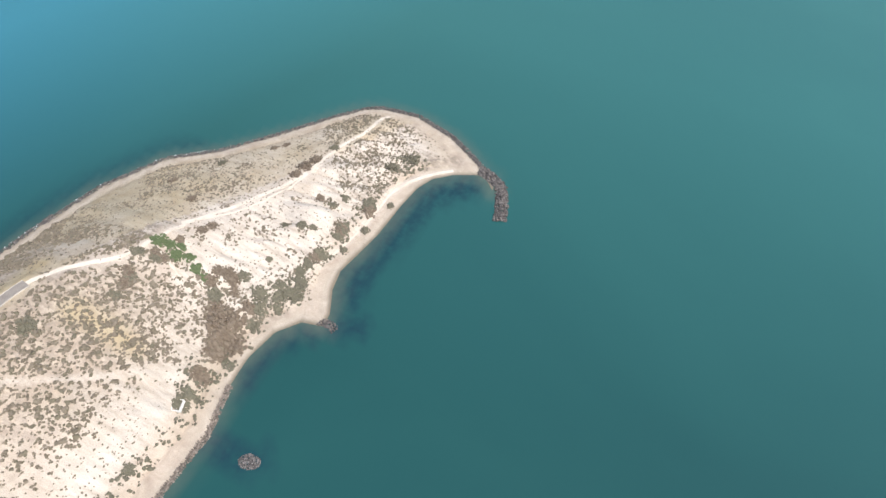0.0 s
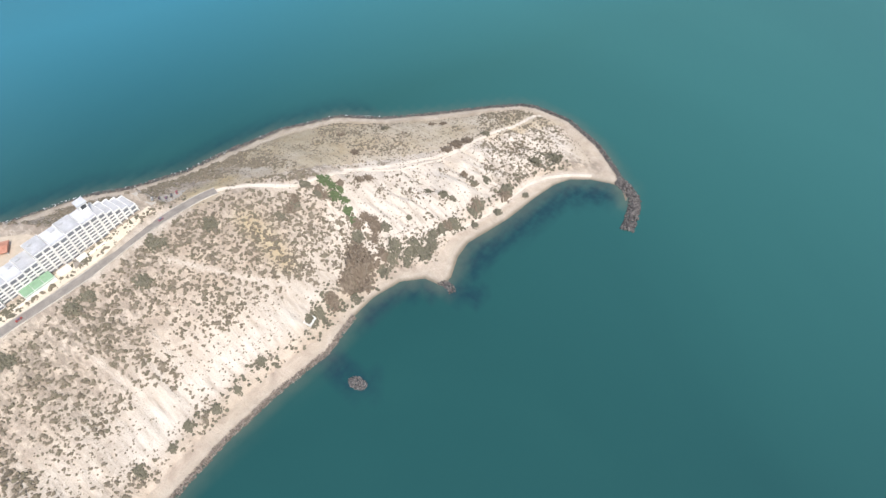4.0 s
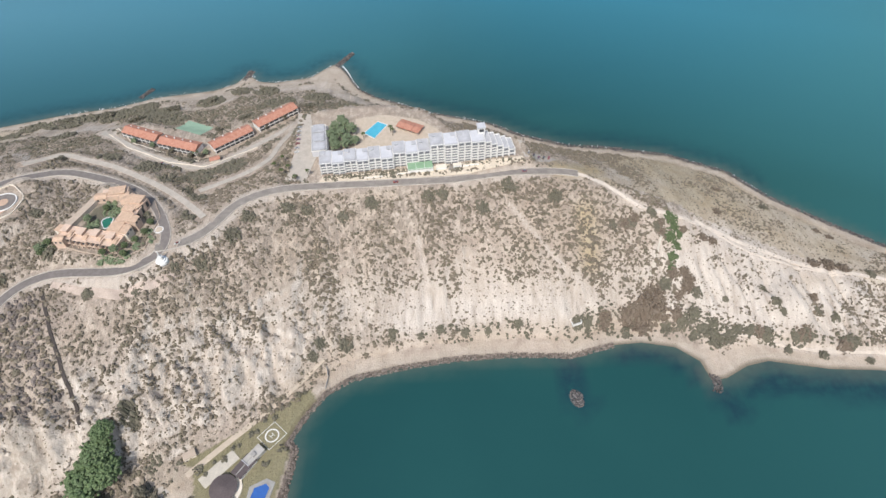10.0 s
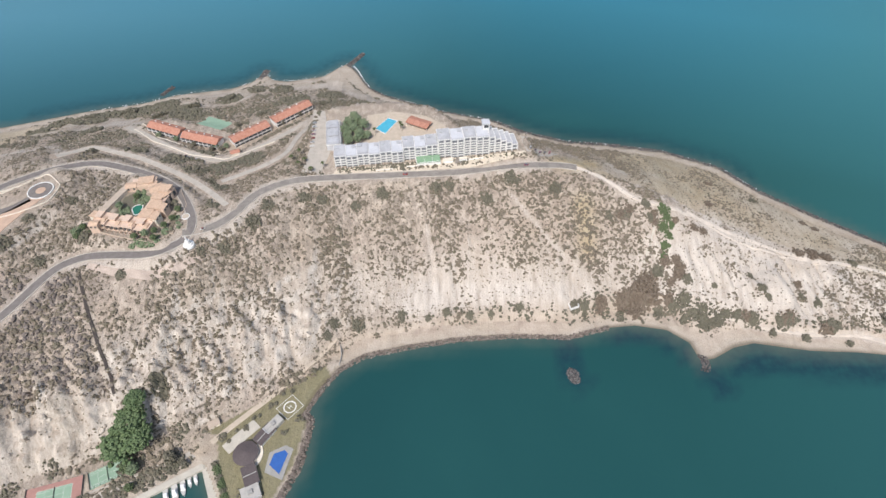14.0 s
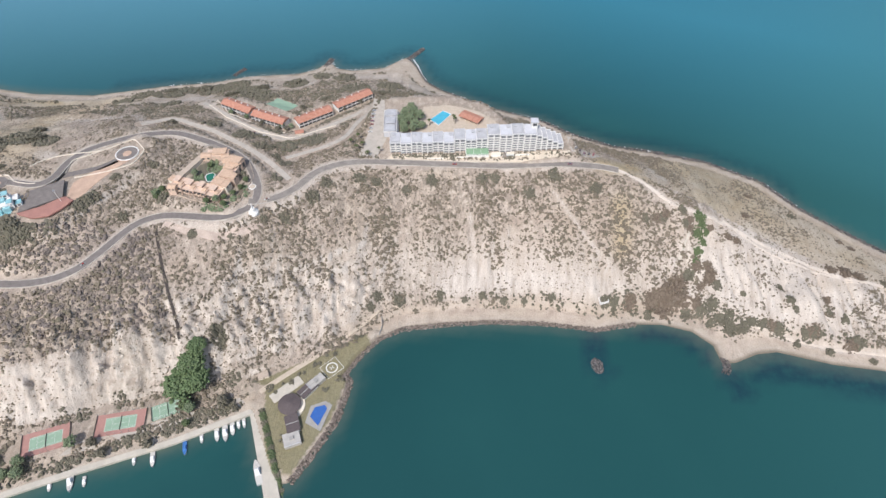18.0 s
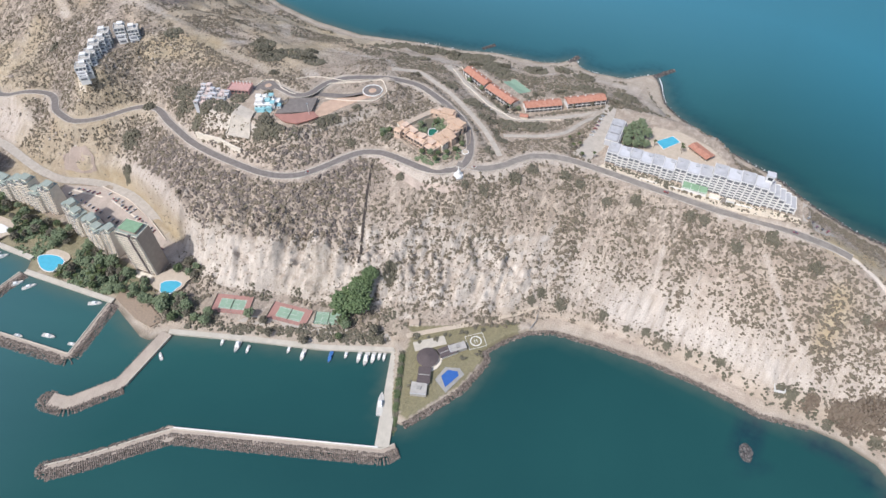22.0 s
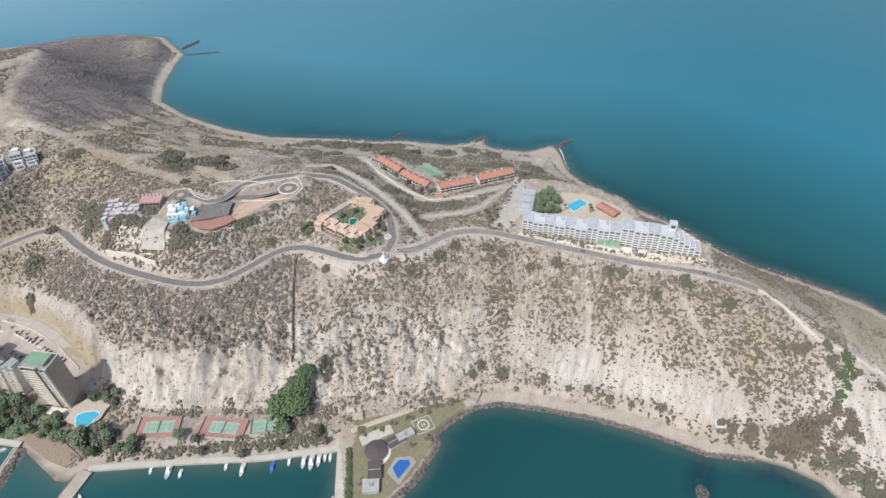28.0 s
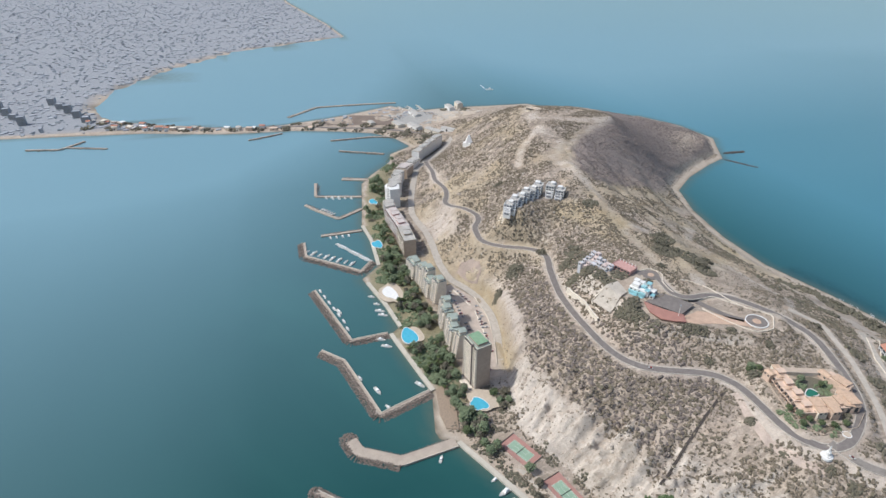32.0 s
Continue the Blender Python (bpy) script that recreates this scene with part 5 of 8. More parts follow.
def block(name, label, category, x, y, z, turn, long, deep, floors, rise, wall, roof, bays, group="", fins=True, back=False, ends=False, slab=None, parapet=0.9, jut=1.1, pane_share=0.46, rail=0.85, glass=None):
    """An apartment block: walls, balcony slabs floor by floor, glazed bays, party fins, a roof with a parapet. Its front looks to -y."""
    root = empty(name, x, y, z, turn, label, category, group)
    tall = floors * rise
    part("wall", box(-long / 2, long / 2, -deep / 2, deep / 2, -4, tall), wall, root)
    part("roof", box(-long / 2 - 0.3, long / 2 + 0.3, -deep / 2 - 0.3, deep / 2 + 0.3, tall, tall + 0.35), roof, root)
    if parapet:
        bm = bmesh.new()
        for a in ((-long / 2 - 0.3, long / 2 + 0.3, -deep / 2 - 0.3, -deep / 2), (-long / 2 - 0.3, long / 2 + 0.3, deep / 2, deep / 2 + 0.3),
                  (-long / 2 - 0.3, -long / 2, -deep / 2, deep / 2), (long / 2, long / 2 + 0.3, -deep / 2, deep / 2)):
            add_box(bm, *a, tall + 0.352, tall + 0.35 + parapet)
        part("parapet", bm, slab or wall, root)
    bay = long / bays
    pane = box(-bay * pane_share, bay * pane_share, -0.12, 0.12, 0.1, rise - 0.35)
    first = part("window", pane, glass or M_GLASS, root)
    first.matrix_basis = Matrix.Translation((-long / 2 + bay / 2, -deep / 2 - 0.05, 0))
    bm = box(-long / 2, long / 2, -jut, 0.0, -0.18, 0.0)
    add_box(bm, -long / 2, long / 2, -jut, -jut + 0.15, 0.002, rail)
    for u in (-long / 2, long / 2 - 0.15):
        add_box(bm, u, u + 0.15, -jut + 0.152, 0.0, 0.002, rail)
    shelf = part("balcony", bm, slab or wall, root)
    shelf.matrix_basis = Matrix.Translation((0, -deep / 2 - 0.02, rise))
    side = None
    for f in range(floors):
        if f > 1:
            share("balcony", shelf.data, root, Matrix.Translation((0, -deep / 2 - 0.02, rise * f)))
        for b in range(bays):
            at = -long / 2 + bay * (b + 0.5)
            if f or b:
                share("window", first.data, root, Matrix.Translation((at, -deep / 2 - 0.05, rise * f)))
            if back:
                share("window", first.data, root, Matrix.Translation((at, deep / 2 + 0.05, rise * f)))
        if ends:
            for sx in (-1, 1):
                for k in (-0.22, 0.22):
                    share("window", first.data, root, Matrix.Translation((sx * (long / 2 + 0.05), deep * k, rise * f)) @ Matrix.Rotation(math.pi / 2, 4, "Z") @ Matrix.Scale(min(1, deep * 0.18 / (bay * 0.4)), 4, (1, 0, 0)))
    if fins:
        fin = None
        for b in range(bays + 1):
            m = Matrix.Translation((-long / 2 + bay * b, -deep / 2 - jut * 0.55, 0))
            if fin is None:
                fin = part("party_fin", box(-0.18, 0.18, -jut * 0.55, jut * 0.53, 0, tall), wall, root)
                fin.matrix_basis = m
            else:
                share("party_fin", fin.data, root, m)
    return root


def roof_house(root, x, y, z, w, d, h, wall, roof):
    ob = part("roof_house", box(-w / 2, w / 2, -d / 2, d / 2, 0, h), wall, root)
    ob.matrix_basis = Matrix.Translation((x, y, z))
    top = part("cap", box(-w / 2 - 0.5, w / 2 + 0.5, -d / 2 - 0.5, d / 2 + 0.5, h, h + 0.4), roof, ob)
    return ob


def gable(name, long, deep, z, rise, material, parent, over=0.6):
    """A pitched roof over a plan long by deep, ridge along x."""
    bm = bmesh.new()
    a, b = long / 2 + over, deep / 2 + over
    lo = [bm.verts.new(p) for p in ((-a, -b, z), (a, -b, z), (a, b, z), (-a, b, z))]
    hi = [bm.verts.new(p) for p in ((-a, -b, z + 0.25), (a, -b, z + 0.25), (a, b, z + 0.25), (-a, b, z + 0.25))]
    r = [bm.verts.new((-a, 0, z + rise)), bm.verts.new((a, 0, z + rise))]
    bm.faces.new(lo[::-1])
    for f in ((lo[0], lo[1], hi[1], hi[0]), (lo[2], lo[3], hi[3], hi[2]), (hi[0], hi[1], r[1], r[0]), (hi[2], hi[3], r[0], r[1]),
              (lo[1], lo[2], hi[2], r[1], hi[1]), (lo[3], lo[0], hi[0], r[0], hi[3])):
        bm.faces.new(f)
    return part(name, bm, material, parent)


def between(a, b):
    """The middle, length and turn of a stretch from a to b."""
    return (a[0] + b[0]) / 2, (a[1] + b[1]) / 2, math.hypot(b[0] - a[0], b[1] - a[1]), math.degrees(math.atan2(b[1] - a[1], b[0] - a[0]))


def drape(name, outline, lift, material, label, category, kind="structure", step=4.0):
    """A thin paved sheet laid on the ground inside an outline."""
    o = np.array(outline, float)
    z = max(ground(*p) for p in outline) if step is None else None
    bm = bmesh.new()
    if z is not None:
        vs = [bm.verts.new((*p, z + lift)) for p in outline]
        lo = [bm.verts.new((*p, z + lift - 1.2)) for p in outline]
        bm.faces.new(vs)
        n = len(vs)
        for i in range(n):
            bm.faces.new((lo[i], lo[(i + 1) % n], vs[(i + 1) % n], vs[i]))
    else:
        vs = [bm.verts.new((*p, 0)) for p in outline]
        bm.faces.new(vs)
        for _ in range(3):
            bmesh.ops.subdivide_edges(bm, edges=[e for e in bm.edges if e.calc_length() > step], cuts=1, use_grid_fill=True)
        bmesh.ops.triangulate(bm, faces=bm.faces[:])
        for v in bm.verts:
            v.co.z = ground(v.co.x, v.co.y) + lift
    bmesh.ops.recalc_face_normals(bm, faces=bm.faces[:])
    if sum(f.normal.z * f.calc_area() for f in bm.faces) < 0:
        bmesh.ops.reverse_faces(bm, faces=bm.faces[:])
    ob = part(name, bm, material)
    return tagged(ob, label, category, kind=kind)


def basin(name, outline, z, label, water=None, deck=None, rim=0.35):
    """A swimming pool: a raised rim with the water inside it."""
    c = np.mean(outline, axis=0)
    root = empty(name, c[0], c[1], z, 0, label, "swimming pool", "swimming pools")
    inner = [(x - c[0], y - c[1]) for x, y in outline]
    outer = [(x * (1 + rim / max(3, math.hypot(x, y)) * 2), y * (1 + rim / max(3, math.hypot(x, y)) * 2)) for x, y in inner]
    bm = bmesh.new()
    n = len(inner)
    rows = [[bm.verts.new((*p, h)) for p in ring] for ring, h in ((outer, -0.8), (outer, 0.45), (inner, 0.45), (inner, -0.4))]
    for a, b in zip(rows, rows[1:]):
        for i in range(n):
            bm.faces.new((a[i], a[(i + 1) % n], b[(i + 1) % n], b[i]))
    bmesh.ops.recalc_face_normals(bm, faces=bm.faces[:])
    part("rim", bm, deck or M_WHITE, root)
    bm = bmesh.new()
    bm.faces.new([bm.verts.new((*p, 0.3)) for p in inner])
    bmesh.ops.recalc_face_normals(bm, faces=bm.faces[:])
    if bm.faces[:][0].normal.z < 0:
        bmesh.ops.reverse_faces(bm, faces=bm.faces[:])
    part("water_surface", bm, water or M_POOL, root)
    return root


def blob(cx, cy, rx, ry, turn, seed, n=22):
    r = random.Random(seed)
    k = [r.uniform(0.75, 1.15) for _ in range(5)]
    out = []
    for i in range(n):
        a = i / n * math.tau
        w = 1 + 0.18 * math.sin(2 * a + k[0] * 5) * k[1] + 0.13 * math.sin(3 * a + k[2] * 6)
        x, y = rx * w * math.cos(a), ry * w * math.sin(a)
        t = radians(turn)
        out.append((cx + x * math.cos(t) - y * math.sin(t), cy + x * math.sin(t) + y * math.cos(t)))
    return out


# ---- hotel on the crest ----
HZ = 69.0
for a, b, floors, bays, lab in (((-105, 374), (-43, 382), 4, 12, "long white hotel wing of four storeys with balconies"),
                                ((-42.5, 382), (-11, 386), 5, 6, "white hotel wing with a green glass-roofed lobby before it"),
                                ((-10.5, 385), (36, 391), 7, 9, "white hotel wing of seven storeys with stacked balconies")):
    mx, my, long, turn = between(a, b)
    n = Vector((-math.sin(radians(turn)), math.cos(radians(turn)), 0))
    d = Vector((math.cos(radians(turn)), math.sin(radians(turn)), 0))
    units = bays // 2
    wide = long / units
    for k in range(units):
        at = Vector((mx, my, 0)) + d * (wide * (k + 0.5) - long / 2) + n * (8.4 - 1.5 * (k % 2) - 0.5 * (k % 3))
        unit = block("hotel_unit", lab, "hotel", at.x, at.y, HZ + 0.35 * (k % 3), turn, wide - 0.06, 16, floors, 2.8, M_WHITE, M_GREYROOF, 2, "hotel units", jut=1.5, slab=M_WHITE, pane_share=0.37, rail=1.2, glass=M_RECESS, parapet=0.5)
        sheet = part("roof_sheet", box(-wide * 0.46, wide * 0.46, -6.5, 6.5, -0.12, 0.12), M_HOTEL if k % 2 else M_GREYROOF, unit, "patched grey roof sheet")
        sheet.matrix_basis = pose(0, 0.5, floors * 2.8 + 1.25, 4 + 2 * (k % 2), 0, 0)
        roof_house(unit, wide * (0.2 if k % 2 else -0.2), 3.5, floors * 2.8 + 0.36, 2.4, 3.2, 1.9, M_HOTEL, M_GREYROOF)
for k, floors in enumerate((6, 5, 4, 3, 2)):
    a, b = (36.5 + 5.4 * k, 391.5 + 0.9 * k), (41.6 + 5.4 * k, 392.4 + 0.9 * k)
    mx, my, long, turn = between(a, b)
    n = Vector((-math.sin(radians(turn)), math.cos(radians(turn)), 0)) * 8.0
    block("hotel_step", "stepped white end of the hotel with balconies", "hotel", mx + n.x, my + n.y, HZ, turn, long, 16, floors, 2.8, M_WHITE, M_GREYROOF, 1, "stepped hotel end", jut=1.5, slab=M_WHITE, pane_share=0.36, rail=1.2, glass=M_RECESS)
tower_head = empty("lift_tower", 33, 402, HZ, 8, "white lift tower rising over the hotel roof", "lift tower")
part("shaft", box(-3, 3, -3, 3, -2, 27), M_WHITE, tower_head)
part("cap", box(-3.6, 3.6, -3.6, 3.6, 27, 28), M_HOTEL, tower_head)
part("louvre", box(-2, 2, -3.08, -2.9, 23, 26), M_GLASS, tower_head)
west = block("hotel_annex", "low grey-roofed hotel annex beside a courtyard", "hotel", -111.5, 416, HZ - 3, 98, 36, 13, 3, 3.0, M_HOTEL, M_GREYROOF, 9, back=True, jut=1.3, slab=M_WHITE, pane_share=0.36, rail=1.15, glass=M_RECESS)
for k in range(3):
    roof_house(west, -13 + 13 * k, 0, 9.35, 10, 9, 1.2, M_GREYROOF, M_GREYROOF)
lobby = empty("hotel_lobby", -20, 378, HZ, 7, "green glass-roofed hotel lobby", "hotel lobby")
part("wall", box(-11, 11, -3.5, 3.5, -2, 4.2), M_WHITE, lobby)
for k in range(3):
    pane = part("roof_panel", box(-3.5, 3.5, -4, 4, 0, 0.25), M_GREENROOF, lobby)
    pane.matrix_basis = Matrix.Translation((-7.3 + 7.3 * k, 0, 4.6)) @ Matrix.Rotation(radians(12), 4, "X")
M_PALESAND = plain("pale_forecourt_dust", (0.62, 0.54, 0.43), 0.95, 0.2, 0.12)
drape("forecourt", [(-108, 362), (-40, 366), (20, 372), (72, 388), (70, 394), (20, 386), (-40, 378), (-104, 371)], 0.12, M_PALESAND, "pale sandy hotel forecourt", "forecourt", step=None)
drape("pool_terrace", [(-84, 402), (-40, 407), (-8, 412), (2, 422), (-6, 436), (-24, 450), (-56, 458), (-82, 452)], 0.1, M_DECK, "sandy paved terrace round the hotel pool", "terrace", step=None)
drape("car_park", [(-136, 368), (-118, 364), (-112, 400), (-126, 460), (-138, 462), (-132, 410)], 0.1, M_LANE, "dusty hotel car park", "car park", step=None)
drape("car_park", [(72, 392), (94, 394), (104, 402), (90, 410), (68, 416)], 0.35, M_LANE, "dusty parking strip beyond the hotel", "car park")
for x, y, w, d, h, turn, lab in ((-2, 379.5, 9, 4, 2.6, 8, "low white entrance lodge before the hotel"), (12, 381, 7, 3, 3.0, 8, "white service hut before the hotel"), (-34, 373, 12, 0.5, 1.6, 7, "white garden wall before the hotel"), (24, 382, 14, 0.5, 1.8, 9, "white garden wall before the hotel"), (-60, 369, 16, 0.5, 1.2, 6, "low white wall edging the forecourt")):
    lodge = empty("lodge" if d > 1 else "garden_wall", x, y, ground(x, y), turn, lab, "hut" if d > 1 else "wall")
    part("wall", box(-w / 2, w / 2, -d / 2, d / 2, -1.5, h), M_WHITE, lodge)
    part("coping", box(-w / 2 - 0.15, w / 2 + 0.15, -d / 2 - 0.15, d / 2 + 0.15, h, h + 0.2), M_CREAM, lodge)
drape("drive", [(4, 376), (13, 377), (15, 387), (6, 386)], 0.4, M_DUSTROAD, "grey ramp leading to the hotel door", "driveway", step=None)
basin("hotel_pool", [(-72.5, 430), (-61, 446.5), (-52, 441.5), (-62.5, 422)], HZ + 0.15, "long turquoise hotel pool with a pale rim")
pav = empty("pool_pavilion", -30, 435, HZ, -28, "orange-tiled open pool pavilion", "pavilion")
for k in range(3):
    q = gable("roof", 7.4, 12, 3.4, 1.6, M_TILE, pav, 0.2)
    q.matrix_basis = Matrix.Translation((-8 + 8 * k, 0, 0))
for px in (-11, -4, 4, 11):
    for py in (-5, 5):
        ob = part("post", box(-0.2, 0.2, -0.2, 0.2, -0.5, 3.4), M_WHITE, pav)
        ob.matrix_basis = Matrix.Translation((px, py, 0))

# ---- red-tiled terraces on the north slope ----
for a, b, lab in (((-312, 467), (-276, 452), "row of white houses under an orange tiled roof"), ((-272, 449), (-233, 436), "row of white houses with a stepped orange roof"),
                  ((-221, 438), (-190, 464), "row of white houses with balconies and an orange roof"), ((-185, 470), (-152, 500), "upper row of white houses with an orange roof")):
    mx, my, long, turn = between(a, b)
    rows = block("terraced_houses", lab, "row houses", mx, my, 46, turn, long, 12.5, 2, 2.9, M_WHITE, M_WHITE, max(5, int(long / 5)), "tiled terraces", parapet=0, jut=0.8)
    gable("tiled_roof", long, 12.5, 6.2, 3.2, M_TILE, rows, 0.7)
    for k in range(int(long / 9)):
        q = part("chimney", box(-0.5, 0.5, -0.5, 0.5, 7, 9.6), M_WHITE, rows)
        q.matrix_basis = Matrix.Translation((-long / 2 + 5 + 9 * k, 2.5, 0))
drape("tennis_court", [(-268, 474), (-240, 462), (-232, 478), (-260, 490)], 0.3, M_COURTGREEN, "faded green tennis court behind tiled houses", "tennis court")
gate = empty("gatehouse", -208, 408, ground(-208, 408), 20, "small gatehouse with an orange tiled roof", "gatehouse")
part("wall", box(-4, 4, -2.5, 2.5, -2, 2.8), M_CREAM, gate)
gable("roof", 8, 5, 2.8, 1.6, M_TILE, gate)

# ---- courtyard villas at the hairpin ----
M_PALETILE = plain("faded_peach_tile", (0.55, 0.39, 0.28), 0.8, 0.2, 0.5)
VZ = 80.0
for k in range(4):
    a, b = (-288 + 12.0 * k, 290.5 - 2.6 * k), (-277 + 12.0 * k, 288 - 2.6 * k)
    mx, my, long, turn = between(a, b)
    unit = block("villa_unit", "peach terraced villa with a faded tiled lean-to roof", "villa", mx, my + 6, VZ - 0.9 * (k % 2), turn, long, 12, 2, 3.2, M_PEACH, M_PEACH, 3, "peach villas", parapet=0.5, jut=1.6)
    q = gable("lean_to", 3.4, 6.5, 6.8, 1.1, M_PALETILE, unit, 0.1)
    q.matrix_basis = Matrix.Translation((2.6, -1, 0))
    roof_house(unit, -2.6, 2, 6.75, 4.5, 6, 2.0, M_PEACH, M_PEACH)
east = empty("villa_wing", -244, 312, VZ, 80, "peach two-storey wing with stepped flat roofs", "villa")
part("wall", box(-20, 20, -6.5, 6.5, -3, 7), M_PEACH, east)
for k, (u, v, h) in enumerate(((-14, 1, 1.4), (-4, -1.5, 2.2), (7, 1, 1.6), (15, -1, 2.6))):
    roof_house(east, u, v, 7.0, 8.5, 9, h, M_PEACH, M_PALETILE)
for k in range(6):
    q = part("window", box(-1.4, 1.4, -0.1, 0.1, 1, 5.8), M_GLASS, east)
    q.matrix_basis = Matrix.Translation((-16.5 + 6.6 * k, -6.56, 0))
north_row = empty("villa_arcade", -283, 322, VZ, 70, "long low white arcade beside the villa garden", "arcade")
part("wall", box(-25, 25, -2.5, 2.5, -3, 3.6), M_CREAM, north_row)
part("roof", box(-25.5, 25.5, -3, 3, 3.6, 3.95), M_BEIGE, north_row)
north_top = empty("villa_gate_block", -264, 340, VZ, 10, "peach flat-roofed block at the head of the garden", "villa")
part("wall", box(-10, 10, -5, 5, -3, 5), M_PEACH, north_top)
roof_house(north_top, 2, 0, 5, 12, 8, 1.6, M_PEACH, M_PALETILE)
drape("garden_lawn", [(-280, 300), (-252, 294), (-250, 322), (-268, 334), (-278, 326)], 0.15, M_SHRUB, "shady olive villa garden lawn", "lawn", step=None)
for k, (x, y, w, d, h, turn) in enumerate(((-250, 330, 11, 9, 6.5, 35), (-240, 322, 8, 8, 8.2, 60), (-238, 306, 7, 9, 8.6, 80), (-241, 296, 8, 8, 7.6, 80), (-255, 336, 7, 7, 5.2, 20), (-274, 336, 9, 7, 4.6, 10), (-290, 300, 6, 9, 5.8, 70), (-286, 288, 7, 6, 8.0, 0))):
    bay_house = empty("villa_house", x, y, VZ, turn, "peach stepped villa under a faded tiled roof", "villa", "peach villas")
    part("wall", box(-w / 2, w / 2, -d / 2, d / 2, -3, h), M_PEACH if k % 3 else M_CREAM, bay_house)
    gable("roof", w, d, h, 1.3, M_PALETILE, bay_house, 0.3)
    for u in (-w / 4, w / 4):
        q = part("window", box(-0.8, 0.8, -0.08, 0.08, h - 2.4, h - 0.7), M_GLASS, bay_house)
        q.matrix_basis = Matrix.Translation((u, -d / 2 - 0.02, 0))
basin("garden_pool", blob(-262, 311, 4.2, 5.0, 0, 4), VZ + 0.05, "round green garden pool with a white kerb", plain("green_pool_water", (0.03, 0.16, 0.11), 0.15, 0.15, 0.3))
wall_ring = [(-292, 288), (-270, 281), (-238, 273), (-224, 284), (-222, 316), (-232, 334), (-262, 352)]
bm = bmesh.new()
for a, b in zip(wall_ring, wall_ring[1:]):
    mx, my, long, turn = between(a, b)
    add_box(bm, -long / 2, long / 2, -0.2, 0.2, -3, 1.6, pose(mx, my, min(ground(*a), ground(*b)), 0, 0, turn))
tagged(part("garden_wall", bm, M_BEIGE), "beige retaining wall round the villas", "wall")

# ---- monument on the bend ----
mon = empty("monument", -209, 273, ground(-209, 273), 0, "white stepped monument with a slim figure on a drum", "monument")
part("lower_step", tube(4.6, 4.3, -1, 0.9, 24), M_WHITE, mon)
part("upper_step", tube(3.2, 3.0, 0.9, 2.0, 24), M_WHITE, mon)
part("drum", tube(2.2, 1.8, 2.0, 5.0, 16), M_WHITE, mon)
part("figure", tube(0.9, 0.35, 5.0, 10.5, 10), M_WHITE, mon)
drape("lookout_paving", [(-203, 268), (-214, 260), (-236, 251), (-262, 253), (-284, 258), (-286, 254), (-262, 247), (-236, 244), (-212, 254), (-198, 264)], 0.7, M_DUSTPAVE, "pinkish paved lookout beside the road", "pavement")
island = empty("traffic_island", -219, 302, ground(-219, 302), 0, "teardrop traffic island with a white kerb", "traffic island")
part("kerb", tube(3.6, 3.5, -0.6, 0.55, 18), M_WHITE, island)
part("bed", tube(2.9, 2.8, 0.2, 0.62, 18), M_DECK, island)

# ---- hilltop plaza ----
drape("plaza_paving", [(-402, 240), (-386, 236), (-373, 240), (-366, 250), (-362, 260), (-372, 264), (-386, 250)], 0.22, M_REDPAVE, "curved red paved apron of the hilltop plaza", "plaza", step=None)
drape("plaza_strip", [(-372, 264), (-362, 259), (-355, 286), (-346, 308), (-340, 318), (-350, 318), (-368, 297), (-376, 284)], 0.3, M_TANPAVE, "tan paved walk leading to the turning circle", "plaza", step=None)
drape("plaza_car_park", [(-408, 266), (-383, 284), (-373, 263), (-401, 241)], 0.34, M_ASPHALT, "dark asphalt car park on the plaza", "car park", step=None)
loop = empty("turning_circle", -346, 327, 88.35, 0, "round asphalt turning circle with a patterned centre", "turning circle")
part("asphalt_ring", tube(9.5, 9.5, -0.6, 0.12, 32), M_ASPHALT, loop)
part("centre", tube(4.0, 4.0, 0.1, 0.3, 24), M_TANPAVE, loop)
bm = bmesh.new()
rows = [[bm.verts.new((r * math.cos(i / 32 * math.tau), r * math.sin(i / 32 * math.tau), h)) for i in range(32)] for r, h in ((9.6, 0.0), (9.6, 0.6), (10.4, 0.6), (10.4, -0.6))]
for a, b in zip(rows, rows[1:]):
    for i in range(32):
        bm.faces.new((a[i], a[(i + 1) % 32], b[(i + 1) % 32], b[i]))
bmesh.ops.recalc_face_normals(bm, faces=bm.faces[:])
part("kerb_ring", bm, M_WHITE, loop)
disc = tagged(part("plaza_medallion", tube(2.6, 2.6, -0.5, 0.1, 20, 0, 0), M_DECK), "pale round medallion set in the red paving", "paving")
disc.location = (-368, 252, 88.4)
mast = empty("plaza_mast", -372, 258, 88.3, 0, "tall white lighting mast on the plaza", "lamp mast")
part("pole", tube(0.28, 0.14, 0, 15, 8), M_WHITE, mast)
part("lamp_ring", tube(1.2, 1.2, 14.6, 15, 12), M_STEEL, mast)
cy = empty("turquoise_house", -418, 246, 91, 32, "white house with bright turquoise terraces and stairs", "house")
part("wall", box(-9, 9, -7, 7, -4, 5.5), M_WHITE, cy)
part("roof", box(-9.3, 9.3, -7.3, 7.3, 5.5, 5.9), M_WHITE, cy)
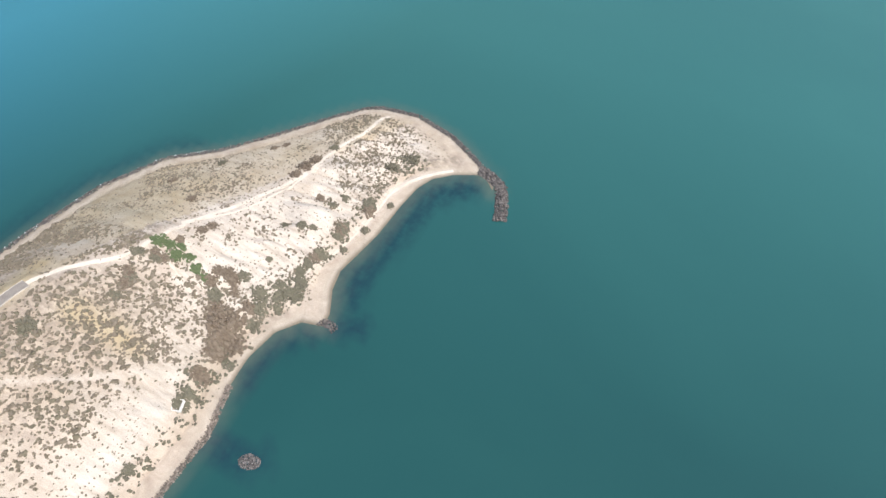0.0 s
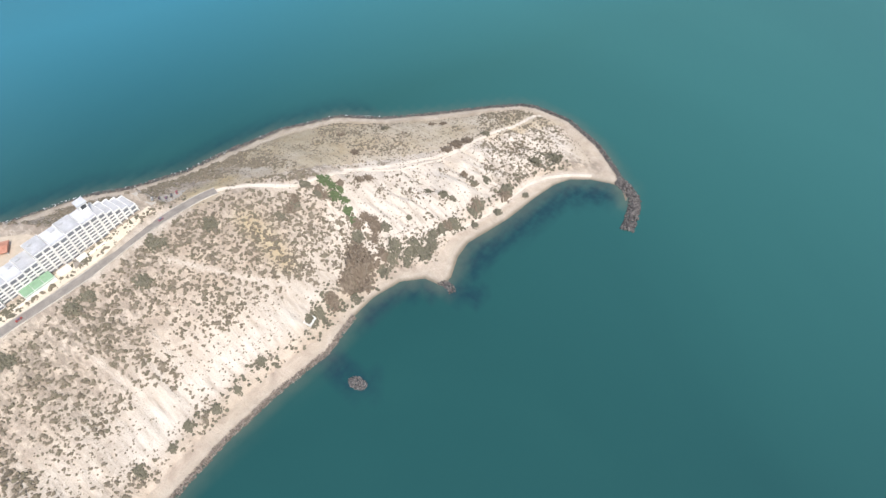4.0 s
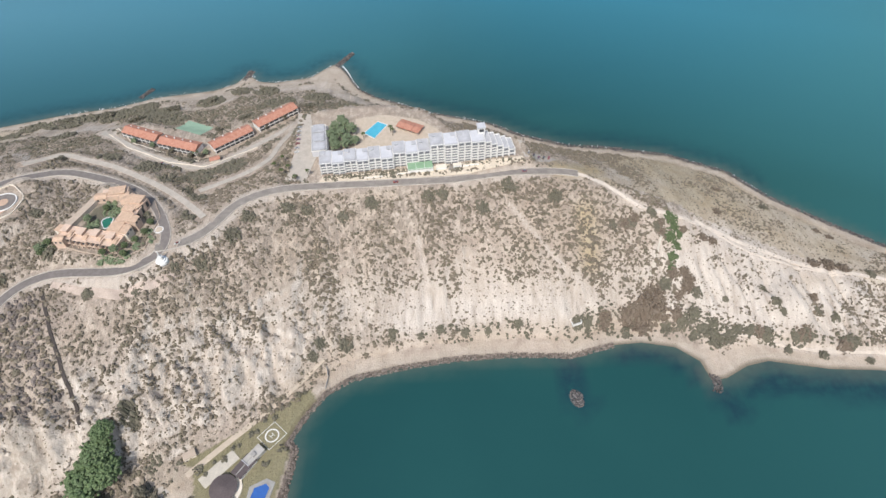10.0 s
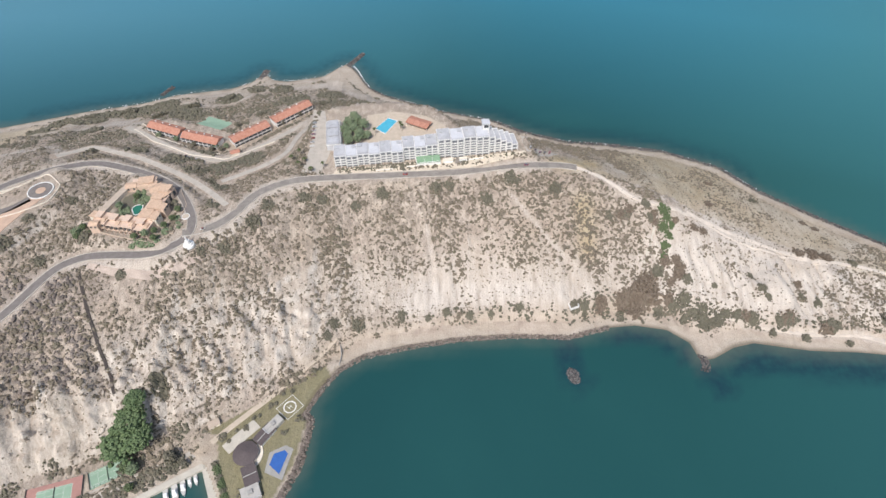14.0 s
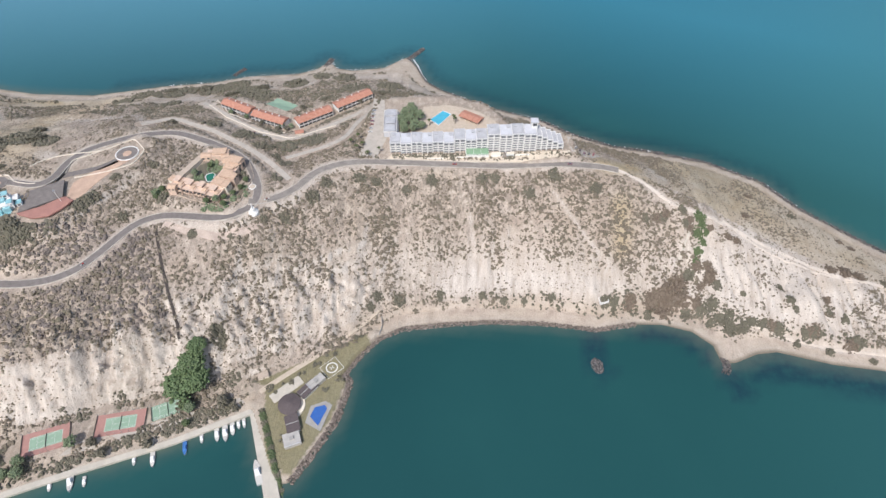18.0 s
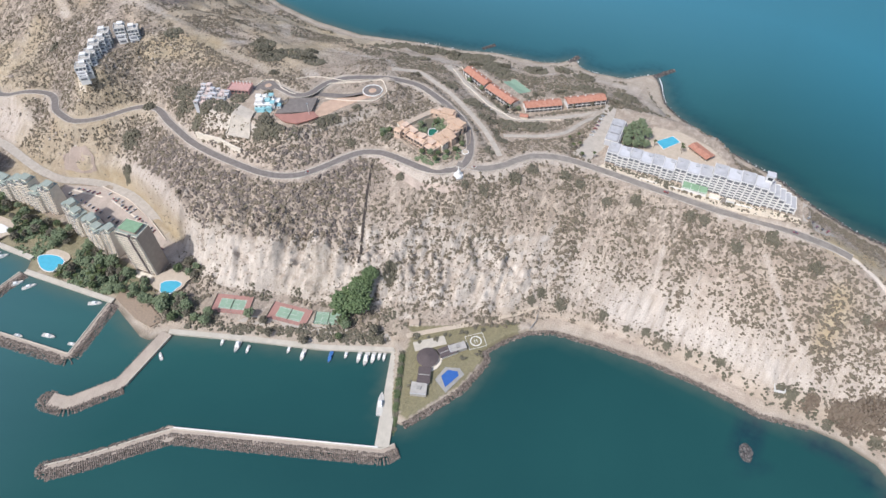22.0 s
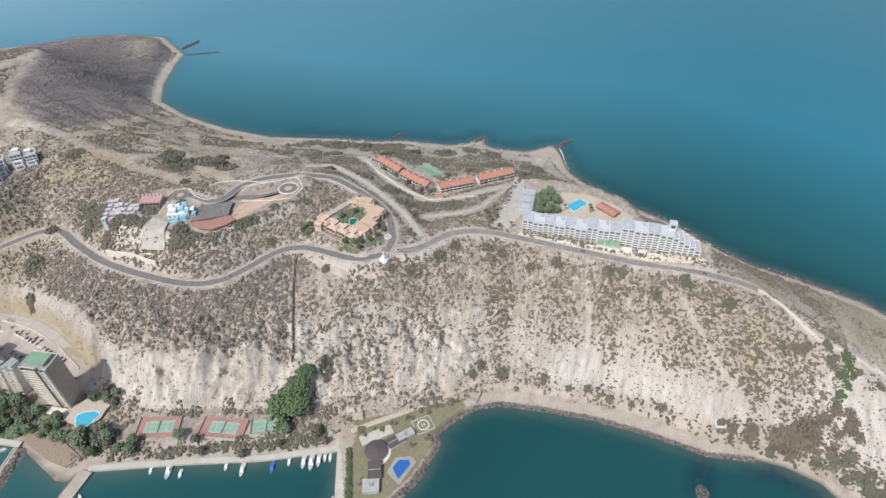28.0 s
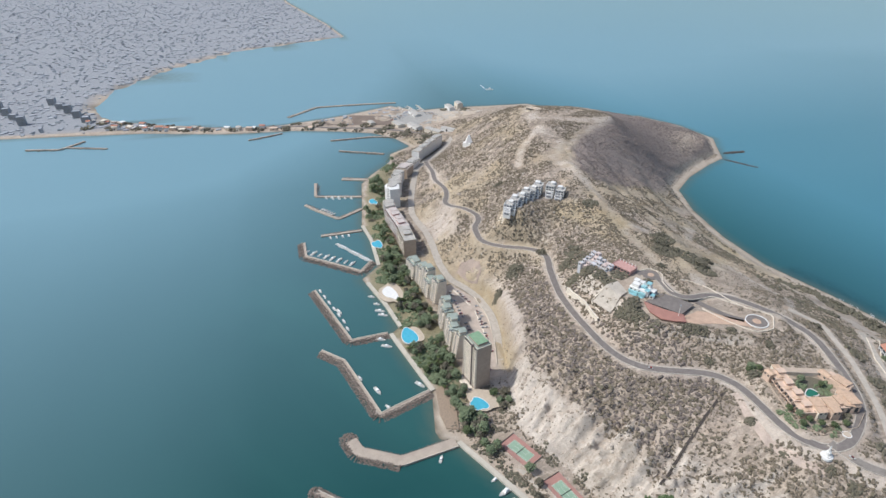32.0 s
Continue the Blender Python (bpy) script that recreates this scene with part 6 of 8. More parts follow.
for u, v, w, d, h0, h1, m in ((-4, -3, 7, 6, 5.9, 9.5, M_WHITE), (3, 1, 5, 7, 5.9, 7.6, M_TURQ), (-4, -8.2, 10, 2.4, 0, 2.8, M_TURQ), (5, -8.4, 6, 2.8, -1, 4.2, M_TURQ), (0, -10.6, 14, 2.2, -4, 0.2, M_TURQ)):
    q = part("terrace" if m is M_TURQ else "upper_room", box(-w / 2, w / 2, -d / 2, d / 2, h0, h1), m, cy)
    q.matrix_basis = Matrix.Translation((u, v, 0))
for k, (u, v, w, d, h) in enumerate(((-7, 5, 5, 5, 8.2), (6, 5, 4.5, 5, 9.4), (-1, 6, 5, 4, 7.2), (8.5, -4, 4, 5, 6.8), (11.5, 3, 5, 7, 4.2), (14, -3, 4, 5, 3.0))):
    q = part("upper_room", box(-w / 2, w / 2, -d / 2, d / 2, -2, h), M_WHITE, cy)
    q.matrix_basis = Matrix.Translation((u, v, 0))
    part("roof_trim", box(-w / 2 - 0.2, w / 2 + 0.2, -d / 2 - 0.2, d / 2 + 0.2, h, h + 0.35), M_TURQ if k % 2 else M_WHITE, q)
    part("window", box(-w * 0.25, w * 0.25, -d / 2 - 0.06, -d / 2 + 0.1, h - 2.1, h - 0.7), M_GLASS, q)
for k in range(7):
    q = part("stair_step", box(-1.6, 1.6, -0.5, 0.5, -3, 0.5 + 0.75 * k), M_TURQ, cy)
    q.matrix_basis = Matrix.Translation((-1.0, -11.2 + 1.0 * k, 0))
for k in range(4):
    q = part("window", box(-0.9, 0.9, -0.1, 0.1, 1, 4), M_GLASS, cy)
    q.matrix_basis = Matrix.Translation((-7 + 4.4 * k, -7.05, 0.4))
part("arch", tube(1.6, 0.9, 5.9, 11.5, 10, 2, 3), M_WHITE, cy)
for ring in ([(-424, 298), (-419, 307), (-407, 317), (-371, 329), (-349, 349), (-331, 333), (-333, 314), (-354, 300), (-378, 290)], [(-389, 294), (-391, 312), (-371, 329)], [(-450, 268), (-451, 280), (-437, 286), (-427, 277), (-408, 275), (-392, 284)],
             [(-336, 472), (-298, 433), (-251, 406), (-215, 397), (-192, 416), (-174, 428)], [(-337, 488), (-298, 445), (-256, 424), (-225, 411)], [(-435, 230), (-437, 202), (-409, 203)]):
    p = smooth_line(ring, 4, 1)
    v, f = ribbon(np.c_[p, grounds(p[:, 0], p[:, 1])], -0.35, 0.35, 1.0, 2.0)
    tagged(new("kerb_wall", from_arrays("kerb_wall", v, f, M_CREAM)), "low cream wall edging the hill road", "wall")
p = smooth_line([(-474, 196), (-441, 196.5), (-409, 196)], 4, 1)
v, f = ribbon(np.c_[p, grounds(p[:, 0], p[:, 1] + 5)], -0.8, 0.8, 1.0, 9.0)
tagged(new("retaining_wall", from_arrays("retaining_wall", v, f, M_CREAM)), "tall cream retaining wall above the hill road", "wall")
p = smooth_line([(-394, 290), (-377, 298), (-361, 306), (-351, 317)], 3)
v, f = ribbon(np.c_[p, grounds(p[:, 0], p[:, 1])], -3.2, 3.2, 0.3, 1.0)
tagged(new("road", from_arrays("road", v, f, M_ASPHALT)), "short asphalt spur to the turning circle", "road", kind="structure")
ring_west = empty("turning_circle", -440, 273, ground(-440, 273) + 0.3, 0, "round asphalt turning circle with a pale centre", "turning circle")
part("asphalt_ring", tube(9.0, 9.0, -1.2, 0.12, 32), M_ASPHALT, ring_west)
part("centre", tube(3.4, 3.4, 0.1, 0.3, 24), M_TANPAVE, ring_west)
drape("concrete_slope", [(-434, 203), (-438, 232), (-418, 231), (-408, 208)], 1.8, M_LANE, "bare pale concrete slab on the slope", "slab")
lots = block("white_flats", "white stepped flats with terraces and a broken roofline", "flats", -475, 232, 86, 20, 28, 14, 2, 3.1, M_HOTEL, M_FLATROOF, 6, back=True)
rj = random.Random(3)
M_BLUSH = plain("faded_blush_render", (0.60, 0.50, 0.47), 0.8, 0.15, 0.3)
for k in range(26):
    u, v = -14 + 5.6 * (k % 6) + rj.uniform(-1, 1), -13 + 5.2 * (k // 6) + rj.uniform(-1, 1)
    w, d, h = rj.uniform(3.4, 5.6), rj.uniform(3.4, 5.2), 4.0 + 1.9 * (k // 6) + rj.uniform(-1.2, 1.6)
    room = part("room", box(-w / 2, w / 2, -d / 2, d / 2, -9, h), (M_HOTEL, M_BLUSH, M_HOTEL)[k % 3], lots)
    room.matrix_basis = pose(u, v, 0, 0, 0, rj.choice((0, 0, 12, -10)))
    part("window", box(-w * 0.3, w * 0.3, -d / 2 - 0.06, -d / 2 + 0.1, h - 2.3, h - 0.7), M_GLASS, room)
    part("parapet", box(-w / 2, w / 2, -d / 2, -d / 2 + 0.2, h + 0.002, h + 0.8), M_BLUSH, room)
ruin = block("unfinished_flats", "unfinished pinkish brick shell beside the white flats", "building shell", -458, 252, 89, 25, 22, 13, 2, 3.0, M_PINK, M_PINK, 6, fins=True)
for k in range(6):
    q = part("bare_column", box(-0.3, 0.3, -0.3, 0.3, 6.4, 9.4), M_WHITE, ruin)
    q.matrix_basis = Matrix.Translation((-9 + 3.6 * k, 5.5, 0))

# ---- white mansion block above the western road ----
for k, (x, y, floors) in enumerate(((-628, 189, 2), (-633, 199, 3), (-638, 209, 3), (-643, 219, 4), (-647, 229, 4), (-651, 239, 5), (-645, 255, 5), (-635, 264, 4))):
    flats = block("hill_flats", "white stepped flats climbing the hill" if k < 6 else "white flats with dark balcony openings at the top", "flats", x, y, ground(x, y) - 1.5, 50, 11, 12, floors, 3.1, M_WHITE, M_FLATROOF, 3, "white hill flats", ends=True, jut=1.8, pane_share=0.36, rail=1.1, glass=M_RECESS)
    for j in range(2 + (k < 3)):
        step = part("terrace_step", box(-4.6, 4.6, -3.2, 0, -7, floors * 3.1 * (0.60 - 0.22 * j)), M_WHITE, flats)
        step.matrix_basis = Matrix.Translation((0.9 * (j - k % 2), -6 - 1.85 - 3.2 * j, 0))
        part("terrace_wall", box(-4.6, 4.6, -3.2, -2.95, floors * 3.1 * (0.60 - 0.22 * j) + 0.002, floors * 3.1 * (0.60 - 0.22 * j) + 1.0), M_HOTEL, step)
        part("window", box(-3.2, 3.2, -3.3, -3.15, floors * 3.1 * (0.60 - 0.22 * j) - 2.6, floors * 3.1 * (0.60 - 0.22 * j) - 0.5), M_RECESS, step)
    roof_house(flats, 1.5 * (-1) ** k, 2, floors * 3.1 + 0.35, 5, 5, 2.6, M_WHITE, M_WHITE)
drape("flats_forecourt", [(-622, 178), (-634, 176), (-640, 190), (-628, 186)], 0.6, M_PALESAND, "pale paved forecourt below the white flats", "forecourt")
lookout = block("lookout_house", "low pale lookout building on the summit", "building", -948, 366, ground(-948, 366), 30, 26, 10, 1, 4.0, M_CREAM, M_BEIGE, 6)
dome = empty("white_hall", -961, 249, ground(-961, 249), 30, "white hall with a steep sail-shaped roof", "hall")
part("wall", box(-9, 9, -7, 7, -3, 6), M_WHITE, dome)
part("sail_roof", tube(9, 1.5, 6, 20, 4), M_WHITE, dome)


# ---- waterfront apartment blocks ----
M_TOWERWALL = plain("brown_tower_render", (0.40, 0.325, 0.27), 0.85, 0.14, 0.25)
tower = block("apartment_tower", "tall beige apartment tower with a green roof and white balcony bands", "apartment tower", -431, 77.5, 4, 13, 23.5, 16.5, 16, 3.25, M_TOWERWALL, M_SAGE, 6, slab=M_CREAM, jut=1.6, fins=False, rail=1.3, pane_share=0.40)
head = roof_house(tower, 0, 0, 52.4, 17, 11, 2.6, M_TOWERWALL, M_GREENROOF)
fin = part("stair_slot", box(-1.1, 1.1, -2.2, 0.4, 0, 53.5), M_DARKROOF, tower, "dark stair slot between balcony stacks")
fin.matrix_basis = Matrix.Translation((4.5, -8.2, 0))
for k, u in enumerate((-11.4, 3.0, 6.0, 11.4)):
    q = part("balcony_wall", box(-0.2, 0.2, -1.7, 0.0, 0, 52), M_CREAM, tower)
    q.matrix_basis = Matrix.Translation((u, -8.3, 0))
plinth = empty("tower_plinth", -428, 64, 3, 13, "low white entrance terrace of the tower", "terrace")
part("slab", box(-13, 13, -3.5, 3.5, -1, 1.4), M_CREAM, plinth)

def terraced_block(label, x, y, z, turn, long, deep, floors, rise, bays, back_step):
    """A block whose storeys step back one above the other: each bay has its window, its balcony and a dividing wall. Its front looks to -y."""
    root = empty("apartment_block", x, y, z, turn, label, "apartment block", "waterfront blocks")
    bay = long / bays
    pane = box(-bay * 0.36, bay * 0.36, -0.06, 0.06, 0.1, rise - 0.6)
    shelf = box(-bay / 2, bay / 2, -2.0, 0.0, -0.22, 0.0)
    add_box(shelf, -bay * 0.46, bay * 0.40, -2.0, -1.82, 0.002, 1.15)
    wing = box(-0.16, 0.16, -2.1, 0.0, -0.2, rise - 0.24)
    meshes = {}

    def put(name, bm, material, m):
        if name in meshes:
            share(name, meshes[name], root, m)
        else:
            ob = part(name, bm, material, root)
            ob.matrix_basis = m
            meshes[name] = ob.data

    for f in range(floors):
        front = -deep / 2 + back_step * f
        part("storey", box(-long / 2, long / 2, front + 2.0, deep / 2, rise * f - (4 if f == 0 else 0), rise * (f + 1) - 0.002), M_CREAM, root)
        for b in range(bays):
            at, shift = -long / 2 + bay * (b + 0.5), 0.7 * (b % 2)
            put("window", pane, M_GLASS, Matrix.Translation((at, front + 1.96, rise * f)))
            if f:
                put("balcony", shelf, M_CREAM, Matrix.Translation((at, front + 1.9 + shift - 0.7, rise * f)))
            put("party_fin", wing, M_WHITE, Matrix.Translation((at - bay / 2, front + 1.9, rise * f)))
    top = -deep / 2 + back_step * (floors - 1) + 2.0
    part("roof", box(-long / 2 - 0.3, long / 2 + 0.3, top - 0.5, deep / 2 + 0.3, rise * floors, rise * floors + 0.35), M_SAGE, root)
    return root, top


BLOCKS = [((-466, 66), (-502, 66), 10, 17, 7, "cream apartment block with sage roof terraces"), ((-504, 69), (-543, 71), 9, 17, 8, "cream apartment block stepping back at the top"),
          ((-566, 72), (-608, 66), 10, 18, 9, "cream balconied block with grey-green roofs"), ((-610, 64), (-652, 58), 8, 18, 8, "cream block with a stepped grey-green roof"),
          ((-684, 62), (-724, 62), 8, 16, 8, "pink-roofed apartment block with a blank end wall"), ((-728, 64), (-790, 58), 7, 16, 11, "curving red and white apartment block"),
          ((-802, 60), (-826, 62), 6, 15, 5, "white balconied block set back from the pool"), ((-876, 84), (-898, 87), 7, 18, 5, "white stepped block among palms"),
          ((-902, 92), (-922, 98), 5, 16, 5, "low white flats among palms"), ((-927, 98), (-944, 106), 5, 17, 4, "small white block among palms"), ((-952, 110), (-972, 126), 5, 22, 5, "brown block under a broad pale flat roof"),
          ((-980, 130), (-1006, 152), 3, 18, 6, "low pale grey seafront block"), ((-1014, 156), (-1086, 222), 6, 14, 16, "long white slab block near the beach")]
M_PALEROOF = plain("pale_pinkish_roof", (0.52, 0.46, 0.43), 0.9, 0.2, 0.2)
for k, (a, b, floors, deep, bays, lab) in enumerate(BLOCKS):
    mx, my, long, turn = between(b, a)
    n = Vector((-math.sin(radians(turn)), math.cos(radians(turn)), 0)) * (deep / 2)
    wall = M_PINK if k == 5 else (M_BEIGE if k in (4, 10) else (M_WHITE if k > 5 else M_CREAM))
    roof = M_PALEROOF if k in (5, 10) else (M_FLATROOF if k > 3 else M_SAGE)
    if k < 4:
        d = Vector((math.cos(radians(turn)), math.sin(radians(turn)), 0))
        for j, (drop, jog) in enumerate(((0, 0.0), (1, -2.2), (0, 1.6))):
            wide = long / 3
            slim = deep * 0.92
            cx, cy = mx + d.x * wide * (j - 1) + n.x * slim / deep, my - 3.5 + jog + d.y * wide * (j - 1) + n.y * slim / deep
            tall = floors - drop - (2 if (k + j) % 4 == 3 else 0)
            b_, top_y = terraced_block(lab, cx, cy, 3.5, turn, wide - 0.1, slim, tall, 3.2, max(2, round(bays / 3)), 0.42)
            roof_house(b_, wide * 0.12 * (-1) ** j, 2.0, tall * 3.2 + 0.35, wide * 0.62, slim * 0.45, 3.1, M_CREAM, M_SAGE)
            roof_house(b_, -wide * 0.22 * (-1) ** j, -1.5, tall * 3.2 + 0.36, wide * 0.26, slim * 0.3, 1.7, M_WHITE, M_SAGE)
        continue
    b_ = block("apartment_block", lab, "apartment block", mx + n.x, my + n.y, 3.5, turn, long, deep, floors, 3.2, wall, roof, bays, "waterfront blocks", slab=M_WHITE if k == 5 else M_CREAM, jut=1.5, fins=k > 3, rail=1.15, pane_share=0.38, glass=M_RECESS if k > 5 else None)
    for j in range(max(2, int(long / 14))):
        roof_house(b_, -long / 2 + 7 + 13.5 * j, 2 - (j % 2) * 2, floors * 3.2 + 0.35, 10, deep * 0.6, 2.4 if j % 2 else 1.6, wall, roof)
drum = empty("round_block", -853, 82, 3, 0, "white rounded apartment block with ringed balconies", "apartment block")
part("glazed_drum", tube(10.0, 10.0, -3, 30, 28), M_RECESS, drum)
part("core", box(2, 17, -7, 9, -3, 32), M_WHITE, drum)
ring_bm = tube(11.8, 11.8, 0, 1.55, 28)
ring_me = part("balcony_ring", ring_bm, M_WHITE, drum)
for k in range(1, 10):
    share("balcony_ring", ring_me.data, drum, Matrix.Translation((0, 0, 3.2 * k)))
part("roof", tube(8.0, 7.6, 30, 33.5, 20), M_FLATROOF, drum)
drape("parking_deck", [(-442, 104), (-484, 117), (-526, 124), (-566, 122), (-602, 103), (-600, 92), (-560, 92), (-500, 90), (-446, 88)], 0.15, M_TANLOT, "sloping pale car park behind the blocks", "car park", step=None)
for line in ([(-462, 103), (-500, 111), (-540, 114)], [(-552, 112), (-590, 102)]):
    p = smooth_line(line, 4, 1)
    v, f = ribbon(np.c_[p, grounds(p[:, 0], p[:, 1])], -0.8, 0.8, 0.6, 1.0)
    tagged(new("planter_kerb", from_arrays("planter_kerb", v, f, M_CREAM)), "pale planter kerb between parked cars", "kerb")
p = smooth_line([(-446, 106), (-484, 117.5), (-526, 124.5), (-566, 122.5)], 4, 1)
v, f = ribbon(np.c_[p, grounds(p[:, 0], p[:, 1])], -0.3, 0.3, 1.3, 2.5)
tagged(new("car_park_wall", from_arrays("car_park_wall", v, f, M_CREAM)), "pale wall along the car park", "wall")
M_SHOTCRETE = plain("brown_sprayed_concrete", (0.34, 0.275, 0.23), 0.95, 0.2, 0.1)
drape("slope_facing", [(-619, 116), (-630, 126), (-620, 138), (-607, 143), (-592, 140), (-582, 132), (-597, 123)], 1.3, M_SHOTCRETE, "brown sprayed concrete facing on the cut slope", "slope facing")

# ---- pools and beach decks ----
drape("pool_deck", blob(-402, 76, 20, 14, 25, 2), 0.35, M_DECK, "sandy pool deck with round planters", "deck", step=None)
basin("free_form_pool", blob(-397, 68, 10.5, 6.5, 30, 5), 4.55, "free-form bright turquoise pool by the tower")
drape("pool_deck", blob(-518, 33, 15, 10, 10, 7), 0.35, M_DECK, "tan deck beside a turquoise pool", "deck", step=None)
basin("free_form_pool", blob(-518, 27, 16, 7.5, 5, 9), 4.2, "long free-form turquoise pool by the marina")
drape("pool_deck", blob(-606, 26, 26, 13, 5, 12), 0.35, M_DECK, "sandy beach deck with thatched shades", "deck", step=None)
basin("drained_pool", blob(-606, 24, 15, 7, 8, 15), 4.2, "drained white free-form pool", M_WHITE)
basin("free_form_pool", blob(-730, 32, 12, 6, 5, 17), 3.0, "pale turquoise lagoon pool")
basin("free_form_pool", blob(-866, 52, 11, 5, 5, 19), 3.0, "blue pool among palms")

# ---- tennis courts ----
M_FENCE = plain("chain_link_fence", (0.24, 0.22, 0.19), 0.8, 0.1, 0.5)


def court(x, y, turn, long, wide, apron, label):
    root = empty("tennis_court", x, y, 3.1, turn, label, "tennis court", "tennis courts")
    part("apron", box(-long / 2, long / 2, -wide / 2, wide / 2, -1.0, 0.25), apron, root)
    part("playing_surface", box(-11.9, 11.9, -5.5, 5.5, 0.25, 0.275), M_COURTGREEN, root)
    for a in ((-11.9, 11.9, -5.5, -5.36), (-11.9, 11.9, 5.36, 5.5), (-11.9, -11.76, -5.36, 5.36), (11.76, 11.9, -5.36, 5.36), (-11.7, 11.7, -4.2, -4.08), (-11.7, 11.7, 4.08, 4.2), (-6.4, -6.28, -4, 4), (6.28, 6.4, -4, 4), (-6.2, 6.2, -0.06, 0.06)):
        part("court_line", box(*a, 0.276, 0.29), M_LINE, root)
    part("net", box(-0.05, 0.05, -6, 6, 0.3, 1.25), M_FENCE, root)
    for u in (-long / 2, long / 2):
        part("fence_panel", box(u - 0.06, u + 0.06, -wide / 2, wide / 2, 0.25, 1.5), M_FENCE, root)
    post = None
    for k in range(8):
        for v in (-wide / 2, wide / 2):
            m = Matrix.Translation((-long / 2 + long / 7 * k, v, 0))
            if post is None:
                post = part("fence_post", box(-0.1, 0.1, -0.1, 0.1, 0, 3.6), M_STEEL, root)
                post.matrix_basis = m
            else:
                share("fence_post", post.data, root, m)
    return root


court(-334, 85.5, 25.5, 35, 20, M_COURTRED, "red and green tennis court among trees")
court(-282.5, 105, 16, 38, 18.5, M_COURTRED, "red and green tennis court below the cliff")
court(-250, 120, 28, 25, 13, M_COURTGREEN, "small plain green court beside a big tree")
drape("court_lane", [(-318, 74), (-308, 78), (-244, 104), (-200, 124), (-190, 132), (-196, 136), (-246, 112), (-310, 86)], 0.15, M_LANE, "dusty lane between courts and quay", "lane")

# ---- quays and breakwaters ----
def strip(name, line, lo, hi, top, material, label="", category="", parent=None, depth=3.5):
    p = along(line, 6)
    v, f = ribbon(np.c_[p, np.zeros(len(p))], lo, hi, top, depth)
    n = len(p)
    f = np.concatenate([f, [[0, 2 * n, 3 * n, n], [n - 1, 2 * n - 1, 4 * n - 1, 3 * n - 1]]])
    ob = new(name, from_arrays(name, v, f, material))
    if parent:
        ob.parent = parent
    else:
        tagged(ob, label, category, kind="structure")
    return ob


def rock_slope(name, line, near_edge, far_edge, top, count, size, label, parent):
    """Tumbled boulders sloping from the edge of a causeway down into the sea."""
    p = smooth_line(line, 1.5, 1)
    r = np.random.RandomState(count + len(line))
    i = r.randint(0, len(p) - 1, count)
    d = np.gradient(p, axis=0)
    d /= np.linalg.norm(d, axis=1)[:, None]
    u = r.rand(count)
    q = p[i] + np.c_[-d[i, 1], d[i, 0]] * (near_edge + (far_edge - near_edge) * u)[:, None]
    z = top * (1 - u) ** 0.8 - 0.45 * u + r.uniform(-0.2, 0.2, count)
    v, f = lumps(np.c_[q, z], size * r.uniform(0.45, 1.3, (count, 3)) * (1, 1, 0.6), 0.3, r)
    ob = tagged(new(name, from_arrays(name, v, f, M_ROCK)), label, kind="stuff")
    ob.parent = parent
    return ob


def round_head(x, y, radius, parent):
    """The broad stone end of a breakwater."""
    r = np.random.RandomState(int(radius * 10))
    n = int(radius ** 2 * 3.2)
    a, k = r.rand(n) * math.tau, np.sqrt(r.rand(n))
    q = np.c_[x + radius * k * np.cos(a), y + radius * k * np.sin(a), 1.9 * (1 - k ** 3) - 0.4 + r.uniform(-0.2, 0.2, n)]
    v, f = lumps(q, 0.8 * r.uniform(0.5, 1.3, (n, 3)) * (1, 1, 0.6), 0.3, r)
    ob = tagged(new("armour_head", from_arrays("armour_head", v, f, M_ROCK)), "boulders round the breakwater head", kind="stuff")
    ob.parent = parent


def pier(line, wide, label, armour=0, side=0.0, rail=True, mat=None):
    """A breakwater: causeway, parapet wall and, where it has one, a bank of rock along it."""
    root = empty("breakwater", line[0][0], line[0][1], 0, 0, label, "breakwater", "breakwaters")
    rel = [(x - line[0][0], y - line[0][1]) for x, y in line]
    strip("causeway", rel, -wide / 2, wide / 2, 1.7, mat or M_QUAYPINK, parent=root)
    if rail:
        strip("parapet", rel, -wide / 2, -wide / 2 + 0.9, 2.3, M_QUAY, parent=root)
    if armour:
        hi_edge = math.copysign(wide * 0.12, side) if side else 0
        rock_slope("armour_bank", rel, hi_edge, hi_edge + math.copysign(wide * 0.85 + 3.2, side or 1), 2.1, int(armour * 1.9), 0.78, "brown boulders banked against the causeway", root)
        if not side:
            rock_slope("armour_bank", rel, 0, -wide * 0.5 - 3.0, 1.6, int(armour * 1.6), 0.78, "brown boulders banked against the causeway", root)
    return root


long_arm = pier([(-132, 56), (-138, 47), (-286, -27), (-298, -42), (-326, -78), (-344, -97)], 6.5, "long breakwater with a causeway and boulders", 2900, 6)
strip("parapet", [(-10, -10), (-154, -82)], -3.2, -2.4, 2.9, M_WHITE, parent=long_arm)
rock_slope("armour_bank", [(-156, -84), (-166, -98), (-194, -134), (-212, -153)], -2.6, -6.5, 1.9, 420, 0.95, "boulders on the inner side", long_arm)
round_head(-212, -153, 7.5, long_arm)
elbow = part("elbow", tube(6.5, 6.5, -3.0, 1.72, 20), M_QUAYPINK, long_arm, "sandy round widening at the bend")
elbow.matrix_basis = Matrix.Translation((-155, -85, 0))
pier([(-141, 50), (-180, 128)], 11, "wide quay with a driveway beside the walled garden", 0, 0, False, M_QUAY)
bent = pier([(-361, 33), (-355, -20), (-376, -55), (-391, -60)], 11, "bent breakwater with a sandy causeway and round head", 0, 0, False)
rock_slope("armour_bank", [(6, -53), (-15, -88), (-30, -93)], 4.5, 11, 1.6, 700, 0.78, "brown boulders banked against the causeway", bent)
